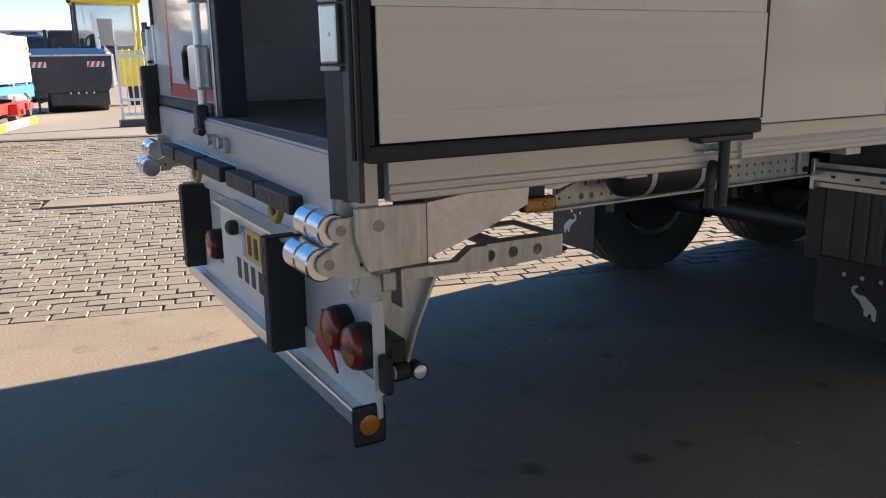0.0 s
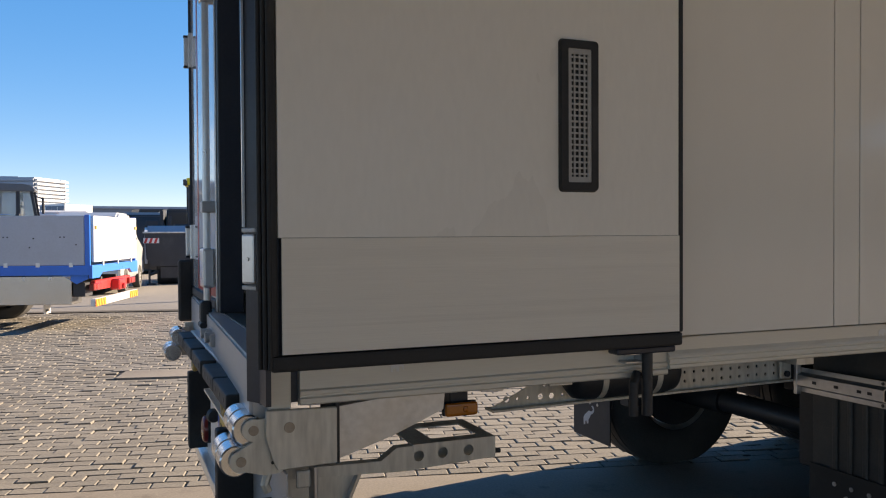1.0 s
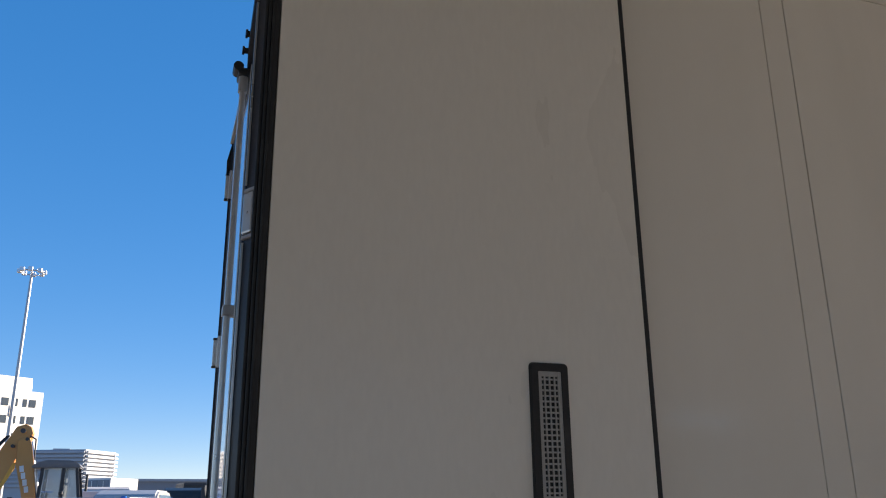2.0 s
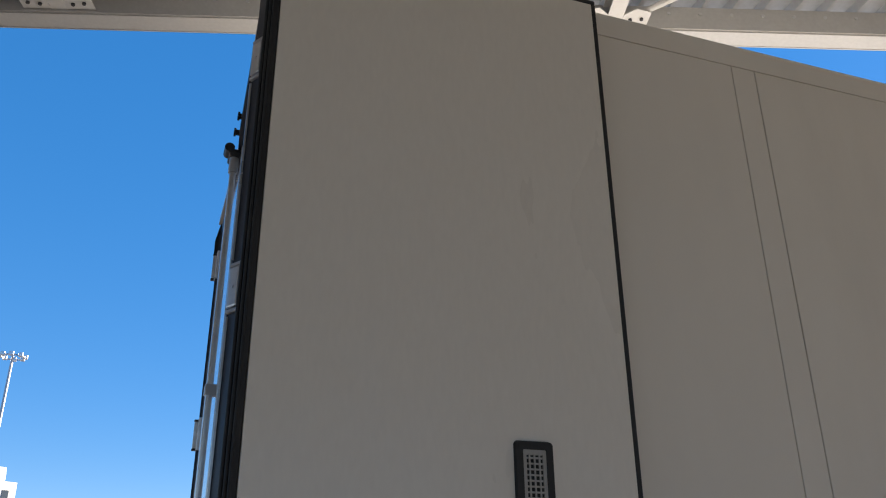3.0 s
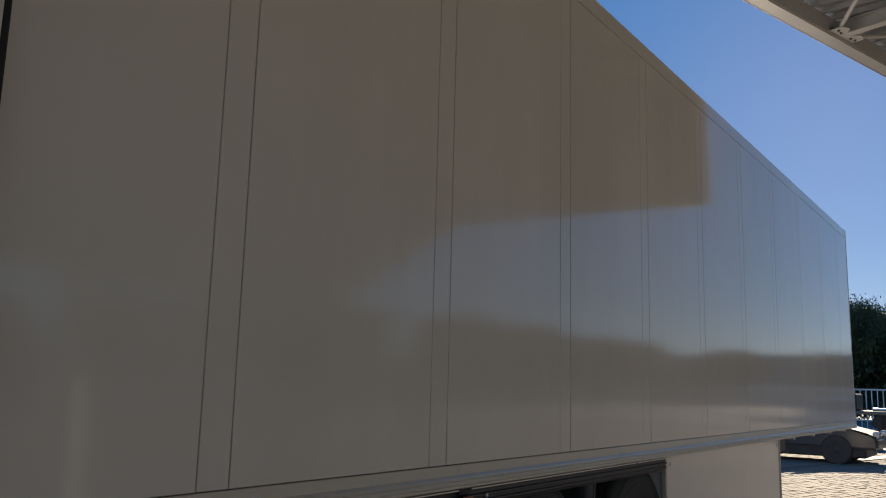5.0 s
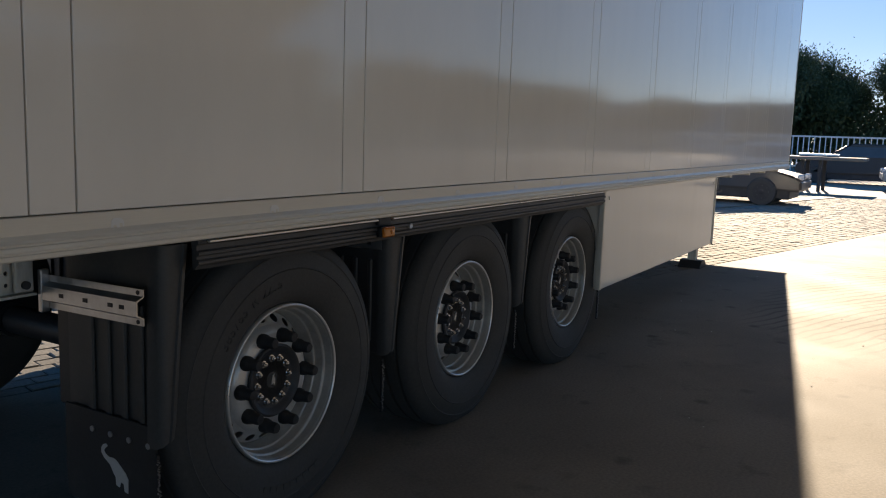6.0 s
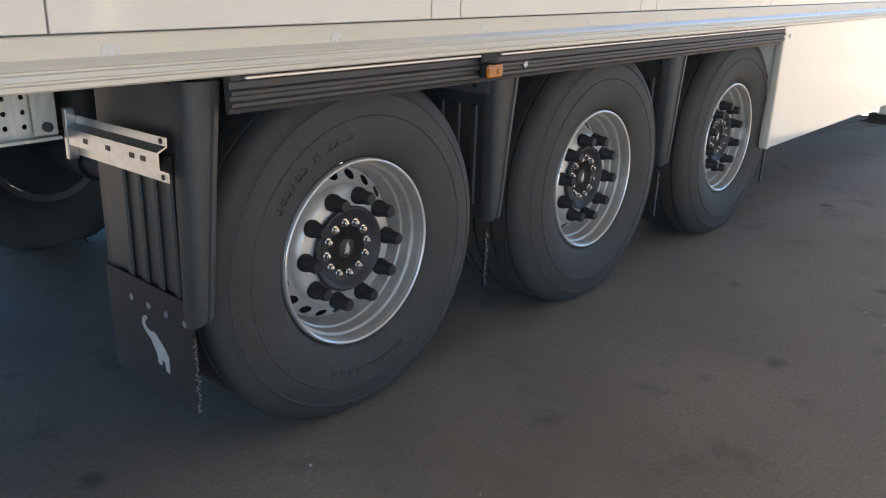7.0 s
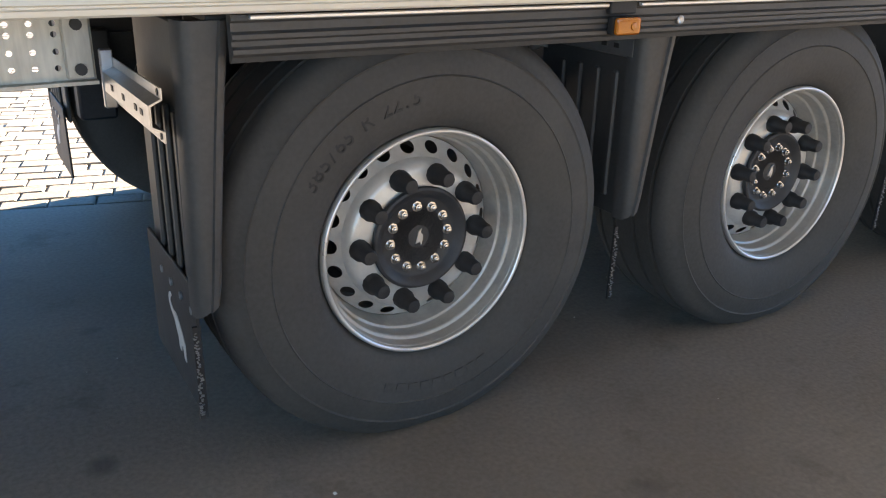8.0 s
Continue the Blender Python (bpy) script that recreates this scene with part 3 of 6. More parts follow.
# rear portal
bm = bmesh.new()
prism(bm, [(-0.062, 0.152), (-0.036, 0.106), (-0.030, 0.045), (-0.022, 0.032), (0.030, 0.032), (0.030, 0.152)], 1.152, TOP - 0.01, "z")
prism(bm, [(-0.062, 0.152), (-0.036, 0.106), (-0.030, 0.05), (-0.016, 0.05), (-0.016, 0.152)], 1.055, 1.1518, "z")
part("corner_post", bm, M_BLACK, TRAILER)
bm = bmesh.new()
prism(bm, [(0.030, FAR - 0.012), (0.034, FAR + 0.03), (0.125, FAR + 0.03), (0.125, FAR - 0.012)], 1.055, TOP - 0.01, "z")
part("corner_post", bm, M_BLACK, TRAILER)
bm = bmesh.new()
prism(bm, [(-0.045, 0.152), (-0.012, 1.10), (0.0, 1.42), (0.026, 1.73), (0.038, 2.24), (0.040, FAR - 0.013), (0.13, FAR - 0.013), (0.13, 0.152)], 3.80, TOP - 0.051, "z")
part("portal_header", bm, M_BLACK, TRAILER)
bm = bmesh.new()
prism(bm, [(-0.055, 0.153), (0.030, FAR - 0.02), (0.12, FAR - 0.02), (0.05, 0.153)], 0.995, 1.165, "z")
bmesh.ops.bevel(bm, geom=bm.edges[:], offset=0.008, segments=2, affect="EDGES")
part("rear_sill", bm, M_SILL, TRAILER)
part("bumper_carrier", box(-0.0255, 0.03, 0.30, 2.13, 0.975, 1.032, 0.004), M_SILL, TRAILER)
part("rear_cross_member", box(0.0375, 0.0455, 0.16, 2.13, 0.855, 0.985, 0.002), M_WHITE, TRAILER, "white rear cross member")
for k, y in enumerate((0.022, 0.010, -0.001)):
    bm = tube(bmesh.new(), (-0.046 + 0.011 * k, y + 0.012, 1.156), (-0.046 + 0.011 * k, y + 0.012, 3.86), 0.0065, 10)
    part("door_seal", bm, M_RUBBER, TRAILER, smooth=50)
sl = Vector((0.026, -0.044, 0)).normalized()
out = Vector((-0.86, -0.51, 0))
hin = None
for z in (1.435, 2.50, 3.35):
    mid = Vector((-0.049, 0.129, z)) + out * 0.004
    m = Matrix.Identity(4)
    m.col[0], m.col[1], m.col[2], m.col[3] = (*sl, 0), (*out, 0), (0, 0, 1, 0), (*mid, 1)
    if hin is None:
        bm = bx(bmesh.new(), -0.026, 0.024, -0.006, 0.010, -0.066, 0.066, 0.006, None, 2)
        tube(bm, (0, 0.006, 0), (0, 0.0125, 0), 0.005, 10)
        hin = part("hinge", bm, M_ALU, TRAILER, "light grey hinge plate")
        hin.matrix_basis = m
        cap = part("hinge_cap", bx(bmesh.new(), -0.03, 0.026, -0.006, 0.007, -0.006, 0.006, 0.002), M_SILL, TRAILER)
        cap.matrix_basis = m @ Matrix.Translation((0, 0, -0.076))
        again("hinge_cap", cap, TRAILER, m @ Matrix.Translation((0, 0, 0.076)))
    else:
        again("hinge", hin, TRAILER, m)
        again("hinge_cap", cap, TRAILER, m @ Matrix.Translation((0, 0, -0.076)))
        again("hinge_cap", cap, TRAILER, m @ Matrix.Translation((0, 0, 0.076)))
# thin bright edging between the hinges
bm = box(-0.070, -0.063, 0.150, 0.158, 1.52, 2.41)
part("edge_strip", bm, M_ALU, TRAILER)
bm = box(-0.070, -0.063, 0.150, 0.158, 2.6, 3.26)
part("edge_strip", bm, M_ALU, TRAILER)

# far hinges, seen past the closed door
for z in (1.46, 2.52, 3.58):
    bm = box(0.010, 0.060, FAR + 0.0305, FAR + 0.055, z - 0.078, z + 0.078, 0.006, None, 2)
    bx(bm, 0.030, 0.055, FAR - 0.02, FAR + 0.0305, z - 0.095, z + 0.095, 0.004)
    part("hinge", bm, M_ALU, TRAILER, "light grey hinge")
    for dz in (-0.084, 0.084):
        part("hinge_cap", box(0.008, 0.062, FAR + 0.0295, FAR + 0.057, z + dz - 0.006, z + dz + 0.006, 0.003), M_DKSTEEL, TRAILER)
bm = box(-0.035, 0.040, FAR - 0.015, FAR + 0.045, 1.02, 1.36, 0.01)
part("post_guard", bm, M_RUBBER, TRAILER)
bm = bmesh.new()
prism(bm, [(0.012, 3.67), (0.010, 3.76), (0.030, 3.86), (0.06, 3.86), (0.06, 3.67)], FAR + 0.0305, FAR + 0.055, "y")
part("post_guard", bm, M_RUBBER, TRAILER)

# the closed rear door, set back in its frame
DOORC = part("rear_door", box(-0.02, 0.07, 1.49, FAR - 0.014, 1.17, 3.799, 0.006), M_GLOSSY, TRAILER, "closed glossy white rear door with red tape")
part("edge_profile", box(-0.028, 0.072, 1.475, 1.555, 1.17, 3.80, 0.004), M_BLACK, DOORC)
part("edge_trim", box(-0.034, -0.0285, 1.53, 1.565, 1.17, 3.80, 0.002), M_ALU, DOORC)
part("bottom_seal", box(-0.03, 0.0, 1.545, FAR - 0.016, 1.168, 1.215, 0.006), M_RUBBER, DOORC)
part("reflective_tape", box(-0.0216, -0.0195, 1.60, 2.40, 1.222, 1.28), M_RED, DOORC, "red reflective tape")
part("reflective_tape", box(-0.0216, -0.0195, 2.36, 2.40, 1.263, 3.72), M_RED, DOORC, "red reflective tape")
bm = tube(bmesh.new(), (-0.062, 1.625, 1.12), (-0.062, 1.625, 3.72), 0.0165, 14)
part("lock_rod", bm, M_ALU, DOORC, "upright galvanised lock rod", 50)
bm = box(-0.085, -0.03, 1.585, 1.72, 1.27, 1.44, 0.012, None, 2)
part("lock_housing", bm, M_ALU, DOORC)
bm = bent_tube(bmesh.new(), [(-0.05, 1.68, 1.425), (-0.055, 1.86, 1.43), (-0.055, 1.90, 1.41), (-0.055, 1.90, 1.31), (-0.055, 1.86, 1.295), (-0.05, 1.68, 1.30)], 0.013, 10)
bx(bm, -0.03, -0.0205, 1.70, 1.88, 1.29, 1.43, 0.003)
part("lock_handle", bm, M_RUBBER, DOORC, "black lock handle")
for z in (2.527, 1.62):
    part("rod_guide", box(-0.085, -0.02, 1.59, 1.66, z - 0.025, z + 0.025, 0.008, None, 2), M_SILL, DOORC)
bm = bx(bmesh.new(), -0.095, -0.045, 1.59, 1.665, 1.115, 1.215, 0.02, None, 3)
tube(bm, (-0.085, 1.575, 1.11), (-0.085, 1.665, 1.11), 0.015, 12)
part("lock_cam", bm, M_DKSTEEL, DOORC)
bm = bx(bmesh.new(), -0.092, -0.02, 1.575, 1.70, 3.765, 3.80, 0.012, None, 3)
tube(bm, (-0.092, 1.575, 3.805), (-0.092, 1.66, 3.805), 0.026, 14)
part("lock_cam", bm, M_DKSTEEL, DOORC, "", 40)
part("rod_sleeve", tube(bmesh.new(), (-0.062, 1.625, 3.68), (-0.062, 1.625, 3.765), 0.024, 14), M_SILL, DOORC, "", 50)
for y in (1.31, 1.47):
    bm = tube(bmesh.new(), (-0.020, y, 3.835), (0.02, y, 3.835), 0.015, 12)
    tube(bm, (-0.024, y, 3.835), (-0.014, y, 3.835), 0.022, 12)
    part("keeper_pin", bm, M_DKSTEEL, TRAILER, "", 50)
DOORC.matrix_basis = Matrix.Translation((0.063, 0, 0))
# keepers on the sill
for y in (1.37, 1.22):
    bm = tube(bmesh.new(), (-0.055, y, 1.10), (-0.02, y, 1.10), 0.020, 12)
    bx(bm, -0.040, -0.008, y - 0.03, y + 0.03, 1.065, 1.115, 0.006)
    part("lock_keeper", bm, M_SILL, TRAILER)

# the open rear door, folded back along the side
DO = part("rear_door", box(-0.004, 1.232, 0.004, 0.078, 1.4905, 3.842, 0.001), M_DOORP, TRAILER, "open rear door folded flat against the side")
part("door_core", box(0.004, 1.232, 0.0075, 0.077, 1.192, 1.4900), M_BLACK, DO)
bm = bmesh.new()
bx(bm, -0.022, 1.252, 0.008, 0.082, 1.148, 1.189, 0.008, None, 2)
part("bottom_seal", bm, M_RUBBER, DO)
part("edge_seal", box(1.2335, 1.254, 0.008, 0.082, 1.1895, 3.848, 0.006, None, 2), M_RUBBER, DO)
part("edge_seal", box(-0.024, -0.0055, 0.006, 0.082, 1.1895, 3.848, 0.005, None, 2), M_RUBBER, DO)
part("edge_seal", box(-0.024, 1.254, 0.008, 0.082, 3.8485, 3.868, 0.006, None, 2), M_RUBBER, DO)
part("latch_edge", box(1.02, 1.235, 0.02, 0.075, 1.128, 1.1475, 0.004), M_BLACK, DO)
part("kick_panel", box(0.004, 1.2325, 0.0, 0.0070, 1.194, 1.4897, 0.0006), M_KICK, DO, "scuffed lower kick panel")
# vent with a grille of square holes
bm = bmesh.new()
X0, X1, Z0, Z1 = 0.807, 0.938, 1.618, 2.061


def ring_outline(x0, x1, z0, z1, r):
    pts = []
    for cx, cz, a0 in ((x1 - r, z1 - r, 0), (x0 + r, z1 - r, 90), (x0 + r, z0 + r, 180), (x1 - r, z0 + r, 270)):
        for k in range(5):
            a = radians(a0 + k * 22.5)
            pts.append((cx + r * math.cos(a), cz + r * math.sin(a)))
    return pts


o1, o2, o3 = ring_outline(X0, X1, Z0, Z1, 0.014), ring_outline(X0 + 0.004, X1 - 0.004, Z0 + 0.004, Z1 - 0.004, 0.012), ring_outline(X0 + 0.026, X1 - 0.026, Z0 + 0.028, Z1 - 0.028, 0.004)
L0, L1, L2, L3 = [[bm.verts.new((p[0], y, p[1])) for p in o] for o, y in ((o1, 0.004), (o2, -0.010), (o3, -0.010), (o3, 0.002))]
for a, b in ((L0, L1), (L1, L2), (L2, L3)):
    for i in range(len(a)):
        j = (i + 1) % len(a)
        bm.faces.new((a[i], a[j], b[j], b[i]))
part("vent_frame", bm, M_RUBBER, DO, "black rubber vent frame")
bm = bmesh.new()
gx0, gx1, gz0, gz1 = X0 + 0.026, X1 - 0.026, Z0 + 0.028, Z1 - 0.028
NC, NR = 4, 22
cw, ch = (gx1 - gx0 - 0.012) / NC, (gz1 - gz0 - 0.016) / NR
for i in range(NC + 1):
    xc = gx0 + 0.006 + i * cw
    h = 0.0024 if 0 < i < NC else 0.006
    bx(bm, xc - h, xc + h, -0.0065, -0.0015, gz0, gz1)
for j in range(NR + 1):
    zc = gz0 + 0.008 + j * ch
    h = 0.0026 if 0 < j < NR else 0.008
    bx(bm, gx0, gx1, -0.0062, -0.0018, zc - h, zc + h)
part("vent_grille", bm, M_GRILLE, DO, "grey plastic grille with square holes")
part("vent_back", box(gx0, gx1, 0.0005, 0.0035, gz0, gz1), M_RUBBER, DO)

# door holder on the side rail
bm = bmesh.new()
tube(bm, (1.152, 0.055, 0.93), (1.152, 0.055, 1.14), 0.017, 12)
bent_tube(bm, [(1.105, 0.06, 0.93), (1.105, 0.06, 1.03), (1.13, 0.075, 1.06)], 0.015, 10)
part("door_catch", bm, M_DKSTEEL, TRAILER, smooth=50)
bm = bx(bmesh.new(), 1.075, 1.15, 0.06, 0.098, 1.118, 1.126, 0.002)
bx(bm, 1.075, 1.15, 0.06, 0.098, 1.092, 1.10, 0.002)
bx(bm, 1.135, 1.15, 0.062, 0.098, 1.10, 1.118)
part("catch_bracket", bm, M_GALV, TRAILER)

# rear rubber blocks along the sill
for y, ln in ((0.39, 0.312), (0.715, 0.31), (1.10, 0.325), (1.47, 0.337), (1.84, 0.26)):
    b = part("dock_bumper", box(-0.087, -0.026, y, y + ln, 0.978, 1.030, 0.008, None, 2), M_RUBBER, TRAILER, "long black rubber buffer block")
    for k in (0.16, 0.48, 0.80):
        part("bolt_hole", tube(bmesh.new(), (-0.0882, y + k * ln, 1.005), (-0.0865, y + k * ln, 1.005), 0.009, 10), M_DKSTEEL, b)
for y in (0.58, 1.535):
    bm = bent_tube(bmesh.new(), [(-0.06, y - 0.040, 0.985), (-0.063, y - 0.036, 0.955), (-0.064, y - 0.016, 0.936), (-0.064, y + 0.016, 0.936), (-0.063, y + 0.036, 0.955), (-0.06, y + 0.040, 0.985)], 0.012, 8)
    part("rope_hook", bm, M_HOOKY, TRAILER, "ochre rope hook", 60)


# roller brackets at both rear corners
def roller_set(sgn, y):
    def Y(k):
        return y + sgn * k
    outline = [(-0.020, 1.034), (0.172, 1.029), (0.172, 0.876), (0.010, 0.872), (0.000, 0.895), (-0.008, 0.92), (-0.019, 0.95), (-0.021, 0.97)]
    bm = bmesh.new()
    prism(bm, outline, Y(-0.008), Y(0.006), "y")
    bmesh.ops.bevel(bm, geom=bm.edges[:], offset=0.0025, segments=1, affect="EDGES")
    part("roller_bracket", bm, M_GALVD, TRAILER, "scratched galvanised bracket plate")
    bm = bmesh.new()
    pts = [(0.0, 1.012), (-0.03, 1.008)]
    for cx, cz in ((-0.05, 0.98), (-0.083, 0.90)):
        for k in range(7):
            a = radians(100 + 28 * k) if cz > 0.95 else radians(140 + 25 * k)
            pts.append((cx + 0.030 * math.cos(a), cz + 0.030 * math.sin(a)))
    pts += [(-0.02, 0.858), (0.02, 0.86), (0.045, 0.885), (-0.004, 0.94)]
    prism(bm, pts, Y(0.012), Y(0.024), "y")
    part("roller_cheek", bm, M_GALVD, TRAILER)
    for cx, cz in ((-0.05, 0.98), (-0.083, 0.90)):
        for k0, k1 in ((0.028, 0.112), (0.118, 0.202)):
            bm = bmesh.new()
            lathe(bm, [(0.012, Y(k0)), (0.038, Y(k0)), (0.042, Y(k0 + 0.004)), (0.042, Y(k1 - 0.004)), (0.038, Y(k1)), (0.012, Y(k1))], 28, "y", (cx - 0.012, 0, cz - 0.002))
            part("roller", bm, M_CHROME, TRAILER, "polished steel dock roller", 40)
        bm = lathe(bmesh.new(), [(0.0135, Y(0.0095)), (0.0135, Y(0.028))], 16, "y", (cx, 0, cz))
        part("roller_pin", bm, M_PIN, TRAILER, smooth=40)
    bm = lathe(bmesh.new(), [(0.0145, Y(-0.0105)), (0.0145, Y(0.004))], 16, "y", (0.041, 0, 0.985))
    part("roller_pin", bm, M_PIN, TRAILER, smooth=40)
    bm = tube(bmesh.new(), (0.0, Y(0.011), 0.89), (0.0, Y(0.0255), 0.89), 0.005, 8)
    part("bolt_hole", bm, M_DKSTEEL, TRAILER)


roller_set(1, 0.112)
roller_set(-1, 2.51)
# tapered arm and lower profile behind the bracket
bm = bmesh.new()
prism(bm, [(0.185, 1.024), (0.33, 1.040), (0.50, 1.037), (0.495, 0.99), (0.34, 0.928), (0.185, 0.880)], 0.13, 0.30, "y")
part("bracket_arm", bm, M_ARM, TRAILER, "folded tapered galvanised steel arm")
bm = bmesh.new()
prism(bm, [(0.66, 1.04), (1.02, 1.04), (1.02, 1.025), (0.80, 0.968), (0.66, 0.985)], 0.40, 0.412, "y")
part("stay_plate", bm, M_ARM, TRAILER)
part("bracket_joint", box(0.173, 0.184, 0.124, 0.30, 0.868, 1.036), M_DKSTEEL, TRAILER)
bm = bmesh.new()
prism(bm, [(0.060, 0.838), (0.060, 0.800), (0.449, 0.783), (0.449, 0.857), (0.395, 0.857), (0.345, 0.822), (0.16, 0.826)], 0.255, 0.290, "y")
part("lower_profile", bm, M_GALVD, TRAILER)
bm = bmesh.new()
plate_with_holes(bm, [(0.462, 0.850), (0.742, 0.850), (0.742, 0.784), (0.462, 0.773)], [(0.481, 0.814, 0.0175), (0.560, 0.816, 0.0175), (0.648, 0.815, 0.0175)], 0.295, 0.301, "y")
bx(bm, 0.462, 0.742, 0.301, 0.345, 0.846, 0.850)
bx(bm, 0.462, 0.742, 0.50, 0.56, 0.846, 0.850)
bx(bm, 0.462, 0.54, 0.345, 0.50, 0.846, 0.850)
bx(bm, 0.70, 0.742, 0.345, 0.50, 0.846, 0.850)
part("perforated_profile", bm, M_GALVD, TRAILER)
part("profile_web", box(0.464, 0.741, 0.345, 0.35, 0.78, 0.845), M_GALVD, TRAILER)
part("profile_pin", tube(bmesh.new(), (0.742, 0.31, 0.80), (0.765, 0.31, 0.798), 0.008, 8), M_DKSTEEL, TRAILER)
part("profile_clamp", box(0.115, 0.125, 0.14, 0.205, 0.755, 0.86, 0.002), M_GALV, TRAILER)
bm = bx(bmesh.new(), 0.07, 0.11, 0.155, 0.169, 0.80, 0.85, 0.006, None, 2)
part("profile_stop", bm, M_GALVD, TRAILER)
bm = bent_tube(bmesh.new(), [(-0.01, 0.14, 0.86), (-0.02, 0.135, 0.83), (-0.012, 0.135, 0.81)], 0.012, 8)
part("bracket_nut", bm, M_GALVD, TRAILER)
# upright plate carrying the underrun beam
bm = bmesh.new()
prism(bm, [(0.05, 0.80), (0.29, 0.80), (0.22, 0.64), (0.175, 0.50), (0.05, 0.50)], 0.30, 0.308, "y")
part("hanger_plate", bm, M_GALVD, TRAILER)
bm = bmesh.new()
prism(bm, [(0.295, 0.80), (0.225, 0.64), (0.18, 0.50), (0.172, 0.50), (0.216, 0.64), (0.285, 0.80)], 0.27, 0.33, "y")
part("hanger_flange", bm, M_GALV, TRAILER)
part("valve_box", box(0.065, 0.155, 0.2, 0.298, 0.53, 0.65, 0.006), M_DKSTEEL, TRAILER)
for yy in (2.46,):
    bm = bmesh.new()
    prism(bm, [(0.07, 0.80), (0.34, 0.80), (0.27, 0.64), (0.225, 0.50), (0.05, 0.50)], yy, yy + 0.008, "y")
    part("hanger_plate", bm, M_GALVD, TRAILER)

# underrun beam and lamps
BEAM = part("underrun_beam", box(-0.012, 0.046, 0.126, 2.1, 0.436, 0.486, 0.008, None, 2), M_ALU, TRAILER, "aluminium underrun beam")
part("end_cap", box(-0.043, 0.046, 0.112, 0.1255, 0.417, 0.525, 0.012, None, 2), M_RUBBER, BEAM)
part("reflector", lathe(bmesh.new(), [(0.027, 0.1119), (0.027, 0.108), (0.022, 0.1065), (0.001, 0.106)], 24, "y", (-0.001, 0, 0.474)), M_AMBER, BEAM, "round amber reflector", 40)
BOARD = part("lamp_board", box(0.022, 0.0285, 0.10, 2.08, 0.4865, 0.585, 0.001), M_WHITE, TRAILER, "white sheet metal lamp carrier")
part("board_upright", box(0.012, 0.045, 0.098, 0.104, 0.55, 0.80, 0.002), M_WHITE, BOARD)
part("board_back", box(0.03, 0.036, 0.104, 1.75, 0.487, 0.86), M_SILL, BOARD)
part("board_ledge", box(-0.04, 0.03, 0.52, 1.42, 0.86, 0.868), M_ALU, BOARD)
part("plate_backing", box(-0.014, -0.006, 0.86, 1.42, 0.60, 0.855, 0.004), M_WHITE, BOARD)
part("number_plate", box(-0.02, -0.0145, 0.68, 1.12, 0.712, 0.822, 0.003), M_YELPLATE, BOARD, "yellow number plate")
bm = lathe(bmesh.new(), [(0.010, 0.03), (0.024, 0.022), (0.028, 0.0), (0.022, -0.022), (0.002, -0.03)], 20, "y", (-0.028, 1.20, 0.80))
part("plate_lamp", bm, M_RUBBER, BOARD, "black number plate lamp", 50)
part("plate_band", box(-0.0212, -0.0202, 1.08, 1.118, 0.714, 0.820), M_BLUE, BOARD)
for k in range(5):
    part("plate_bar", box(-0.0212, -0.0202, 0.72 + 0.072 * k, 0.76 + 0.072 * k, 0.732, 0.802), M_RUBBER, BOARD)
for k in range(4):
    part("plate_bar", box(-0.0152, -0.0142, 0.92 + 0.085 * k, 0.965 + 0.085 * k, 0.615, 0.69), M_RUBBER, BOARD)


def tail_lamp(y, z, x=-0.012):
    L = part("tail_lamp", lathe(bmesh.new(), [(0.05, 0.085), (0.060, 0.075), (0.062, 0.012), (0.060, 0.0), (0.052, 0.0)], 28, "x", (x, y, z)), M_RUBBER, TRAILER, "round tail lamp in a black housing", 40)
    bm = lathe(bmesh.new(), [(0.0575, 0.003), (0.0565, -0.010), (0.050, -0.017), (0.03, -0.021), (0.002, -0.022)], 28, "x", (x, y, z))
    part("lens", bm, M_REDLENS, L, "red ribbed lens", 50)
    bm = bmesh.new()
    lathe(bm, [(0.046, -0.0195), (0.03, -0.0225), (0.002, -0.0235)], 24, "x", (x, y, z))
    for v in list(bm.verts):
        if v.co.z > z - 0.005:
            v.co.z = z - 0.005
    part("turn_lens", bm, M_AMBER, L, "amber turn lens", 50)


tail_lamp(0.165, 0.667)
tail_lamp(0.305, 0.677)
tail_lamp(1.60, 0.66, -0.010)
bm = bmesh.new()
prism(bm, [(0.412, 0.612), (0.255, 0.568), (0.350, 0.722)], -0.026, -0.020, "x")
part("triangle_reflector", bm, M_RED, TRAILER, "red triangular reflector")
WL = part("work_lamp", lathe(bmesh.new(), [(0.020, 0.02), (0.024, 0.016), (0.024, -0.016), (0.021, -0.02)], 24, "x", (0.075, 0.075, 0.615)), M_RUBBER, TRAILER, "small round work lamp", 40)
part("lens", lathe(bmesh.new(), [(0.020, -0.016), (0.017, -0.023), (0.001, -0.026)], 20, "x", (0.075, 0.075, 0.615)), M_CLEAR, WL, "clear lens", 50)
bm = lathe(bmesh.new(), [(0.023, 0.02), (0.023, -0.014)], 24, "y", (0.115, 0.06, 0.615))
part("side_lens", bm, M_RUBBER, WL, "", 40)
part("side_glass", lathe(bmesh.new(), [(0.018, -0.0145), (0.012, -0.018), (0.001, -0.019)], 20, "y", (0.115, 0.06, 0.615)), M_CLEAR, WL, "clear lens", 50)
bm = bx(bmesh.new(), 0.02, 0.045, 0.05, 0.098, 0.565, 0.665, 0.012, None, 2)
part("lamp_bracket", bm, M_RUBBER, WL)


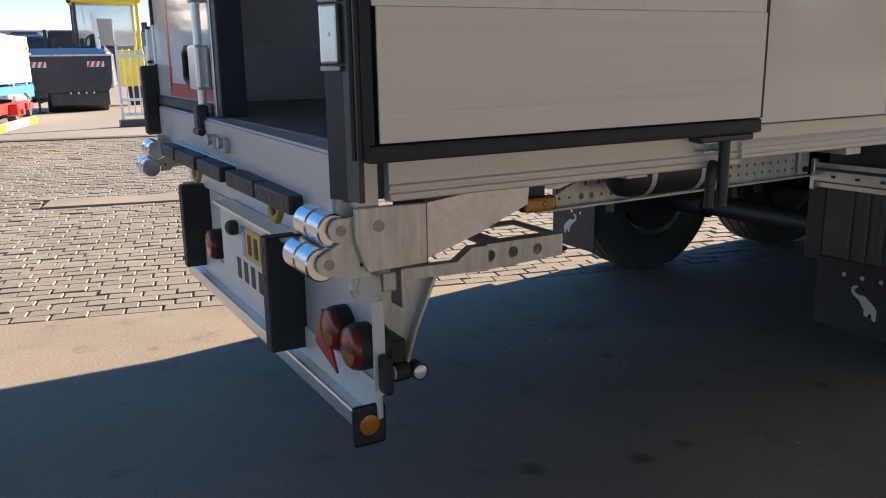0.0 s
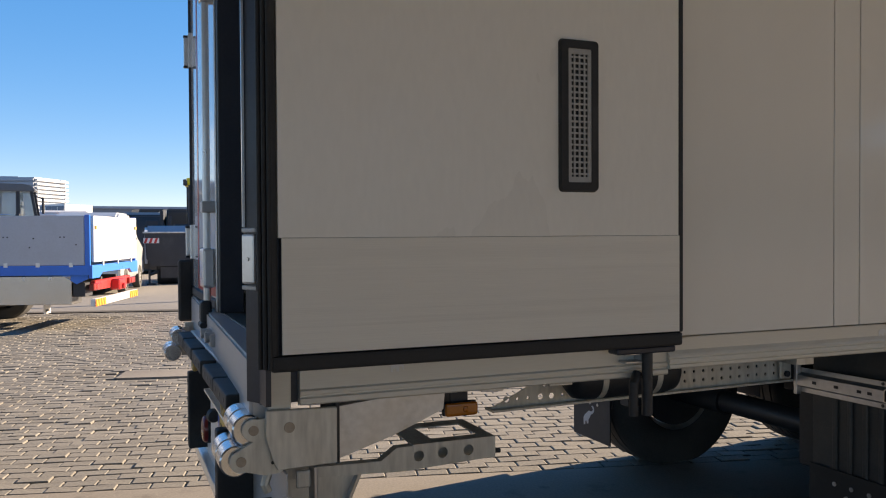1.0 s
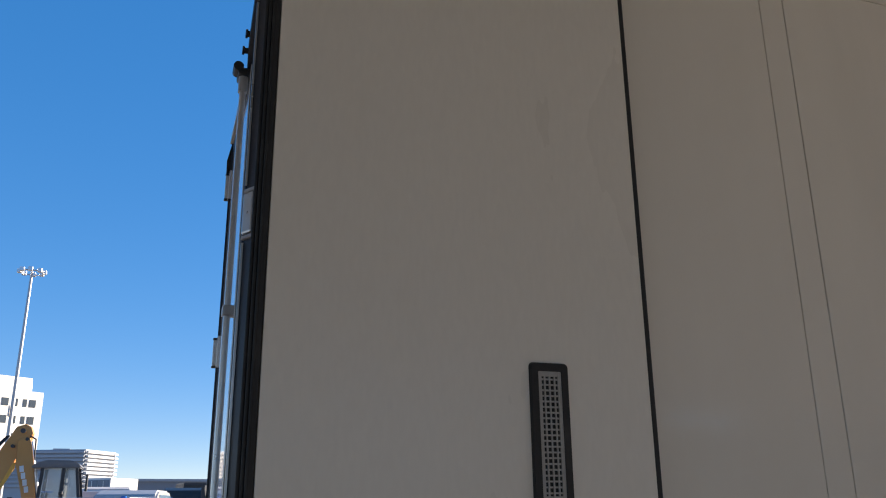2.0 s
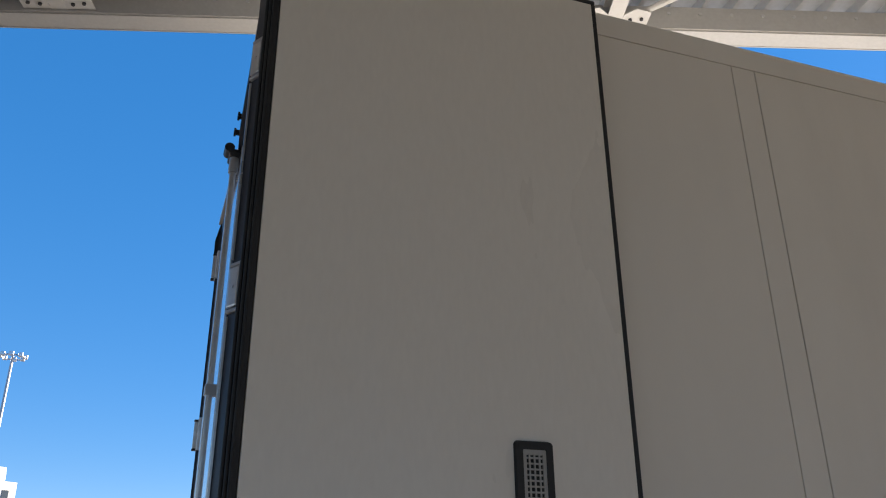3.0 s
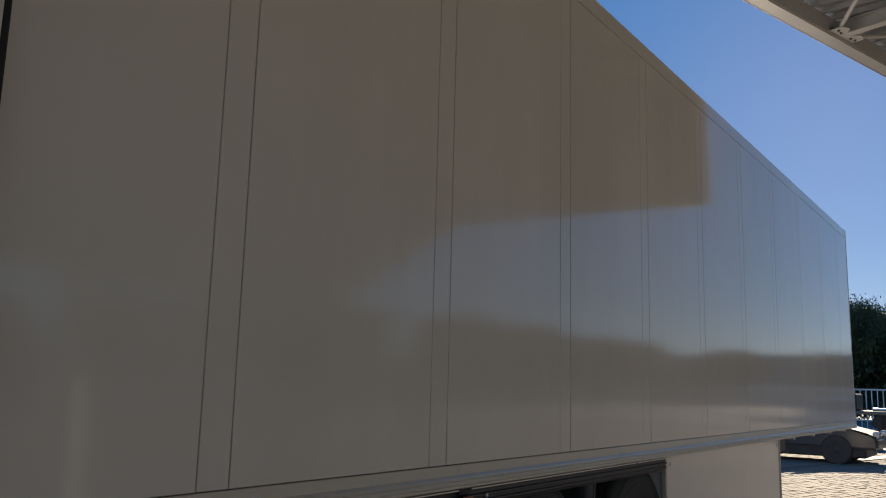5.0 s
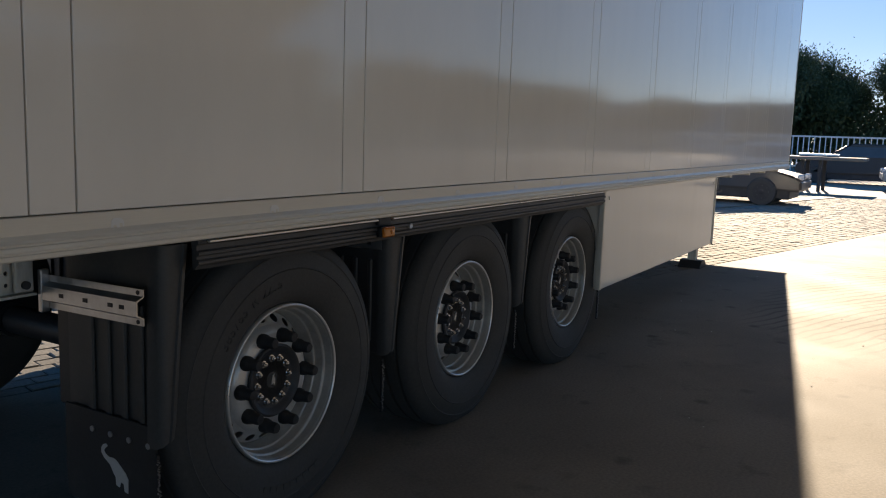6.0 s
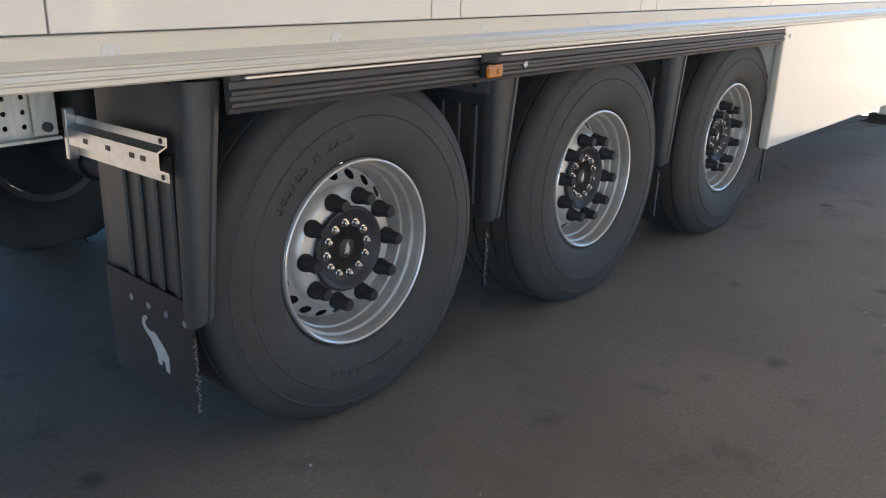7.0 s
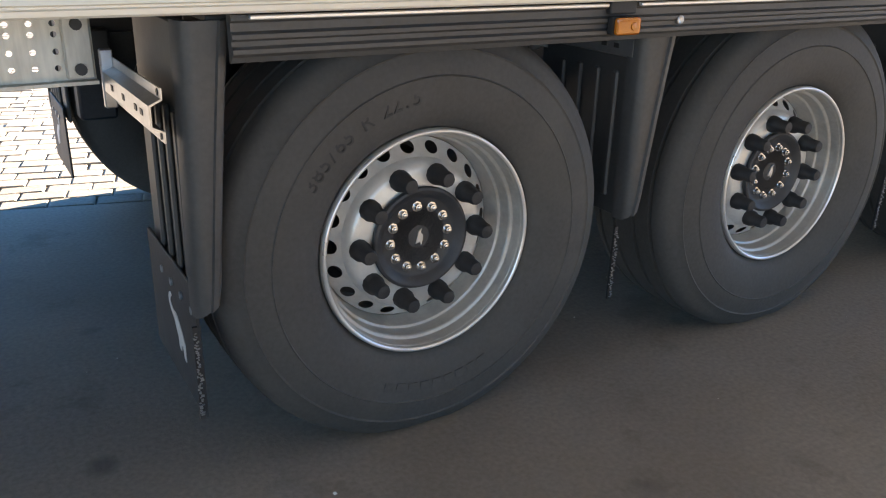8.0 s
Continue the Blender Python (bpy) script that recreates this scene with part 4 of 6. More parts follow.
# rubber pads in front of the beam
def pad(x, y, z0, z1, deep):
    P = part("rubber_pad", box(x, x + deep, y, y + 0.06, z0, z1, 0.010, None, 2), M_RUBBER, TRAILER, "tall black rubber buffer pad")
    for k in (0.12, 0.37, 0.63, 0.88):
        part("bolt", tube(bmesh.new(), (x - 0.002, y + 0.03, z0 + (z1 - z0) * k), (x + 0.002, y + 0.03, z0 + (z1 - z0) * k), 0.010, 8), M_DKSTEEL, P)
    part("pad_mount", box(x + 0.10, x + 0.15, y + 0.01, y + 0.05, z1 - 0.03, z1 + 0.14, 0.003), M_GALVD, P)


pad(-0.085, 0.63, 0.515, 0.872, 0.15)
pad(-0.061, 1.87, 0.511, 0.867, 0.15)

# chassis beams with rows of holes
for yb, s in ((0.68, 1), (2.12, -1)):
    holes = []
    for x in np.arange(2.271, 1.45, -0.0475):
        for z in (0.886, 0.923, 0.961, 0.985):
            holes.append((float(x), z, 0.0072))
    holes = [h for h in holes if h[0] > 1.45] + [(u, 0.876, 0.012) for u in (0.977, 1.121, 1.169, 1.264, 1.36)] + [(u, 0.876, 0.006) for u in (1.022, 1.067, 1.216, 1.312)] + [(u, 0.925, 0.012) for u in (1.14, 1.20)]
    bm = bmesh.new()
    plate_with_holes(bm, [(0.905, 0.846), (1.11, 0.938), (1.30, 1.02), (2.35, 1.02), (2.35, 0.858), (0.95, 0.846)], holes, yb, yb + s * 0.006, "y")
    prism(bm, [(0.905, 0.846), (2.35, 0.858), (2.35, 0.850), (0.905, 0.838)], yb - 0.03, yb + 0.04, "y")
    part("chassis_beam", bm, M_GALVD, TRAILER, "perforated galvanised chassis beam")
    bm = box(2.56, 11.8, yb, yb + s * 0.006, 0.78, 1.06)
    bx(bm, 2.56, 11.8, yb - 0.05, yb + 0.05, 0.77, 0.78)
    part("chassis_beam", bm, M_DKSTEEL, TRAILER, "dark chassis beam")
# added dark cylinder, fills in for a tapered dark shape across the beam
bm = lathe(bmesh.new(), [(0.002, 1.16), (0.05, 1.165), (0.078, 1.19), (0.086, 1.23), (0.086, 1.58), (0.078, 1.62), (0.05, 1.645), (0.002, 1.65)], 28, "x", (0, 0.56, 0.965))
cyl = part("air_tank", bm, M_DKSTEEL, TRAILER, "dark strapped cylinder before the chassis beam", 40)
for u in (1.28, 1.52):
    part("cyl_strap", lathe(bmesh.new(), [(0.0865, u - 0.012), (0.0885, u - 0.012), (0.0885, u + 0.012), (0.0865, u + 0.012)], 28, "x", (0, 0.56, 0.965), True), M_GALVD, cyl, "", 40)
bm = box(2.285, 2.345, 0.655, 0.672, 0.862, 1.03, 0.004)
P = part("joint_plate", bm, M_GALVD, TRAILER)
for z in (0.885, 0.985):
    part("bolt", tube(bmesh.new(), (2.315, 0.655, z), (2.315, 0.644, z), 0.013, 12), M_DKSTEEL, P)
for x in np.arange(0.9, 13.0, 1.0):
    bm = box(x - 0.04, x + 0.04, W + 0.05, FAR - 0.05, 1.025, 1.062)
    part("cross_member", bm, M_GALVD, TRAILER)

# galvanised channel arm carrying the mudguard
sec = [(0.0, 0.058), (0.0, 0.036), (0.024, 0.024), (0.024, -0.024), (0.0, -0.036), (0.0, -0.058), (-0.003, -0.058), (-0.003, -0.0335), (0.020, -0.021), (0.020, 0.021), (-0.003, 0.0335), (-0.003, 0.058)]


def mudguard_arm(A, B):
    bm = bmesh.new()
    lo = [bm.verts.new((A.x - p[0], A.y, A.z + p[1] * 0.9)) for p in sec]
    hi = [bm.verts.new((B.x - p[0], B.y, B.z + p[1] * 0.92)) for p in sec]
    for c in (lo, hi):
        for i in range(5):
            bm.faces.new((c[i], c[i + 1], c[10 - i], c[11 - i]))
    for i in range(len(sec)):
        j = (i + 1) % len(sec)
        bm.faces.new((lo[i], hi[i], hi[j], lo[j]))
    arm = part("mudguard_arm", bm, M_GALV, TRAILER, "galvanised folded channel arm")
    for k in (0.25, 0.5, 0.75, 0.86):
        p = A.lerp(B, k)
        part("slot", box(p.x - 0.0255, p.x - 0.023, p.y - 0.010, p.y + 0.010, p.z - 0.006, p.z + 0.006), M_DKSTEEL, arm)
    for z in (0.043, -0.043):
        part("bolt_hole", tube(bmesh.new(), (B.x + 0.001, B.y + 0.022, B.z + z), (B.x - 0.002, B.y + 0.022, B.z + z), 0.007, 8), M_DKSTEEL, arm)
    part("arm_foot", box(A.x - 0.026, A.x + 0.002, A.y - 0.02, A.y, A.z - 0.063, A.z + 0.072, 0.003), M_GALV, arm)


mudguard_arm(Vector((2.381, 0.655, 0.858)), Vector((2.387, 0.212, 0.862)))
mudguard_arm(Vector((3.60, 0.655, 0.93)), Vector((3.615, 0.23, 0.925)))
mudguard_arm(Vector((4.93, 0.655, 0.93)), Vector((4.945, 0.23, 0.925)))


# wheels: one set of meshes, used six times
def wheel_meshes():
    d = {}
    R, h = 0.525, 0.19
    bm = bmesh.new()
    prof = [(0.283, -0.150), (0.293, -0.166), (0.312, -0.176), (0.345, -0.186), (0.385, -0.192), (0.405, -0.1925), (0.4075, -0.1955), (0.4105, -0.1925), (0.435, -0.190), (0.462, -0.183), (0.4665, -0.1855), (0.470, -0.181), (0.488, -0.174),
            (0.505, -0.164), (0.516, -0.152), (0.524, -0.135), (0.526, -0.118), (0.514, -0.116), (0.514, -0.106), (0.527, -0.104), (0.529, -0.05), (0.516, -0.048), (0.516, -0.038), (0.529, -0.036),
            (0.529, 0.036), (0.516, 0.038), (0.516, 0.048), (0.529, 0.05), (0.527, 0.104), (0.514, 0.106), (0.514, 0.116), (0.526, 0.118), (0.52, 0.145), (0.49, 0.175), (0.40, 0.192), (0.31, 0.17), (0.283, 0.15)]
    lathe(bm, prof, 96, "y", caps=False)
    for v in bm.verts:                      # flat where it carries the load
        if v.co.z < -0.4985:
            v.co.z = -0.4985 + (v.co.z + 0.4985) * 0.02
    d["tyre"] = part("tyre", bm, M_TYRE, None, "", 35)
    bm = bmesh.new()
    prof = [(0.2665, -0.149), (0.2685, -0.158), (0.2745, -0.162), (0.2795, -0.160), (0.2820, -0.152), (0.2830, -0.154), (0.2820, -0.162), (0.2765, -0.1675), (0.2715, -0.1665), (0.2695, -0.160), (0.2680, -0.134), (0.2655, -0.128),
            (0.2590, -0.125), (0.2565, -0.121), (0.2550, -0.094), (0.2530, -0.089), (0.2475, -0.086), (0.2455, -0.081), (0.2445, -0.050), (0.2405, -0.040), (0.2375, -0.01), (0.239, 0.10), (0.2665, 0.149)]
    lathe(bm, prof, 72, "y", caps=False)
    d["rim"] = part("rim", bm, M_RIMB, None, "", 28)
    lip = [(0.2785, -0.1630), (0.2812, -0.1650), (0.2808, -0.1680), (0.2775, -0.1700), (0.2735, -0.1690), (0.2715, -0.1662)]
    bm = lathe(bmesh.new(), lip, 96, "y", caps=False)
    d["rim_lip"] = part("rim_lip", bm, M_ALU, None, "bright rim lip", 60)
    # disc with round hand holes near its rim
    bm = bmesh.new()
    inner = [(0.0, -0.104), (0.168, -0.104), (0.180, -0.100), (0.190, -0.086), (0.194, -0.074)]
    lathe(bm, inner[1:], 80, "y", caps=False)
    hub = [bm.verts.new((0.168 * math.cos(2 * math.pi * i / 80), -0.104, 0.168 * math.sin(2 * math.pi * i / 80))) for i in range(80)]
    bm.faces.new(hub)
    r0, s0, r1, s1 = 0.194, -0.074, 0.2375, -0.034

    def on_cone(a, k):
        r, s = r0 + (r1 - r0) * k, s0 + (s1 - s0) * k
        return (r * math.cos(a), s, r * math.sin(a))
    HN, step = 20, 2 * math.pi / 20
    for h in range(HN):
        mid = h * step
        rim_pts, hole_pts = [], []
        for q in range(16):
            t = 2 * math.pi * q / 16 + math.pi / 16
            cu, cv = math.cos(t), math.sin(t)
            k = 1 / max(abs(cu), abs(cv))
            qu, qv = cu * k, cv * k
            if q % 4 == 1:                      # square the corners of the cell
                qu, qv = math.copysign(1, cu), math.copysign(1, cv)
            rim_pts.append(bm.verts.new(on_cone(mid + qu * step / 2, 0.5 + qv / 2)))
            hole_pts.append(bm.verts.new(on_cone(mid + cu * step * 0.27, 0.5 + cv * 0.32)))
        for q in range(16):
            w = (q + 1) % 16
            bm.faces.new((rim_pts[q], rim_pts[w], hole_pts[w], hole_pts[q]))
    bmesh.ops.remove_doubles(bm, verts=bm.verts, dist=0.0004)
    d["disc"] = part("disc", bm, M_STEELRIM, None, "silver wheel disc with hand holes", 40)
    bm = bmesh.new()
    lathe(bm, [(0.124, -0.104), (0.130, -0.108), (0.1315, -0.116), (0.129, -0.121), (0.123, -0.1225), (0.112, -0.118), (0.104, -0.108), (0.098, -0.1045), (0.046, -0.1035), (0.044, -0.0995), (0.040, -0.0995), (0.038, -0.1035), (0.002, -0.1055)], 48, "y")
    d["hub_cap"] = part("hub_cap", bm, M_DKSTEEL, None, "", 35)
    bm = lathe(bmesh.new(), [(0.0265, -0.103), (0.0265, -0.116), (0.0240, -0.127), (0.0205, -0.131), (0.0195, -0.160), (0.0160, -0.167), (0.001, -0.1685)], 12, "y")
    d["nut_cap"] = part("nut_cap", bm, M_RUBBER, None, "", 50)
    bm = lathe(bmesh.new(), [(0.0135, -0.103), (0.0135, -0.1065), (0.0092, -0.107), (0.0088, -0.1165), (0.005, -0.117), (0.005, -0.121), (0.001, -0.122)], 8, "y")
    d["hub_bolt"] = part("hub_bolt", bm, M_CHROME, None, "", 50)
    bm = bmesh.new()
    prism(bm, [(-0.010, -0.016), (0.002, -0.012), (0.004, -0.022), (0.009, -0.010), (0.010, 0.004), (0.004, 0.012), (0.008, 0.022), (-0.002, 0.014), (-0.006, 0.0)], -0.1085, -0.1050, "y")
    d["emblem"] = part("emblem", bm, M_ALU, None)
    bm = lathe(bmesh.new(), [(0.19, 0.0), (0.19, 0.10), (0.236, 0.10), (0.236, 0.145), (0.08, 0.15), (0.08, 0.6)], 32, "y")
    d["brake_drum"] = part("brake_drum", bm, M_DKSTEEL, None, "", 40)
    return d


WM = wheel_meshes()
AX, WY = (2.979, 4.276, 5.588), 0.366


def wheel(x, y, turn, spin):
    at = Matrix.Translation((x, y, 0.4985)) @ Matrix.Rotation(turn, 4, "Z") @ Matrix.Rotation(spin, 4, "Y")
    flat = Matrix.Translation((x, y, 0.4985)) @ Matrix.Rotation(turn, 4, "Z")
    if turn:                                # worn tyres on the far side
        flat = flat @ Matrix.Diagonal((0.95, 1, 0.95, 1))
    w = again("wheel", WM["disc"], TRAILER, at)
    w["label"] = "silver wheel disc with black nut caps"
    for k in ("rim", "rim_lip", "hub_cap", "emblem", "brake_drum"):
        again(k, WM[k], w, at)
    again("tyre", WM["tyre"], w, flat)
    for i in range(10):
        a = 2 * math.pi * i / 10
        again("nut_cap", WM["nut_cap"], w, at @ Matrix.Translation((0.161 * math.cos(a), 0, 0.161 * math.sin(a))))
    for i in range(12):
        a = 2 * math.pi * i / 12 + 0.02 - spin
        again("hub_bolt", WM["hub_bolt"], w, at @ Matrix.Translation((0.080 * math.cos(a), 0, 0.080 * math.sin(a))))
    return w


for k, x in enumerate(AX):
    wheel(x, WY, 0, (-0.035, 0.12, 0.3)[k])
    wheel(x, 2.385, math.pi, (0.4, 0.2, 0.9)[k])
    part("axle", tube(bmesh.new(), (x, WY + 0.1, 0.4985), (x, 2.28, 0.4985), 0.063, 16), M_DKSTEEL, TRAILER, "", 50)
    for yb in (0.70, 2.10):
        bm = bx(bmesh.new(), x - 0.45, x + 0.10, yb - 0.045, yb + 0.045, 0.53, 0.60, 0.01)
        bx(bm, x - 0.50, x - 0.36, yb - 0.05, yb + 0.05, 0.45, 0.80, 0.01)
        tube(bm, (x + 0.12, yb, 0.56), (x + 0.12, yb, 0.80), 0.12, 20)
        part("air_suspension", bm, M_DKSTEEL, TRAILER, "dark axle suspension unit", 40)
for o in WM.values():
    bpy.data.objects.remove(o)


# sidewall marking on the first tyres
def arc_text(body, x, radius, mid, size, name):
    n = len(body)
    for i, c in enumerate(body):
        if c == " ":
            continue
        a = radians(mid) - (i - (n - 1) / 2) * size * 0.52 / radius
        m = Matrix.Translation((x + radius * math.cos(a), WY - 0.1895, 0.4985 + radius * math.sin(a))) @ Matrix.Rotation(radians(90), 4, "X") @ Matrix.Rotation(a - math.pi / 2, 4, "Z")
        text_mesh(c, size, M_RUBBER, name, TRAILER, m, 0.0012)


arc_text("385/65 R 22.5", AX[0], 0.366, 123.5, 0.050, "tyre_marking")
for k in range(9):                          # maker's name as plain bars
    a = radians(250 + 5.4 * k)
    m = Matrix.Translation((AX[0] + 0.375 * math.cos(a), WY - 0.1905, 0.4985 + 0.375 * math.sin(a))) @ Matrix.Rotation(-a - math.pi / 2, 4, "Y")
    part("tyre_bar", bx(bmesh.new(), -0.012, 0.012, -0.001, 0.001, -0.018, 0.018, 0.0, m), M_TYRE, TRAILER)


# mudguards: back panel with ribs, rounded outer edge, flap below
def mudguard(x, y0, y1, zb, flap, wide=(0.122, 0.036)):
    s = 1 if y1 > y0 else -1
    G = part("mudguard", box(x, x + 0.012, min(y0 + s * 0.05, y1), max(y0 + s * 0.05, y1), zb, 1.03, 0.003), M_PLASTIC, TRAILER, "black ribbed plastic mudguard")
    for k in range(4):
        y = y0 + s * (0.10 + 0.075 * k)
        part("rib", box(x - 0.012, x, y - 0.012, y + 0.012, zb + 0.05, 0.86, 0.005), M_PLASTIC, G)
    top, low = wide
    rings, N = [], 13
    bm = bmesh.new()
    for j in range(9):                      # tapers towards its lower end, with a raised bead along one edge
        k = j / 8
        z, xl = 1.04 + (zb - 0.005 - 1.04) * k, x - 0.012 - (0.010 if flap else -0.008) * k
        xr = xl + top + (low - top) * k ** 0.85
        sec_pts = [(xl, 0.060), (xl + 0.002, 0.024), (xl + 0.012, 0.007), (xl + 0.026, 0.001), (xr - 0.019, 0.0), (xr - 0.016, -0.007), (xr - 0.005, -0.007), (xr, -0.002), (xr, 0.030), (xr - 0.006, 0.030), (xr - 0.008, 0.012), (xl + 0.024, 0.014), (xl + 0.010, 0.060)]
        lift = 0.035 * (1 if j == 8 else 0)
        rings.append([bm.verts.new((px, y0 + s * py, z + lift * (px - xl) / (xr - xl))) for px, py in sec_pts])
    for p, q in zip(rings, rings[1:]):
        for i in range(N):
            bm.faces.new((p[i], p[(i + 1) % N], q[(i + 1) % N], q[i]))
    for ring in (rings[0], rings[-1]):
        bm.faces.new(ring)
    part("edge_profile", bm, M_PLASTIC, G, "", 50)
    if s > 0:
        rb = random.Random(int(x * 100))
        bm = bmesh.new()
        for k in range(60):
            z = zb - 0.03 - 0.20 * k / 60
            yk, xk = y0 + 0.004 + rb.uniform(-0.004, 0.004), x - 0.03 + rb.uniform(-0.004, 0.004)
            bx(bm, xk, xk + rb.uniform(0.002, 0.007), yk, yk + 0.004, z, z + rb.uniform(0.001, 0.003))
        part("bristle_strip", bm, M_GALV, G, "pale frayed bristle strip")
        part("strip_backing", box(x - 0.033, x - 0.022, y0 + 0.008, y0 + 0.016, zb - 0.235, zb - 0.015), M_RUBBER, G)
    if flap:
        part("mudflap", box(x - 0.018, x - 0.010, min(y0 + s * 0.03, y1), max(y0 + s * 0.03, y1), 0.19, zb + 0.06, 0.002), M_RUBBER, G, "black rubber mudflap")
        for k in range(4):
            part("flap_bolt", tube(bmesh.new(), (x - 0.0185, y0 + s * (0.06 + 0.085 * k), zb + 0.0), (x - 0.022, y0 + s * (0.06 + 0.085 * k), zb + 0.0), 0.010, 8), M_GALV, TRAILER)
        bm = bmesh.new()
        ym = (y0 + y1) / 2 - s * 0.015
        pts = [(-24, 67), (-20, 60), (-26, 53), (-30, 44), (-26, 35), (-16, 28), (-6, 30), (2, 26), (16, 8), (26, -5), (33, -22), (32, -65), (23, -62), (21, -40), (14, -36), (10, -54), (1, -50), (0, -26), (-6, -15), (-14, 6), (-30, 22), (-37, 36), (-37, 50), (-32, 62)]
        prism(bm, [(ym - p[0] * 0.00175 * s, 0.335 + p[1] * 0.00105) for p in pts], x - 0.0195, x - 0.0178, "x")
        part("emblem", bm, M_LOGO, TRAILER, "white emblem print")


mudguard(2.43, 0.17, 0.62, 0.44, True, (0.094, 0.047))
mudguard(2.45, 2.63, 2.18, 0.42, True)
for xm in (3.602, 4.86):
    mudguard(xm, 0.19, 0.62, 0.46, False)
    mudguard(xm, 2.61, 2.18, 0.40, False)
mudguard(6.16, 0.19, 0.62, 0.40, False)
for x in AX:
    bm = box(x - 0.5, x + 0.56, 0.2, 0.62, 1.035, 1.045)
    part("mudguard_top", bm, M_PLASTIC, TRAILER)
# ridged skirt strip over the wheels
bm = bmesh.new()
sk = [(0.118, 1.055), (0.112, 1.055), (0.110, 1.045), (0.118, 1.040), (0.118, 1.025), (0.109, 1.020), (0.109, 1.012), (0.118, 1.007), (0.118, 0.998), (0.110, 0.993), (0.110, 0.985), (0.120, 0.978), (0.124, 0.968), (0.135, 0.966), (0.14, 1.055)]
prism(bm, sk, 2.50, 5.92, "x")
part("skirt_strip", bm, M_PLASTIC, TRAILER, "black ridged plastic skirt strip")
for a, b in ((2.53, 3.375), (3.475, 5.90)):
    part("skirt_trim", box(a, b, 0.094, 0.108, 1.0475, 1.0555, 0.002), M_ALU, TRAILER, "bright trim strip")


def side_marker(x, z, y, w=0.09):
    S = part("side_marker", box(x - w / 2 - 0.002, x + w / 2 + 0.002, y, y + 0.02, z - 0.021, z + 0.021, 0.006, None, 2), M_RUBBER, TRAILER, "amber side marker lamp")
    part("lens", box(x - w / 2, x + w / 2, y - 0.014, y, z - 0.020, z + 0.020, 0.010, None, 3), M_AMBER, S, "amber lens")
    part("bulb", lathe(bmesh.new(), [(0.010, y - 0.0135), (0.008, y - 0.017), (0.001, y - 0.0185)], 12, "y", (x + 0.012, 0, z)), M_AMBER, S)


part("skirt_screw", lathe(bmesh.new(), [(0.011, 0.118), (0.011, 0.107), (0.008, 0.1055), (0.005, 0.107), (0.001, 0.107)], 16, "y", (3.621, 0, 1.01)), M_GALV, TRAILER, "bright screw washer", 40)
side_marker(0.575, 0.973, 0.19, 0.105)
side_marker(3.425, 1.005, 0.09, 0.075)
part("marker_bracket", box(3.385, 3.465, 0.10, 0.118, 1.03, 1.06, 0.003), M_RUBBER, TRAILER)
part("marker_bracket", box(0.545, 0.605, 0.20, 0.25, 0.975, 1.04, 0.003), M_DKSTEEL, TRAILER)
# underslung pallet box, near side
PB = part("pallet_box", box(5.96, 9.12, 0.13, 2.67, 0.40, 1.058, 0.008, None, 2), M_PANEL, TRAILER, "white underslung pallet box")
part("box_edge", box(5.94, 5.975, 0.12, 0.16, 0.40, 1.05, 0.008, None, 2), M_RAIL, PB)
part("box_edge", box(9.105, 9.135, 0.12, 0.16, 0.40, 1.05, 0.008, None, 2), M_RAIL, PB)
for x in (6.05, 9.03):
    part("box_rivet", tube(bmesh.new(), (x, 0.131, 1.0), (x, 0.124, 1.0), 0.012, 8), M_ALU, PB)
# landing legs
for y in (0.55, 2.25):
    LG = part("landing_leg", box(10.1, 10.22, y - 0.06, y + 0.06, 0.30, 1.05, 0.008), M_DKSTEEL, TRAILER, "dark steel landing leg")
    part("inner_leg", box(10.115, 10.205, y - 0.045, y + 0.045, 0.06, 0.34, 0.004), M_GALVD, LG)
    bm = bmesh.new()
    prism(bm, [(10.02, 0.0), (10.30, 0.0), (10.30, 0.02), (10.22, 0.08), (10.10, 0.08), (10.02, 0.02)], y - 0.12, y + 0.12, "y")
    part("foot", bm, M_DKSTEEL, LG)
part("leg_brace", tube(bmesh.new(), (10.16, 0.6, 0.6), (10.16, 2.2, 0.6), 0.03, 10), M_DKSTEEL, TRAILER)


# ---- the yard behind ----
EYE0 = Vector((-0.42, -2.08, 0))


def polar(az, d, z=0.0):
    a = radians(az)
    return EYE0 + Vector((math.sin(a) * d, math.cos(a) * d, z))


def local(origin, ahead):
    """A pose whose x points along ahead, y to its left."""
    a = Vector(ahead).normalized()
    m = Matrix.Identity(4)
    m.col[0], m.col[1], m.col[2], m.col[3] = (*a, 0), (-a.y, a.x, 0, 0), (0, 0, 1, 0), (*origin, 1)
    return m


def settle(ob, m):
    ob.matrix_basis = m
    return ob


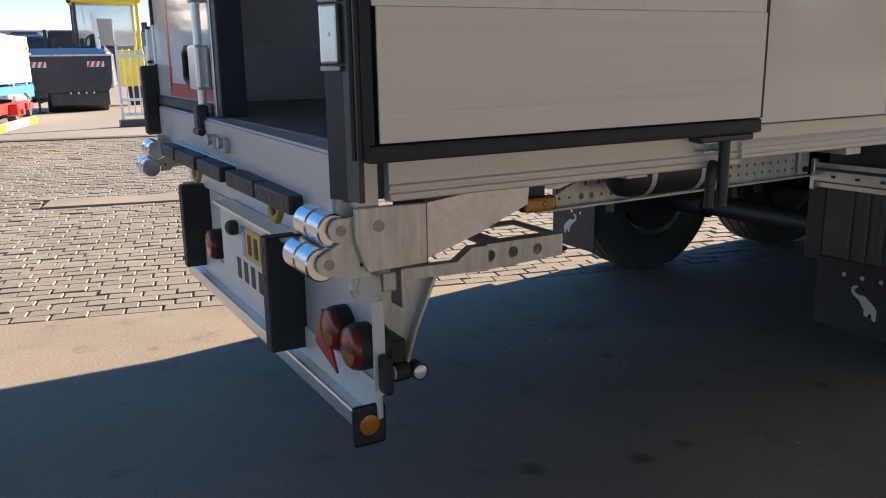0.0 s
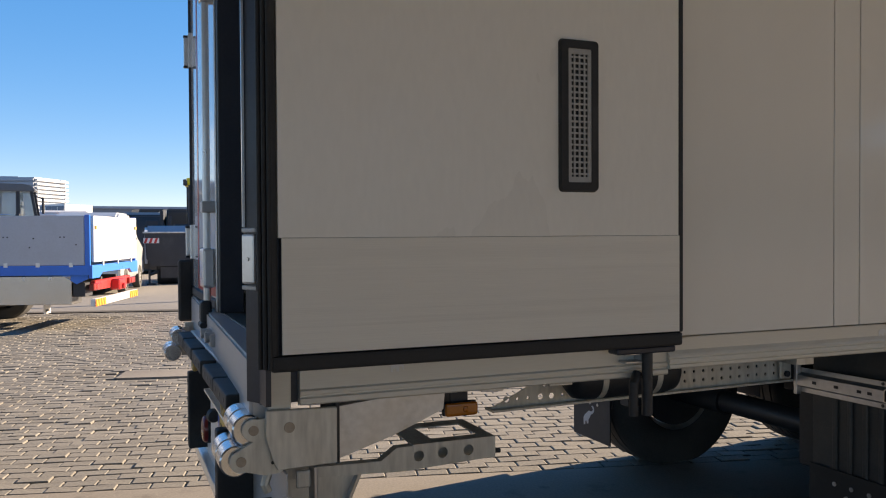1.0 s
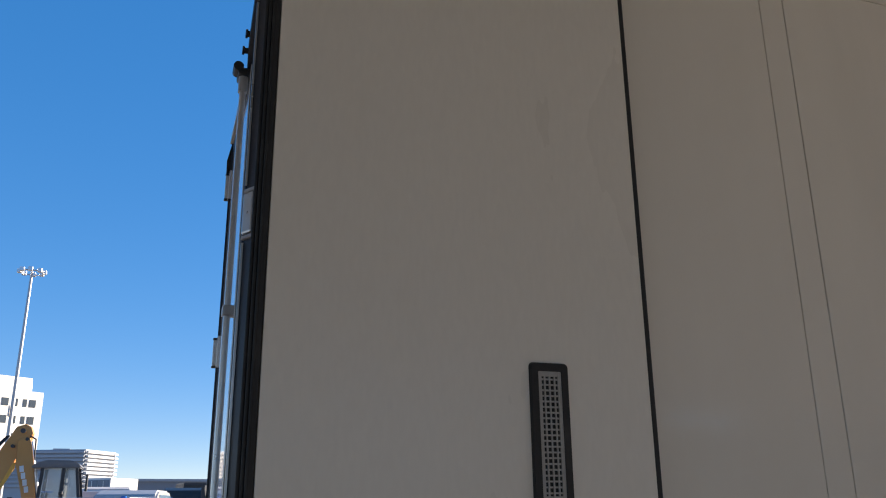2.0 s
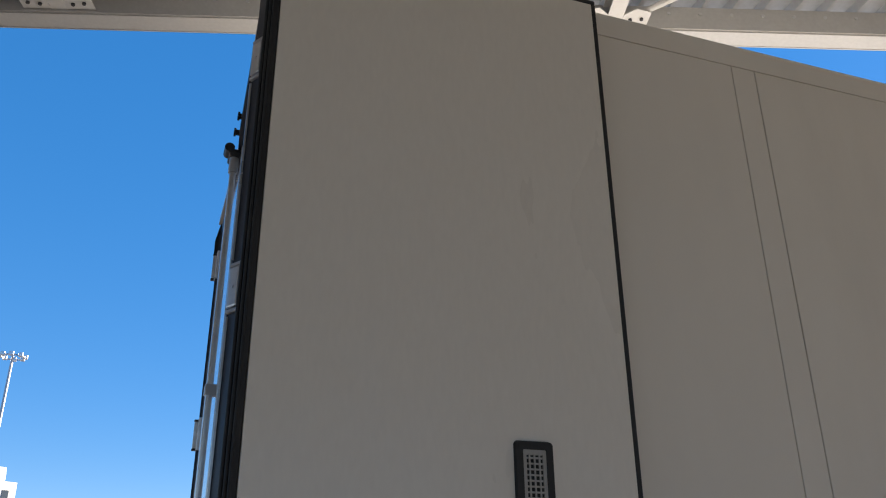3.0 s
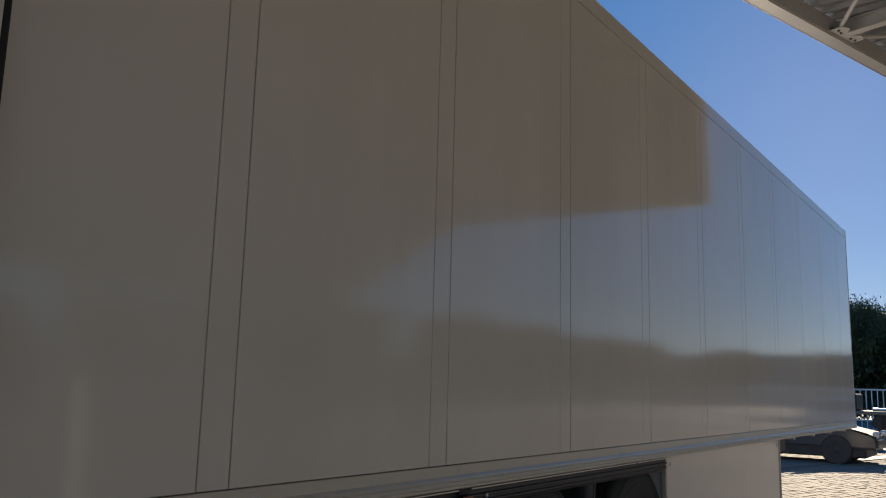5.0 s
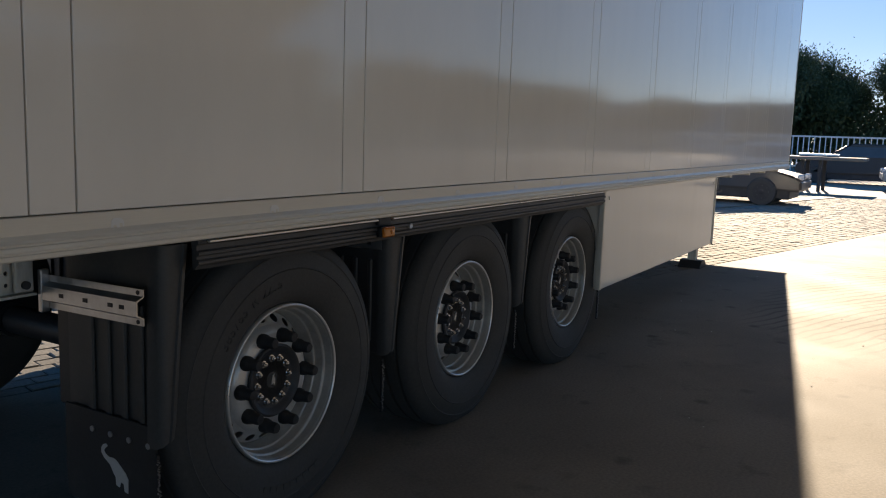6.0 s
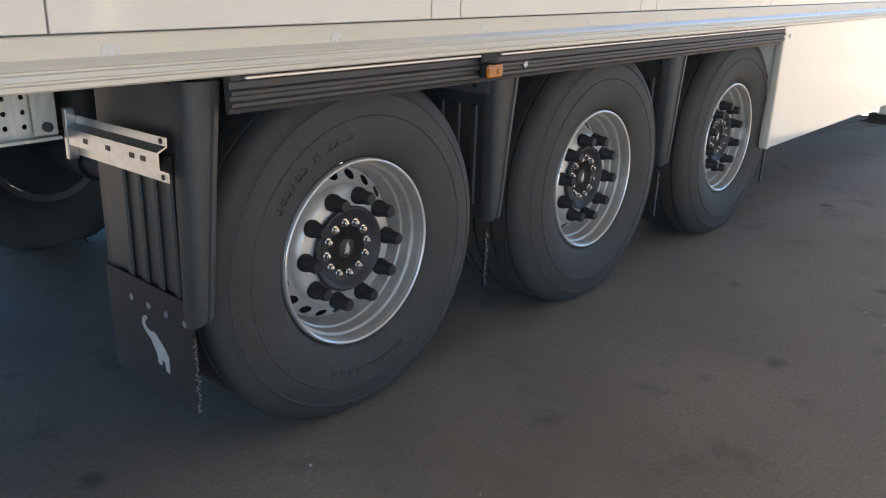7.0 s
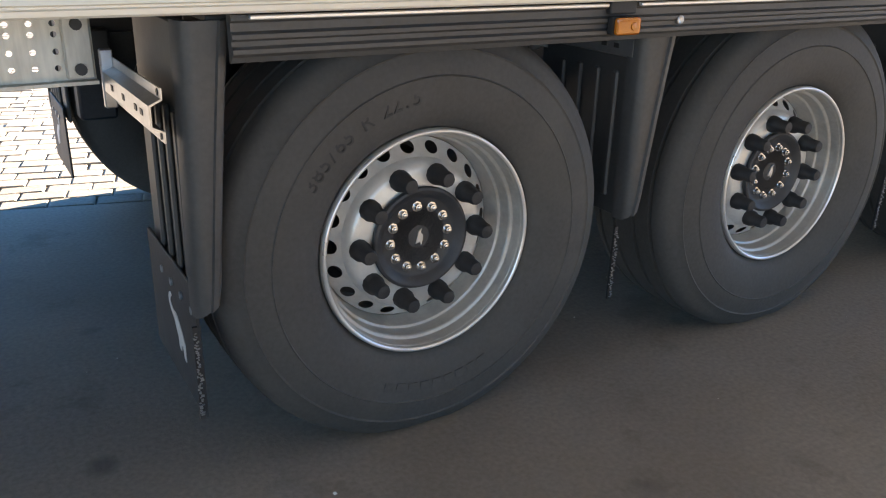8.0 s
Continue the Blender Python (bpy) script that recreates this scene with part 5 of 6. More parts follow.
def small_wheel(parent, x, y, r, w, rim_mat, sgn=1, name="wheel"):
    bm = lathe(bmesh.new(), [(r * 0.6, y - w / 2), (r * 0.93, y - w / 2), (r, y - w / 2 + 0.03), (r, y + w / 2 - 0.03), (r * 0.93, y + w / 2), (r * 0.6, y + w / 2)], 32, "y", (x, 0, r), caps=False)
    t = part(name, bm, M_TYRE, parent, "", 40)
    yo = y - sgn * (w / 2 - 0.02)
    bm = lathe(bmesh.new(), [(r * 0.61, yo), (r * 0.55, yo + sgn * 0.03), (r * 0.3, yo + sgn * 0.01), (r * 0.12, yo - sgn * 0.01), (0.001, yo - sgn * 0.01)], 28, "y", (x, 0, r))
    for k in range(8):
        a = 2 * math.pi * k / 8
        tube(bm, (x + r * 0.42 * math.cos(a), yo + sgn * 0.01, r + r * 0.42 * math.sin(a)), (x + r * 0.42 * math.cos(a), yo - sgn * 0.012, r + r * 0.42 * math.sin(a)), r * 0.07, 6)
    part("rim", bm, rim_mat, t, "", 40)


# drop-side truck: local x runs from its tail towards its cab, y away from the near side is negative
TRUCK = thing("dropside_truck", (0, 0, 0), "white drop-side truck with blue chassis frame and red lamps", "truck")
T = TRUCK
WD = 2.50                                # width; near side at y = 0, far side at y = -WD
for a, b in ((0.09, 1.74), (1.84, 3.24), (3.34, 4.46)):
    p = part("side_board", box(a, b, -0.03, 0.0, 1.06, 1.835, 0.006), M_BOARD, T)
    for x, z in ((a + 0.30, 1.50), (a + 0.36, 1.50), (a + 0.76, 1.48), (a + 0.82, 1.34), (a + 1.15, 1.50), (a + 1.21, 1.50), (a + 0.12, 1.38)):
        part("board_bolt", tube(bmesh.new(), (x, 0.0, z), (x, 0.006, z), 0.012, 8), M_DKSTEEL, p)
    for x in (a + 0.2, a + 0.7, a + 1.18):
        part("board_hinge", box(x - 0.03, x + 0.03, 0.0, 0.012, 1.03, 1.10, 0.003), M_ALU, p)
    part("side_board", box(a, b, -WD, -WD + 0.03, 1.06, 1.835, 0.006), M_BOARD, T)
for x in (0.0, 1.75, 3.25):
    for y0 in (-0.035, -WD - 0.005):
        part("stake", box(x, x + 0.08, y0, y0 + 0.04, 0.93, 1.85, 0.005), M_BLUE if x == 0 else M_DKSTEEL, T)
TB = part("tail_board", box(-0.035, 0.0, -WD + 0.08, -0.08, 1.10, 1.835, 0.006), M_BOARD, T)
for y in (-0.16, -WD + 0.16):
    part("tail_latch", box(-0.055, -0.035, y - 0.04, y + 0.04, 1.62, 1.68, 0.004), M_HOOKY, TB)
for y in (-0.5, -1.28, -2.05):
    part("board_hinge", box(-0.05, -0.03, y - 0.03, y + 0.03, 1.04, 1.13, 0.003), M_ALU, TB)
bm = bmesh.new()
prism(bm, [(0.0, 1.055), (0.0, 0.85), (-0.35, 0.85), (-0.5, 0.93), (-WD + 0.5, 0.93), (-WD + 0.35, 0.85), (-WD, 0.85), (-WD, 1.055)], -0.03, 0.02, "x")
part("tail_frame", bm, M_BLUE, T)
part("side_frame", box(0.0, 4.5, -0.05, 0.004, 0.90, 1.055, 0.005), M_BLUE, T)
part("side_frame", box(0.0, 4.5, -WD, -WD + 0.05, 0.90, 1.055, 0.005), M_BLUE, T)
part("load_bed", box(0.0, 4.5, -WD + 0.03, -0.03, 1.0, 1.05), M_DKSTEEL, T)
bm = bmesh.new()
prism(bm, [(0.05, 0.90), (0.45, 0.90), (0.22, 0.76), (0.05, 0.84)], -0.06, -0.03, "y")
part("frame_gusset", bm, M_BLUE, T)
SB = part("tool_box", box(0.30, 1.42, -0.5, -0.03, 0.44, 0.89, 0.008), M_STAINLESS, T, "stainless steel tool box")
for x in (0.62, 1.02):
    part("box_latch", box(x - 0.025, x + 0.025, -0.03, -0.018, 0.83, 0.88, 0.004), M_ALU, SB)
part("side_skirt", box(0.10, 0.29, -0.4, -0.06, 0.56, 0.78, 0.006), M_DKSTEEL, T)
part("side_marker", box(1.455, 1.49, -0.045, -0.03, 0.56, 0.64, 0.003), M_AMBER, T, "amber side marker")
small_wheel(T, 2.25, -0.18, 0.48, 0.32, M_RIMB, -1)
small_wheel(T, 2.25, -WD + 0.18, 0.48, 0.32, M_DKSTEEL, 1)
small_wheel(T, 5.3, -0.18, 0.48, 0.26, M_RIMB, -1)
small_wheel(T, 5.3, -WD + 0.18, 0.48, 0.26, M_ALU, 1)
part("mudguard", box(1.43, 1.66, -0.42, -0.046, 0.40, 0.84, 0.01), M_RUBBER, T)
FL = part("mudflap", box(0.78, 0.79, -0.47, -0.20, 0.28, 0.46), M_WHITE, T, "white printed mudflap")
part("flap_bar", box(0.7785, 0.7795, -0.42, -0.25, 0.31, 0.35), M_DKSTEEL, FL)
for y in (-0.85, -WD + 0.85):
    part("chassis_rail", box(0.1, 6.2, y - 0.04, y + 0.04, 0.62, 0.84), M_DKSTEEL, T)
part("rear_cross_member", box(0.02, 0.10, -WD + 0.3, -0.3, 0.64, 0.80, 0.01), M_TRUCKRED, T)
for y in (-0.30, -WD + 0.30):
    L = part("tail_lamp", box(-0.02, 0.06, y - 0.19, y + 0.19, 0.655, 0.76, 0.01), M_REDLENS, T, "red tail lamp unit")
    part("lens", box(-0.026, -0.02, y - 0.06, y + 0.06, 0.665, 0.75), M_TRUCKRED, L)
bm = bx(bmesh.new(), -0.12, 0.05, -1.46, -1.10, 0.60, 0.78, 0.02)
tube(bm, (-0.16, -1.28, 0.66), (0.0, -1.28, 0.66), 0.05, 12)
part("tow_coupling", bm, M_TRUCKRED, T)
UB = part("underrun_bar", box(-0.05, 0.03, -WD + 0.08, -0.08, 0.40, 0.52, 0.008), M_WHITE, T, "white underrun bar with striped ends")
for y0 in (-0.60, -WD + 0.08):
    WP = part("warning_plate", box(-0.0535, -0.0505, y0, y0 + 0.52, 0.402, 0.518), M_STRIPE, UB, "orange and yellow warning plate")
    for k in range(4):
        bm = bmesh.new()
        y = y0 + 0.02 + 0.125 * k
        prism(bm, [(y, 0.404), (y + 0.050, 0.404), (y + 0.095, 0.516), (y + 0.045, 0.516)], -0.0562, -0.0537, "x")
        part("warning_stripe", bm, M_ORANGEL, WP)
CB = part("cab", box(4.75, 6.5, -WD + 0.05, -0.05, 0.5, 2.2, 0.1, None, 3), M_WHITE, T, "", 40)
part("windscreen", box(6.46, 6.52, -WD + 0.25, -0.25, 1.3, 2.0, 0.02), M_WINDOW, CB)
part("side_window", box(5.3, 6.1, -0.056, -0.045, 1.35, 1.95, 0.004), M_WINDOW, CB)
settle(TRUCK, local((-0.63, 11.95, -0.028), (-0.954, 0.298, 0)))

# backhoe standing behind the truck
BH = thing("backhoe_loader", (0, 0, 0), "orange backhoe with dark cab and folded digging arm", "excavator")
for y in (-0.58, 0.50):
    for (xa, xb), w in (((-0.38, -0.31), 0.09), ((0.24, 0.24), 0.10), ((0.82, 0.58), 0.08)):
        bm = bmesh.new()
        prism(bm, [(xa - w / 2, 1.3), (xa + w / 2, 1.3), (xb + w / 2, 2.84), (xb - w / 2, 2.84)], y, y + 0.07, "y")
        part("cab_post", bm, M_DKSTEEL, BH)
    for xa, xb, xc, xd in ((-0.33, 0.19, 0.19, -0.265), (0.29, 0.78, 0.54, 0.29)):
        bm = bmesh.new()
        prism(bm, [(xa, 1.35), (xb, 1.35), (xc, 2.80), (xd, 2.80)], y + 0.03, y + 0.036, "y")
        part("cab_window", bm, M_GLASS, BH)
bm = bmesh.new()
prism(bm, [(-0.62, 2.80), (-0.58, 2.88), (-0.42, 2.96), (-0.22, 3.02), (0.42, 3.01), (0.58, 2.96), (0.68, 2.88), (0.70, 2.80)], -0.66, 0.64, "y")
bmesh.ops.bevel(bm, geom=bm.edges[:], offset=0.03, segments=2, affect="EDGES")
part("cab_roof", bm, M_CABGREY, BH, "rounded grey cab roof", 40)
bm = bx(bmesh.new(), -0.15, 0.30, -0.22, 0.22, 1.55, 1.72, 0.04)
bx(bm, 0.20, 0.34, -0.22, 0.22, 1.65, 2.35, 0.05)
bx(bm, 0.24, 0.34, -0.13, 0.13, 2.37, 2.55, 0.04)
part("seat", bm, M_DKSTEEL, BH)
part("steering_column", tube(bmesh.new(), (-0.22, 0.0, 1.3), (-0.18, 0.0, 2.14), 0.035, 8), M_DKSTEEL, BH)
bm = lathe(bmesh.new(), [(0.17, -0.014), (0.19, 0.0), (0.17, 0.014)], 24, "z", (-0.18, 0, 2.15), True)
part("steering_wheel", bm, M_BLUE, BH)
part("work_lamp", box(0.18, 0.30, -0.70, -0.62, 2.06, 2.16, 0.02), M_DKSTEEL, BH)
part("mirror", box(0.86, 0.93, -0.68, -0.62, 2.15, 2.62, 0.015), M_DKSTEEL, BH)
part("mirror_arm", tube(bmesh.new(), (0.62, -0.60, 2.70), (0.89, -0.65, 2.58), 0.015, 8), M_DKSTEEL, BH)
part("body", box(-1.2, 0.85, -0.6, 3.6, 0.7, 1.36, 0.06, None, 2), M_ORANGE, BH, "", 40)
for x in (-0.85, 0.65):
    for y, r in ((0.1, 0.72), (2.7, 0.5)):
        bm = lathe(bmesh.new(), [(r * 0.55, x - 0.2), (r * 0.93, x - 0.2), (r, x - 0.15), (r, x + 0.15), (r * 0.93, x + 0.2), (r * 0.55, x + 0.2)], 32, "x", (0, y, r))
        w = part("wheel", bm, M_TYRE, BH, "", 40)
        part("rim", lathe(bmesh.new(), [(0.001, x - 0.06), (r * 0.3, x - 0.1), (r * 0.56, x - 0.16), (r * 0.56, x + 0.16), (r * 0.3, x + 0.1), (0.001, x + 0.06)], 24, "x", (0, y, r)), M_YELLOW, w, "", 40)
bm = bmesh.new()
prism(bm, [(-2.45, 0.95), (-2.0, 0.85), (-1.75, 1.70), (-1.47, 2.20), (-1.14, 2.98), (-0.98, 3.42), (-0.78, 3.55), (-0.73, 3.80), (-0.80, 3.98), (-0.96, 4.06), (-1.19, 3.98), (-1.32, 3.72), (-1.51, 3.38), (-1.80, 2.72), (-2.28, 1.90)], -0.13, 0.17, "y")
bmesh.ops.bevel(bm, geom=bm.edges[:], offset=0.012, segments=1, affect="EDGES")
boom = part("boom", bm, M_ORANGE, BH, "orange curved boom")
# strip in lighter orange: sunlight on the boom's inner face, put into the colour
bm = bmesh.new()
prism(bm, [(-1.75, 1.72), (-1.66, 1.72), (-1.37, 2.24), (-1.10, 2.80), (-1.085, 2.96), (-1.16, 2.96), (-1.44, 2.30)], -0.16, -0.132, "y")
part("boom_lit_strip", bm, M_ORANGEL, boom, "sunlit inner face of the boom, as a lighter orange strip")
for x, z, r in ((-1.00, 3.86, 0.07), (-0.86, 3.62, 0.05), (-1.22, 3.42, 0.05)):
    part("pivot_pin", tube(bmesh.new(), (x, -0.26, z), (x, 0.2, z), r, 14), M_DKSTEEL, boom)
part("boom_ram", tube(bmesh.new(), (-1.62, -0.05, 3.36), (-2.10, -0.05, 2.46), 0.05, 10), M_DKSTEEL, boom)
for k in range(3):
    part("hose", bent_tube(bmesh.new(), [(-1.34 - 0.03 * k, -0.15, 3.72), (-1.58 - 0.05 * k, -0.17, 3.40), (-1.86 - 0.04 * k, -0.17, 2.86), (-2.14, -0.15, 2.35)], 0.018, 8), M_RUBBER, boom, "", 50)
bm = bmesh.new()
prism(bm, [(-1.10, 3.60), (-0.78, 3.66), (-0.70, 3.40), (-0.45, 2.04), (-0.30, 1.35), (-0.62, 1.25), (-0.82, 2.04), (-1.08, 2.92)], -0.25, -0.135, "y")
bmesh.ops.bevel(bm, geom=bm.edges[:], offset=0.012, segments=1, affect="EDGES")
dipper = part("dipper", bm, M_ORANGE, BH, "orange dipper arm with lettering")
bm = tube(bmesh.new(), (-0.74, -0.19, 3.56), (-0.50, -0.19, 2.55), 0.032, 10)
part("ram_rod", bm, M_ALU, dipper, "bright ram rod", 50)
part("ram_barrel", tube(bmesh.new(), (-0.54, -0.19, 2.70), (-0.36, -0.19, 1.90), 0.052, 12), M_ALU, dipper, "", 50)
part("hose", bent_tube(bmesh.new(), [(-0.80, -0.19, 3.72), (-0.63, -0.20, 3.62), (-0.62, -0.20, 3.30), (-0.60, -0.20, 2.95)], 0.022, 8), M_RUBBER, dipper, "", 50)
for k in range(4):
    bm = bmesh.new()
    a, z = -0.915 + 0.062 * k, 2.86 - 0.19 * k
    prism(bm, [(a - 0.055, z), (a + 0.055, z + 0.015), (a + 0.085, z - 0.155), (a - 0.025, z - 0.17)], -0.2562, -0.2512, "y")
    part("letter_bar", bm, M_WHITE, dipper)
settle(BH, Matrix.Translation((-2.95, 25.0, -0.03)))

# yellow road machine with a dark hopper
RM = thing("road_paver", (0, 0, 0), "yellow road machine with dark steel hopper and cab", "machine")
bm = bmesh.new()
prism(bm, [(-1.0, 0.62), (-0.86, 0.44), (0.90, 0.44), (1.0, 0.62), (1.05, 1.22), (-1.05, 1.22)], -0.5, -0.42, "y")
HP = part("hopper", bm, M_DKSTEEL, RM, "dark steel hopper front")
part("hopper_apron", box(-0.62, 0.92, -0.46, -0.40, 0.14, 0.44, 0.02), M_DKSTEEL, HP)
for x in (-1.05, 0.97):
    bm = bmesh.new()
    prism(bm, [(-0.42, 0.5), (0.9, 0.5), (0.9, 1.36), (-0.42, 1.22)], x, x + 0.08, "x")
    part("hopper_side", bm, M_SILL, HP)
part("hopper_lip", box(-1.1, 1.1, -0.53, -0.40, 1.215, 1.25, 0.01), M_GALVD, HP)
part("hopper_floor", box(-0.97, 0.97, -0.42, 0.9, 0.5, 0.56), M_DKSTEEL, HP)
bm = bmesh.new()
prism(bm, [(0.62, 1.0), (0.90, 1.40), (0.94, 1.40), (0.66, 1.0)], -0.97, 0.97, "x")
part("hopper_back", bm, M_LOUVRE, HP)
for x, y, w, h in ((-0.55, 1.0, 0.10, 0.42), (-0.30, 1.02, 0.12, 0.26), (-0.85, 1.0, 0.35, 0.14), (0.42, 0.98, 0.12, 0.22), (0.72, 1.0, 0.16, 0.32)):
    part("control_post", box(x - w / 2, x + w / 2, y, y + 0.12, 1.36, 1.40 + h, 0.015), M_DKSTEEL, RM)
for x in (0.5, 0.62):
    part("hydraulic_hose", bent_tube(bmesh.new(), [(x, 0.98, 1.40), (x + 0.04, 0.96, 1.62), (x + 0.16, 0.95, 1.68), (x + 0.26, 0.97, 1.55), (x + 0.28, 1.0, 1.30)], 0.022, 8), M_DKSTEEL, RM, "", 50)
for x in (-0.86, 0.62):
    R = part("warning_plate", box(x - 0.22, x + 0.22, -0.512, -0.501, 0.98, 1.10), M_WHITE, RM, "red and white warning plate")
    for k in range(3):
        bm = bmesh.new()
        prism(bm, [(x - 0.21 + 0.14 * k, 0.982), (x - 0.14 + 0.14 * k, 0.982), (x - 0.09 + 0.14 * k, 1.098), (x - 0.16 + 0.14 * k, 1.098)], -0.5145, -0.5125, "y")
        part("plate_stripe", bm, M_TRUCKRED, R)
for k in range(4):
    part("bolt", tube(bmesh.new(), (-0.1 + 0.2 * k, -0.501, 0.42), (-0.1 + 0.2 * k, -0.52, 0.42), 0.025, 8), M_ALU, RM)
bm = lathe(bmesh.new(), [(0.42, -0.8), (0.45, -0.77), (0.45, 0.77), (0.42, 0.8)], 32, "x", (0.1, 0.1, 0.45))
part("drum", bm, M_DKSTEEL, RM, "", 40)
bm = bx(bmesh.new(), -0.95, -0.89, -0.45, -0.38, 0.0, 0.5)
bx(bm, -1.0, -0.75, -0.6, -0.3, 0.0, 0.04)
tube(bm, (-0.9, -0.42, 0.25), (-0.5, -0.3, 0.35), 0.04, 8)
part("support_foot", bm, M_DKSTEEL, RM)
part("chassis", box(1.35, 2.1, 0.97, 3.4, 0.5, 1.35, 0.06, None, 2), M_YELLOW, RM, "yellow machine body", 40)
part("engine_hood", box(-0.2, 1.34, 0.99, 3.3, 0.55, 1.44, 0.05), M_DKSTEEL, RM)
for x in (0.25, 1.98):
    for y in (1.0, 2.3):
        part("cab_post", box(x, x + 0.09, y, y + 0.09, 1.3, 2.46, 0.01), M_YELLOW if x > 1 else M_DKSTEEL, RM)
part("cab_roof", box(0.2, 2.14, 0.9, 2.5, 2.42, 2.60, 0.05, None, 2), M_YELLOW, RM, "yellow cab roof", 40)
part("cab_window", box(0.34, 1.98, 1.03, 1.045, 1.45, 2.42), M_GLASS, RM)
part("cab_window", box(0.34, 1.98, 2.35, 2.365, 1.45, 2.42), M_GLASS, RM)
part("cab_window", box(0.28, 0.295, 1.1, 2.3, 1.45, 2.42), M_GLASS, RM)
bm = bx(bmesh.new(), 0.9, 1.4, 1.5, 1.95, 1.45, 1.58, 0.04)
bx(bm, 0.9, 1.4, 1.92, 2.05, 1.5, 2.1, 0.04)
part("seat", bm, M_DKSTEEL, RM)
bm = lathe(bmesh.new(), [(0.17, -0.015), (0.19, 0.0), (0.17, 0.015)], 20, "z", (0.42, 1.35, 1.72), True)
tube(bm, (0.42, 1.35, 1.45), (0.42, 1.35, 1.72), 0.03, 8)
part("steering_wheel", bm, M_DKSTEEL, RM)
part("exhaust_pipe", tube(bmesh.new(), (0.85, 0.95, 1.3), (0.78, 0.92, 2.2), 0.07, 14), M_ALU, RM, "", 50)
part("mirror", box(2.08, 2.26, 0.75, 0.82, 1.75, 1.98, 0.02), M_DKSTEEL, RM)
part("roof_lamp", box(0.1, 0.22, 0.85, 0.95, 2.40, 2.56, 0.02), M_DKSTEEL, RM)
for x in (-0.1, 1.75):
    bm = lathe(bmesh.new(), [(0.35, x), (0.5, x + 0.02), (0.5, x + 0.33), (0.35, x + 0.35)], 28, "x", (0, 2.7, 0.5))
    part("wheel", bm, M_TYRE, RM, "", 40)
for k in range(5):
    part("grab_bar", tube(bmesh.new(), (1.05 + 0.05 * k, 0.2 + 0.15 * k, 0.55), (0.95 + 0.06 * k, 0.2 + 0.15 * k, 1.45 - 0.05 * k), 0.02, 8), M_GALV, RM)
settle(RM, Matrix.Translation((1.80, 25.0, -0.03)) @ Matrix.Rotation(radians(-3), 4, "Z") @ Matrix.Diagonal((1.03, 1.0, 1.30, 1)))

# white barred rack on a dark foot
RK = thing("steel_rack", (0, 0, 0), "white barred steel rack on a dark foot", "rack")
part("foot", box(-0.05, 0.75, -0.15, 0.15, 0.0, 0.14, 0.01), M_DKSTEEL, RK)
bm = bx(bmesh.new(), 0.0, 0.05, -0.03, 0.03, 0.14, 1.55)
bx(bm, 0.65, 0.70, -0.03, 0.03, 0.14, 1.55)
for z in (0.22, 0.5, 1.34):
    bx(bm, 0.05, 0.65, -0.02, 0.02, z, z + 0.05)
part("frame", bm, M_WHITE, RK)
for x in (0.18, 0.32, 0.46, 0.58):
    part("bar", tube(bmesh.new(), (x, 0, 0.2), (x - 0.03, 0, 1.5), 0.018, 8), M_WHITE, RK)
settle(RK, Matrix.Translation((2.02, 17.8, -0.03)) @ Matrix.Diagonal((0.95, 1, 1.12, 1)))


# ---- far buildings and masts ----
def louvre_building():
    B = thing("louvred_building", tuple(polar(-3.2, 122)), "grey building with horizontal metal louvres", "building")
    c, l, r = Vector((-8.45, 112, 0)), Vector((-24, 118, 0)), Vector((-5.15, 118, 0))
    bm = bmesh.new()
    back = l + (r - c)
    prism(bm, [tuple(p.xy) for p in (c, r, back, l)], -0.03, 8.75, "z")
    part("body", bm, M_LOUVRE, B)
    for a, b in ((c, r), (c, l)):
        d = (b - a).normalized()
        n = Vector((d.y, -d.x, 0))
        if n.dot(EYE0 - a) < 0:
            n = -n
        for k in range(9):
            z = 4.30 + 0.50 * k
            bm = bmesh.new()
            p, q = a + n * 0.05, b + n * 0.05
            prism(bm, [tuple(t.xy) for t in (p, q, q + n * 0.35, p + n * 0.35)], z, z + 0.26, "z")
            # same louvres: sunward face coloured paler, left face darker, its shade put into the colour
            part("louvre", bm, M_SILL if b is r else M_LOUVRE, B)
    for k in (0.15, 0.5, 0.8):
        p = l.lerp(c, k)
        part("roof_unit", bx(bmesh.new(), p.x - 1, p.x + 1, p.y + 2, p.y + 4, 8.75, 9.0), M_LOUVRE, B)


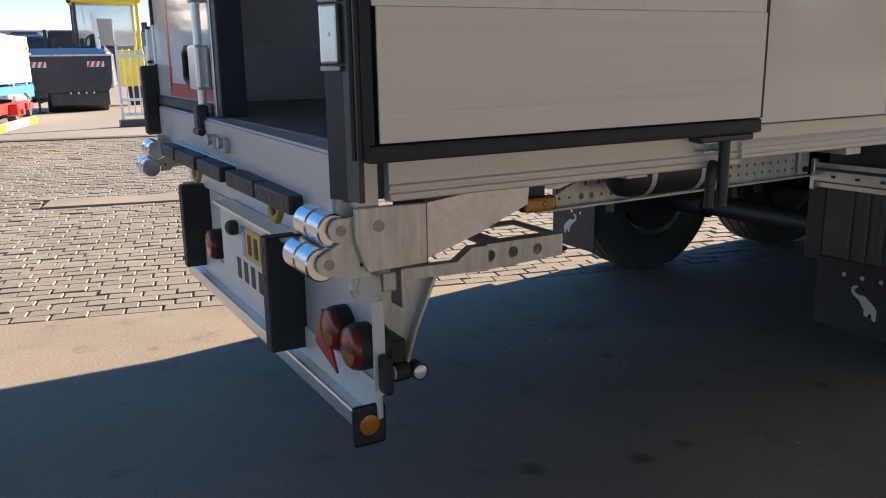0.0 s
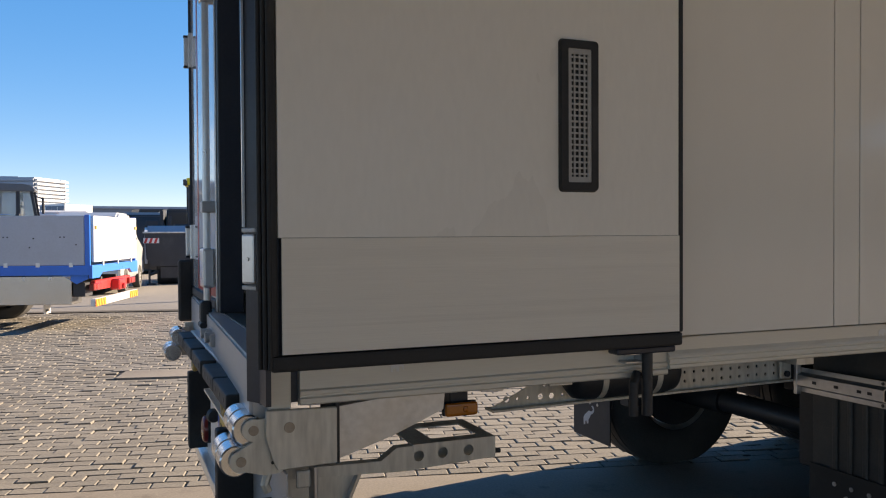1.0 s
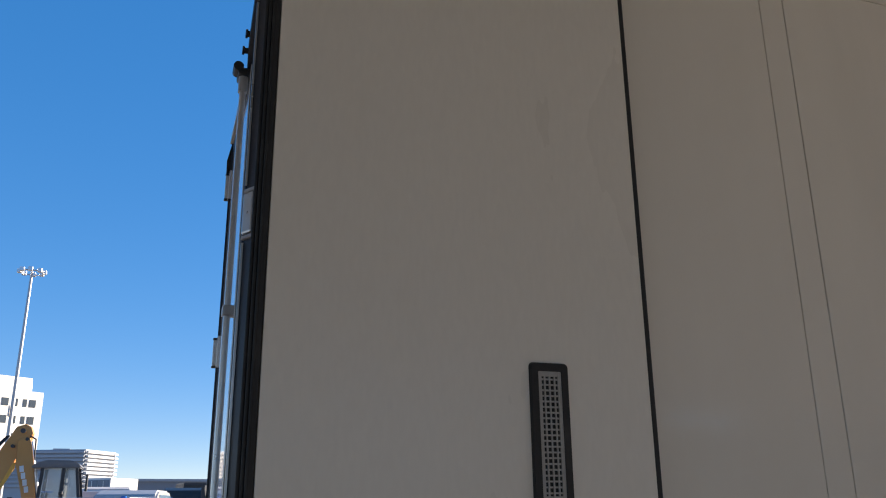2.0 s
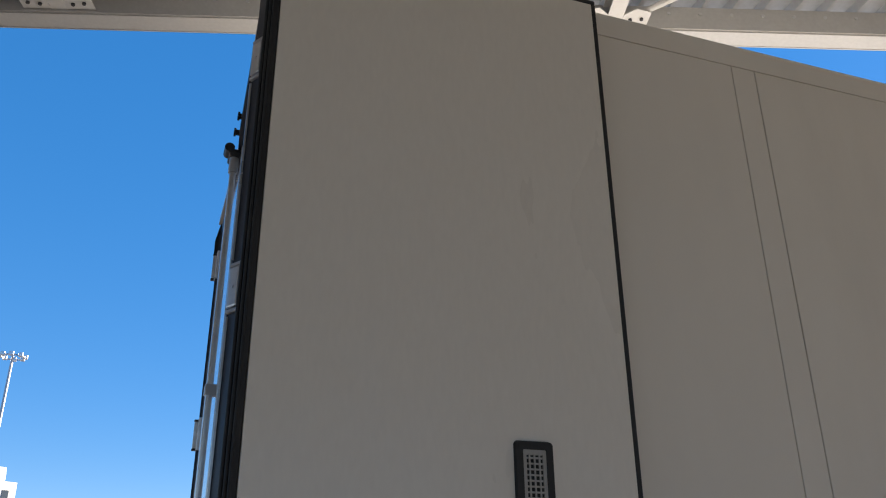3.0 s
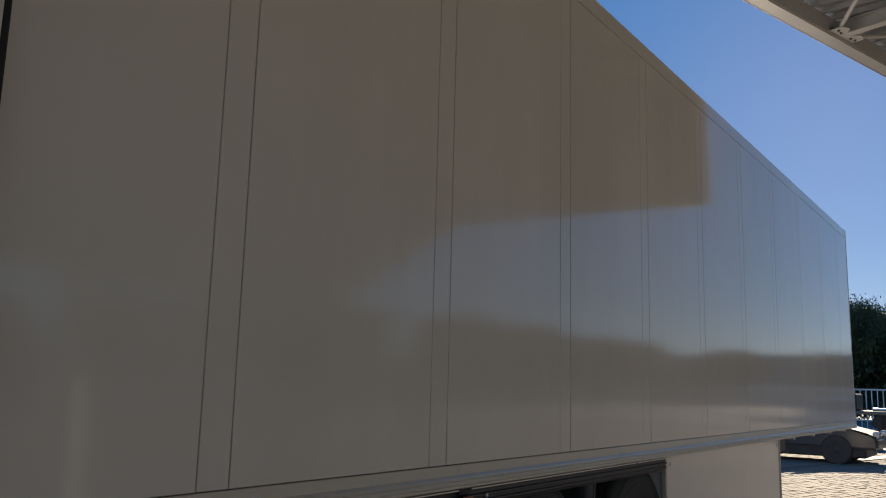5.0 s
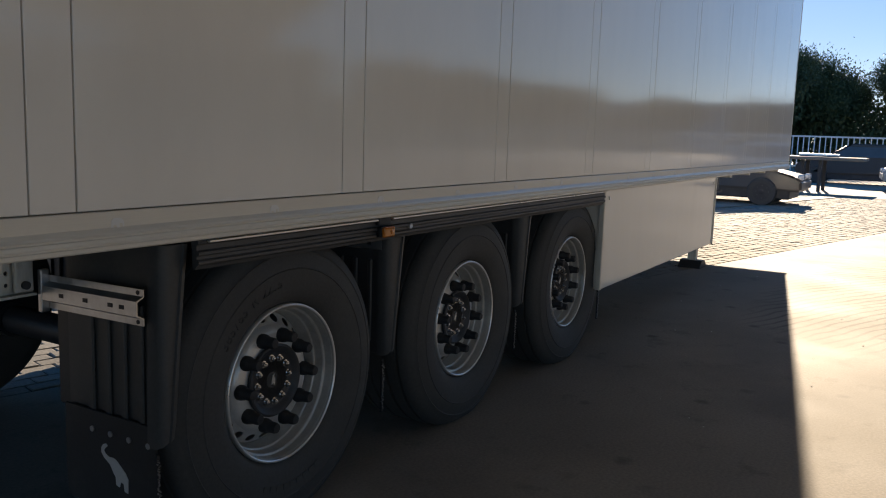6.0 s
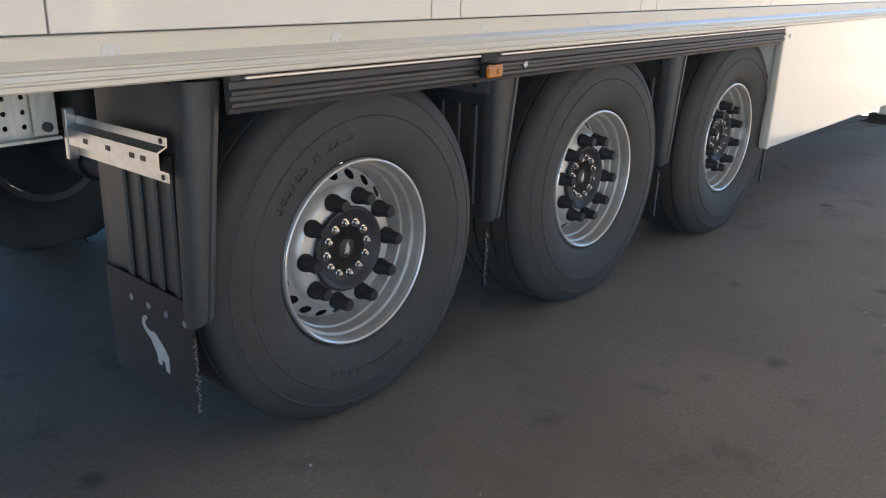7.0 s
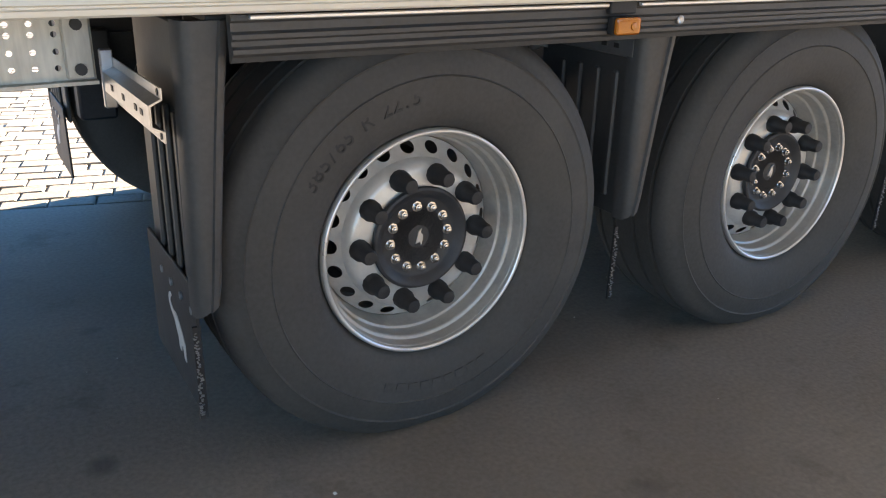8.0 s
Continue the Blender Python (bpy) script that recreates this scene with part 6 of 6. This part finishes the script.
def tower():
    B = thing("office_tower", tuple(polar(-9, 165)), "pale office tower with rows of small windows", "building")
    c, l = Vector((-19.4, 156, 0)), Vector((-44, 139, 0))
    d = (l - c).normalized()
    n = Vector((-d.y, d.x, 0))
    if n.dot(EYE0 - c) < 0:
        n = -n
    bm = bmesh.new()
    away = (c - EYE0).normalized()
    away.z = 0
    prism(bm, [tuple(p.xy) for p in (c, l, l + away * 14, c + away * 14)], -0.03, 20.9, "z")
    part("wall", bm, M_FACADE, B)
    c2, l2 = c.lerp(l, 0.06) - n, l - n
    bm = bmesh.new()
    prism(bm, [tuple(p.xy) for p in (c2, l2, l2 + away * 10, c2 + away * 10)], 20.9, 23.3, "z")
    part("roof_storey", bm, M_WHITE, B)
    for row in range(6):
        for k in range(15):
            if (k * 7 + row * 3) % 5 == 0 and k % 2:
                continue
            p = c + d * (1.2 + 1.55 * k) + n * 0.02
            bm = bmesh.new()
            prism(bm, [tuple(t.xy) for t in (p, p + d * (0.62 if k % 3 else 1.1), p + d * (0.62 if k % 3 else 1.1) + n * 0.06, p + n * 0.06)], 4.0 + 2.85 * row, 5.25 + 2.85 * row, "z")
            part("window", bm, M_WINDOW, B)


def hall():
    B = thing("storage_hall", tuple(polar(6, 112)), "long low dark storage hall on the horizon", "building")
    bm = bmesh.new()
    a, b = Vector((-5.0, 110, 0)), Vector((40, 114, 0))
    prism(bm, [tuple(p.xy) for p in (a, b, b + Vector((0, 25, 0)), a + Vector((0, 25, 0)))], -0.03, 4.85, "z")
    part("wall", bm, M_HALL, B)
    bm = bmesh.new()
    n = Vector((0, -0.3, 0))
    prism(bm, [tuple(p.xy) for p in (a + n, b + n, b, a)], 4.85, 5.15, "z")
    part("fascia", bm, M_LOUVRE, B)


louvre_building()
tower()
hall()


def mast(at, h, name_label):
    m = thing("light_mast", tuple(at), name_label, "light mast", "yard light masts")
    part("pole", tube(bmesh.new(), at, at + Vector((0, 0, h)), 0.17, 12, 0.09), M_MAST, m, "", 60)
    bm = lathe(bmesh.new(), [(0.75, h - 0.1), (0.8, h - 0.05), (0.75, h)], 20, "z", tuple(at), True)
    part("ring", bm, M_MAST, m)
    for k in range(8):
        a = 2 * math.pi * k / 8
        c = at + Vector((0.8 * math.cos(a), 0.8 * math.sin(a), h))
        part("floodlight", box(c.x - 0.16, c.x + 0.16, c.y - 0.16, c.y + 0.16, h - 0.14, h + 0.14, 0.03), M_ALU, m)
    part("fitting", box(at.x - 0.22, at.x - 0.1, at.y - 0.2, at.y + 0.1, h * 0.43, h * 0.47, 0.01), M_MAST, m)


mast(Vector((-9.6, 60, 0)), 17.65, "tall grey mast with a ring of floodlights")
mast(Vector((13.3, 120, 0)), 16.5, "tall grey mast with a ring of floodlights")


# parked vehicles far behind, one maker with parts
def car(m, paint, label, length=4.4, roof=1.5, belt=0.95, van=False):
    C = thing("parked_van" if van else "parked_car", (0, 0, 0), label, "van" if van else "car")
    hl = length / 2
    if van:
        prof = [(-hl, 0.35), (-hl, roof - 0.1), (-hl + 0.1, roof), (hl - 1.5, roof), (hl - 0.75, belt + 0.25), (hl - 0.05, belt - 0.05), (hl, 0.4)]
    else:
        prof = [(-hl, 0.4), (-hl + 0.05, belt), (-hl + 0.35, roof - 0.12), (-hl + 0.75, roof), (0.25, roof), (1.05, belt + 0.03), (hl - 0.15, belt - 0.17), (hl, 0.62), (hl, 0.36)]
    bm = bmesh.new()
    prism(bm, [(a, max(z, 0.0)) for a, z in prof], -0.88, 0.88, "y")
    for v in bm.verts:
        if v.co.z > belt:
            v.co.y *= 1 - 0.16 * (v.co.z - belt) / max(0.1, roof - belt)
    bmesh.ops.bevel(bm, geom=bm.edges[:], offset=0.05, segments=2, affect="EDGES")
    part("body", bm, paint, C, "", 40)
    part("underbody", box(-hl + 0.25, hl - 0.25, -0.80, 0.80, 0.17, 0.42, 0.03), M_DKSTEEL, C)
    for s in (-1, 1):
        bm = bmesh.new()
        k = 0.885 * s
        a, b = (hl - 1.75, hl - 0.95) if van else (-hl + 0.55, 0.85)
        prism(bm, [(a, belt + 0.05), (b, belt + 0.05), (b - 0.5, roof - 0.12), (a + 0.15, roof - 0.12)], k - 0.012 * s, k, "y")
        for v in bm.verts:
            v.co.y *= 1 - 0.155 * (v.co.z - belt) / (roof - belt)
        part("side_window", bm, M_WINDOW, C)
        for x in (-hl + 0.85, hl - 0.85):
            small_wheel(C, x, 0.80 * s, 0.33, 0.2, M_DKSTEEL if paint is M_CARDARK else M_ALU, 1 if s < 0 else -1)
        part("headlight", box(hl - 0.12, hl + 0.01, 0.55 * s - 0.16, 0.55 * s + 0.16, 0.62, 0.76, 0.03), M_CLEAR, C)
        part("tail_light", box(-hl - 0.01, -hl + 0.08, 0.68 * s - 0.1, 0.68 * s + 0.1, 0.75, 0.95, 0.02), M_REDLENS, C)
    bm = bmesh.new()
    if van:
        prism(bm, [(-0.75, 0), (0.75, 0), (0.65, 0.5), (-0.65, 0.5)], -0.01, 0.01, "x")
        bm.transform(Matrix.Translation((hl - 1.05, 0, belt + 0.42)) @ Matrix.Rotation(radians(-55), 4, "Y"))
    else:
        prism(bm, [(-0.74, 0), (0.74, 0), (0.66, 0.72), (-0.66, 0.72)], -0.01, 0.01, "x")
        bm.transform(Matrix.Translation((1.06, 0, belt + 0.09)) @ Matrix.Rotation(radians(-56), 4, "Y"))
    part("windscreen", bm, M_WINDOW, C)
    return settle(C, m)


def face(at, deg):
    return Matrix.Translation(at) @ Matrix.Rotation(radians(deg), 4, "Z")


BT = thing("box_truck", (0, 0, 0), "white box truck with grey rear doors parked in the yard", "truck")
part("cargo_box", box(-1.2, 1.2, 0.0, 2.5, 1.0, 3.72, 0.03), M_WHITE, BT)
part("rear_frame", box(-1.22, 1.22, -0.06, 0.0, 0.92, 3.76, 0.01), M_WHITE, BT)
for x in (-1.12, 0.02):
    d = part("rear_door", box(x, x + 1.10, -0.09, -0.06, 1.02, 3.62, 0.008), M_HALL, BT, "grey rear door")
    part("lock_rod", tube(bmesh.new(), (x + 0.55, -0.11, 1.1), (x + 0.55, -0.11, 3.55), 0.02, 8), M_ALU, d)
part("cab", box(-1.1, 1.1, 2.6, 4.4, 0.5, 2.7, 0.12, None, 3), M_WHITE, BT, "", 40)
part("chassis", box(-0.45, 0.45, 0.2, 4.2, 0.6, 1.0), M_DKSTEEL, BT)
for y in (0.9, 3.6):
    for sx in (-1, 1):
        bm = lathe(bmesh.new(), [(0.28, sx * 0.80), (0.46, sx * 0.80), (0.48, sx * 0.84), (0.48, sx * 1.06), (0.46, sx * 1.10), (0.28, sx * 1.10)], 24, "x", (0, y, 0.48))
        part("wheel", bm, M_TYRE, BT, "", 40)
settle(BT, Matrix.Translation((-3.85, 62.85, -0.03)) @ Matrix.Rotation(radians(-45), 4, "Z"))
car(face((2.2, 60, -0.03), 96), M_CARDARK, "dark van in the far row of vehicles", 5.4, 3.3, 1.7, True)
car(face((-0.6, 64, -0.03), 88), M_CARDARK, "dark pickup in the far row of vehicles", 5.2, 2.9, 1.9)
car(face((4.4, 63, -0.03), 90), M_WHITE, "white van in the far row of vehicles", 5.6, 2.9, 1.5, True)
car(face((-1.75, 30.5, -0.03), 92), M_WHITE, "white van parked behind the backhoe", 5.0, 2.36, 1.3, True)
car(face((-10.5, 44, -0.03), 4), M_WHITE, "white panel van parked in the far row", 5.6, 3.0, 1.4, True)
car(face((1.05, 34, -0.03), 86), M_CARDARK, "dark off-road car parked in the yard", 4.4, 2.42, 1.6)
car(face((2.6, 36, -0.03), 92), M_CARDARK, "dark van parked in the yard", 5.2, 2.6, 1.4, True)
car(face((-0.57, 22.5, -0.03), 80), M_CARSILVER, "silver car parked behind the truck", 4.2, 2.12, 1.35)

# ---- ahead of the trailer ----
car(face((21.9, 3.0, -0.028), -90), M_CARDARK, "dark low car parked ahead of the trailer", 4.3, 1.3, 0.88)
car(face((37.0, 0.86, -0.028), 90), M_CARDARK, "dark estate car with bright reflections on its roof", 4.4, 1.56, 1.0)
car(face((32.6, -2.35, -0.028), 96), M_CARSILVER, "silver car parked in the row ahead", 4.4, 1.5, 0.95)
FT = thing("flat_trailer", (30, 2.6, 0), "low flat trailer with pale deck", "trailer")
part("deck", box(29.0, 31.0, 0.15, 5.5, 0.96, 1.06, 0.02), M_CONC, FT)
for y in (1.41, 1.92, 4.9):
    part("leg", box(29.3, 29.4, y - 0.05, y + 0.05, -0.03, 0.96), M_DKSTEEL, FT)
    part("leg", box(30.6, 30.7, y - 0.05, y + 0.05, -0.03, 0.96), M_DKSTEEL, FT)
part("load", box(29.3, 30.6, 2.5, 4.6, 1.06, 1.60, 0.05), M_DKSTEEL, FT)
part("load", tube(bmesh.new(), (29.6, 0.9, 1.11), (29.7, 2.1, 1.11), 0.05, 10), M_ALU, FT, "bright metal tube", 50)
part("load", tube(bmesh.new(), (29.9, 1.2, 1.10), (29.9, 1.9, 1.10), 0.04, 10), M_ALU, FT, "bright metal tube", 50)
FE = thing("fence", (41, 0, 0), "white railing with upright bars before the trees", "fence")
for z in (1.78, 0.45):
    part("rail", box(41.0, 41.06, -24, 12, z, z + 0.07), M_WHITE, FE)
fp = None
for k in range(160):
    y = -24 + 0.225 * k
    if fp is None:
        fp = part("bar", box(41.01, 41.05, -0.022, 0.022, -0.03, 1.78), M_WHITE, FE)
        fp.matrix_basis = Matrix.Translation((0, y, 0))
    else:
        again("bar", fp, FE, Matrix.Translation((0, y, 0)))


# ---- trees ----
def tree_meshes(seed, h):
    rnd = random.Random(seed)
    trunk = bmesh.new()
    tips = []
    tube(trunk, (0, 0, -0.1), (0, 0, h * 0.34), 0.22, 10, 0.15)

    def grow(p, d, ln, r, depth):
        q = p + d * ln
        tube(trunk, p, q, r, 7, r * 0.62)
        tips.append((q, depth))
        if depth < 3:
            for _ in range(3):
                e = (d + Vector((rnd.uniform(-1, 1), rnd.uniform(-1, 1), rnd.uniform(-0.25, 0.75))) * 0.75).normalized()
                grow(q, e, ln * rnd.uniform(0.6, 0.82), r * 0.6, depth + 1)
    for k in range(5):
        a = 2 * math.pi * k / 5 + rnd.uniform(-0.3, 0.3)
        grow(Vector((0, 0, h * rnd.uniform(0.2, 0.34))), Vector((math.cos(a) * 0.75, math.sin(a) * 0.75, 0.8)).normalized(), h * 0.24, 0.10, 0)
    vs, fs = [], []
    for q, depth in tips:
        n = (170, 200, 230, 220)[depth]
        spread = h * (0.11 if depth < 2 else 0.10)
        for _ in range(n):
            c = q + Vector((rnd.gauss(0, 1), rnd.gauss(0, 1), rnd.gauss(0, 0.8))) * spread * 0.64
            if c.z < h * 0.16:
                continue
            s = rnd.uniform(0.05, 0.10) if depth > 1 else rnd.uniform(0.14, 0.26)
            a = Euler((rnd.uniform(0, 6.3), rnd.uniform(0, 6.3), rnd.uniform(0, 6.3))).to_matrix()
            i = len(vs)
            vs += [tuple(c + a @ Vector(o) * s) for o in ((-1, 0, 0), (0, -0.45, 0.12), (1, 0, 0), (0, 0.45, 0.12))]
            fs.append((i, i + 1, i + 2, i + 3))
    me = bpy.data.meshes.new("crown")
    me.from_pydata(vs, [], fs)
    return trunk, me


def tree(seed, h, spots):
    trunk, crown = tree_meshes(seed, h)
    t = thing("tree", (0, 0, 0), "leafy broad tree at the edge of the yard", "tree", "trees at the yard edge")
    part("trunk", trunk, M_BARK, t, "", 50)
    part("crown", crown, M_LEAF, t)
    for k, (x, y, s) in enumerate(spots):
        m = Matrix.Translation((x, y, -0.03)) @ Matrix.Rotation(k * 1.7, 4, "Z")
        if k == 0:
            t.matrix_basis = m
        else:
            copy_thing(t, m)


tree(3, 8.2, [(58, 7.2, 1), (84, -38.0, 1), (116, -31, 1), (60, 15, 1), (59, -37, 1), (92, -36, 1), (46, -42, 1), (36, -52, 1)])
tree(8, 7.0, [(60, -1.25, 1), (112, -28, 1), (78, -38, 1), (66, 10.5, 1), (62, -33, 1), (41, -47, 1), (28, -55, 1), (44, -37, 1), (37, -41, 1)])
tree(21, 6.4, [(60.5, 4.9, 1), (66, 7.0, 1), (70, -34, 1), (52, -44, 1), (64, -40, 1)])

# long low hall beyond the yard ahead
LH = thing("distant_hall", (134, -24, 0), "long low dark hall beyond the yard", "building")
part("wall", box(130, 150, -46, -8, -0.03, 7.0), M_HALL, LH)
part("roof", box(129.5, 150.5, -46.5, -7.5, 7.0, 7.35), M_LOUVRE, LH)
for k in range(6):
    part("gate", box(129.94, 130.0, -43 + 6 * k, -39 + 6 * k, -0.03, 4.2), M_LOUVRE, LH)



# undergrowth below the trees
rh = random.Random(44)
vs, fs = [], []
for k in range(90000):
    t = rh.random()
    near = k % 5 > 1
    (xa, ya), (xb, yb) = ((61.5, 18), (61.5, -10)) if near else (((66, -31), (24, -58)), ((118, -30), (66, -41)))[k % 5]
    c = Vector((xa + (xb - xa) * t + rh.uniform(-2, 2), ya + (yb - ya) * t + rh.uniform(-1, 1), rh.uniform(0, 3.5 if near else 3.8) + abs(rh.gauss(0, 0.5))))
    s = rh.uniform(0.08, 0.17) if near else rh.uniform(0.12, 0.24)
    r = Euler((rh.uniform(0, 6.3), rh.uniform(0, 6.3), rh.uniform(0, 6.3))).to_matrix()
    i = len(vs)
    vs += [tuple(c + r @ Vector(o) * s) for o in ((-1, 0, 0), (0, -0.6, 0.1), (1, 0, 0), (0, 0.6, 0.1))]
    fs.append((i, i + 1, i + 2, i + 3))
me = bpy.data.meshes.new("undergrowth")
me.from_pydata(vs, [], fs)
tagged(part("undergrowth", me, M_LEAF), "dense dark undergrowth below the trees", "bushes", kind="stuff")


# ---- paving stones, last ----
PAV = tagged(new("paving"), "worn concrete paving stones laid in courses with sandy joints", "paving", kind="structure")
bm = bmesh.new()
prism(bm, [tuple(edge_pt(u, v).xy) for u, v in ((-14, 0.012), (27, 0.012), (27, 11.7), (-14, 11.7))], -0.028, -0.014, "z")
part("joint_bed", bm, M_SAND, PAV)
PL, PW = 0.200, 0.1125
rp = random.Random(5)


def stone(du, dv, nubs=0):
    """Top and sides of one stone with a worn edge, and spacer nubs on one long side, about its own centre."""
    a, b, e = du / 2, dv / 2, 0.0035
    top = [(-a + 2 * e, -b + e, 0), (a - 2 * e, -b + e, 0), (a - 2 * e, b - e, 0), (-a + 2 * e, b - e, 0)]
    mid = [(-a, -b, -e), (a, -b, -e), (a, b, -e), (-a, b, -e)]
    low = [(-a, -b, -0.03), (a, -b, -0.03), (a, b, -0.03), (-a, b, -0.03)]
    f = [(0, 1, 2, 3)]
    for i in range(4):
        j = (i + 1) % 4
        f += [(4 + i, 4 + j, j, i), (8 + i, 8 + j, 4 + j, 4 + i)]
    vs = top + mid + low
    for k in range(nubs):
        c, h, n = (k + 0.5) / nubs * du - a, 0.0085, len(vs)
        vs += [(c + x, y, z) for z in (-0.0025, -0.03) for x, y in ((-h, b - e), (h, b - e), (h, b + 0.0095), (-h, b + 0.0095))]
        f += [(n, n + 1, n + 2, n + 3), (n + 1, n + 5, n + 6, n + 2), (n + 3, n + 7, n + 4, n)]
    return vs, f


SV, SF = stone(PL - 0.007, PW - 0.010)
NV, NF = stone(PL - 0.007, PW - 0.010, 4)
stone_me = bpy.data.meshes.new("paving_stone")
stone_me.from_pydata(NV, [], NF)
stone_me.materials.append(M_PAVER)
rot = Matrix.Rotation(ROW, 4, "Z")
allv, allf, base, near = [], [], 0, 0
SVA, NVA = np.array(SV), np.array(NV)
for j in range(int(11.66 / PW)):
    v = 0.012 + (j + 0.5) * PW
    off = (j % 2) * PL * 0.5 + rp.uniform(-0.03, 0.03)
    for i in range(int(40 / PL)):
        u = -13.5 + i * PL + off
        if 3.89 < v < 4.44 and u > -1.42:
            continue
        dz, tx, ty, tz = rp.gauss(0, 0.0026), rp.gauss(0, 0.012), rp.gauss(0, 0.016), rp.gauss(0, 0.010)
        if (u < -3 and v > 6) or (u > 7 and v > 5):
            dz *= 0.6
        m = Matrix.Translation(edge_pt(u + rp.gauss(0, 0.002), v, dz)) @ rot @ Euler((tx, ty, tz)).to_matrix().to_4x4()
        if near < 300 and -1.4 < u < 3.6 and v < 1.45:
            ob = new("paving_stone", stone_me)
            ob.parent = PAV
            ob.matrix_basis = m
            near += 1
        else:
            M3, t3 = np.array(m.to_3x3()), np.array(m.translation)
            nubbed = -3 < u < 8 and v < 6
            pts, faces = (NVA, NF) if nubbed else (SVA, SF)
            allv.append(pts @ M3.T + t3)
            allf += [tuple(base + k for k in f) for f in faces]
            base += len(pts)
me = bpy.data.meshes.new("paving_stones")
me.from_pydata(np.concatenate(allv).tolist(), [], allf)
st = part("paving_stones", me, M_PAVER, PAV)
st["kind"] = "stuff"
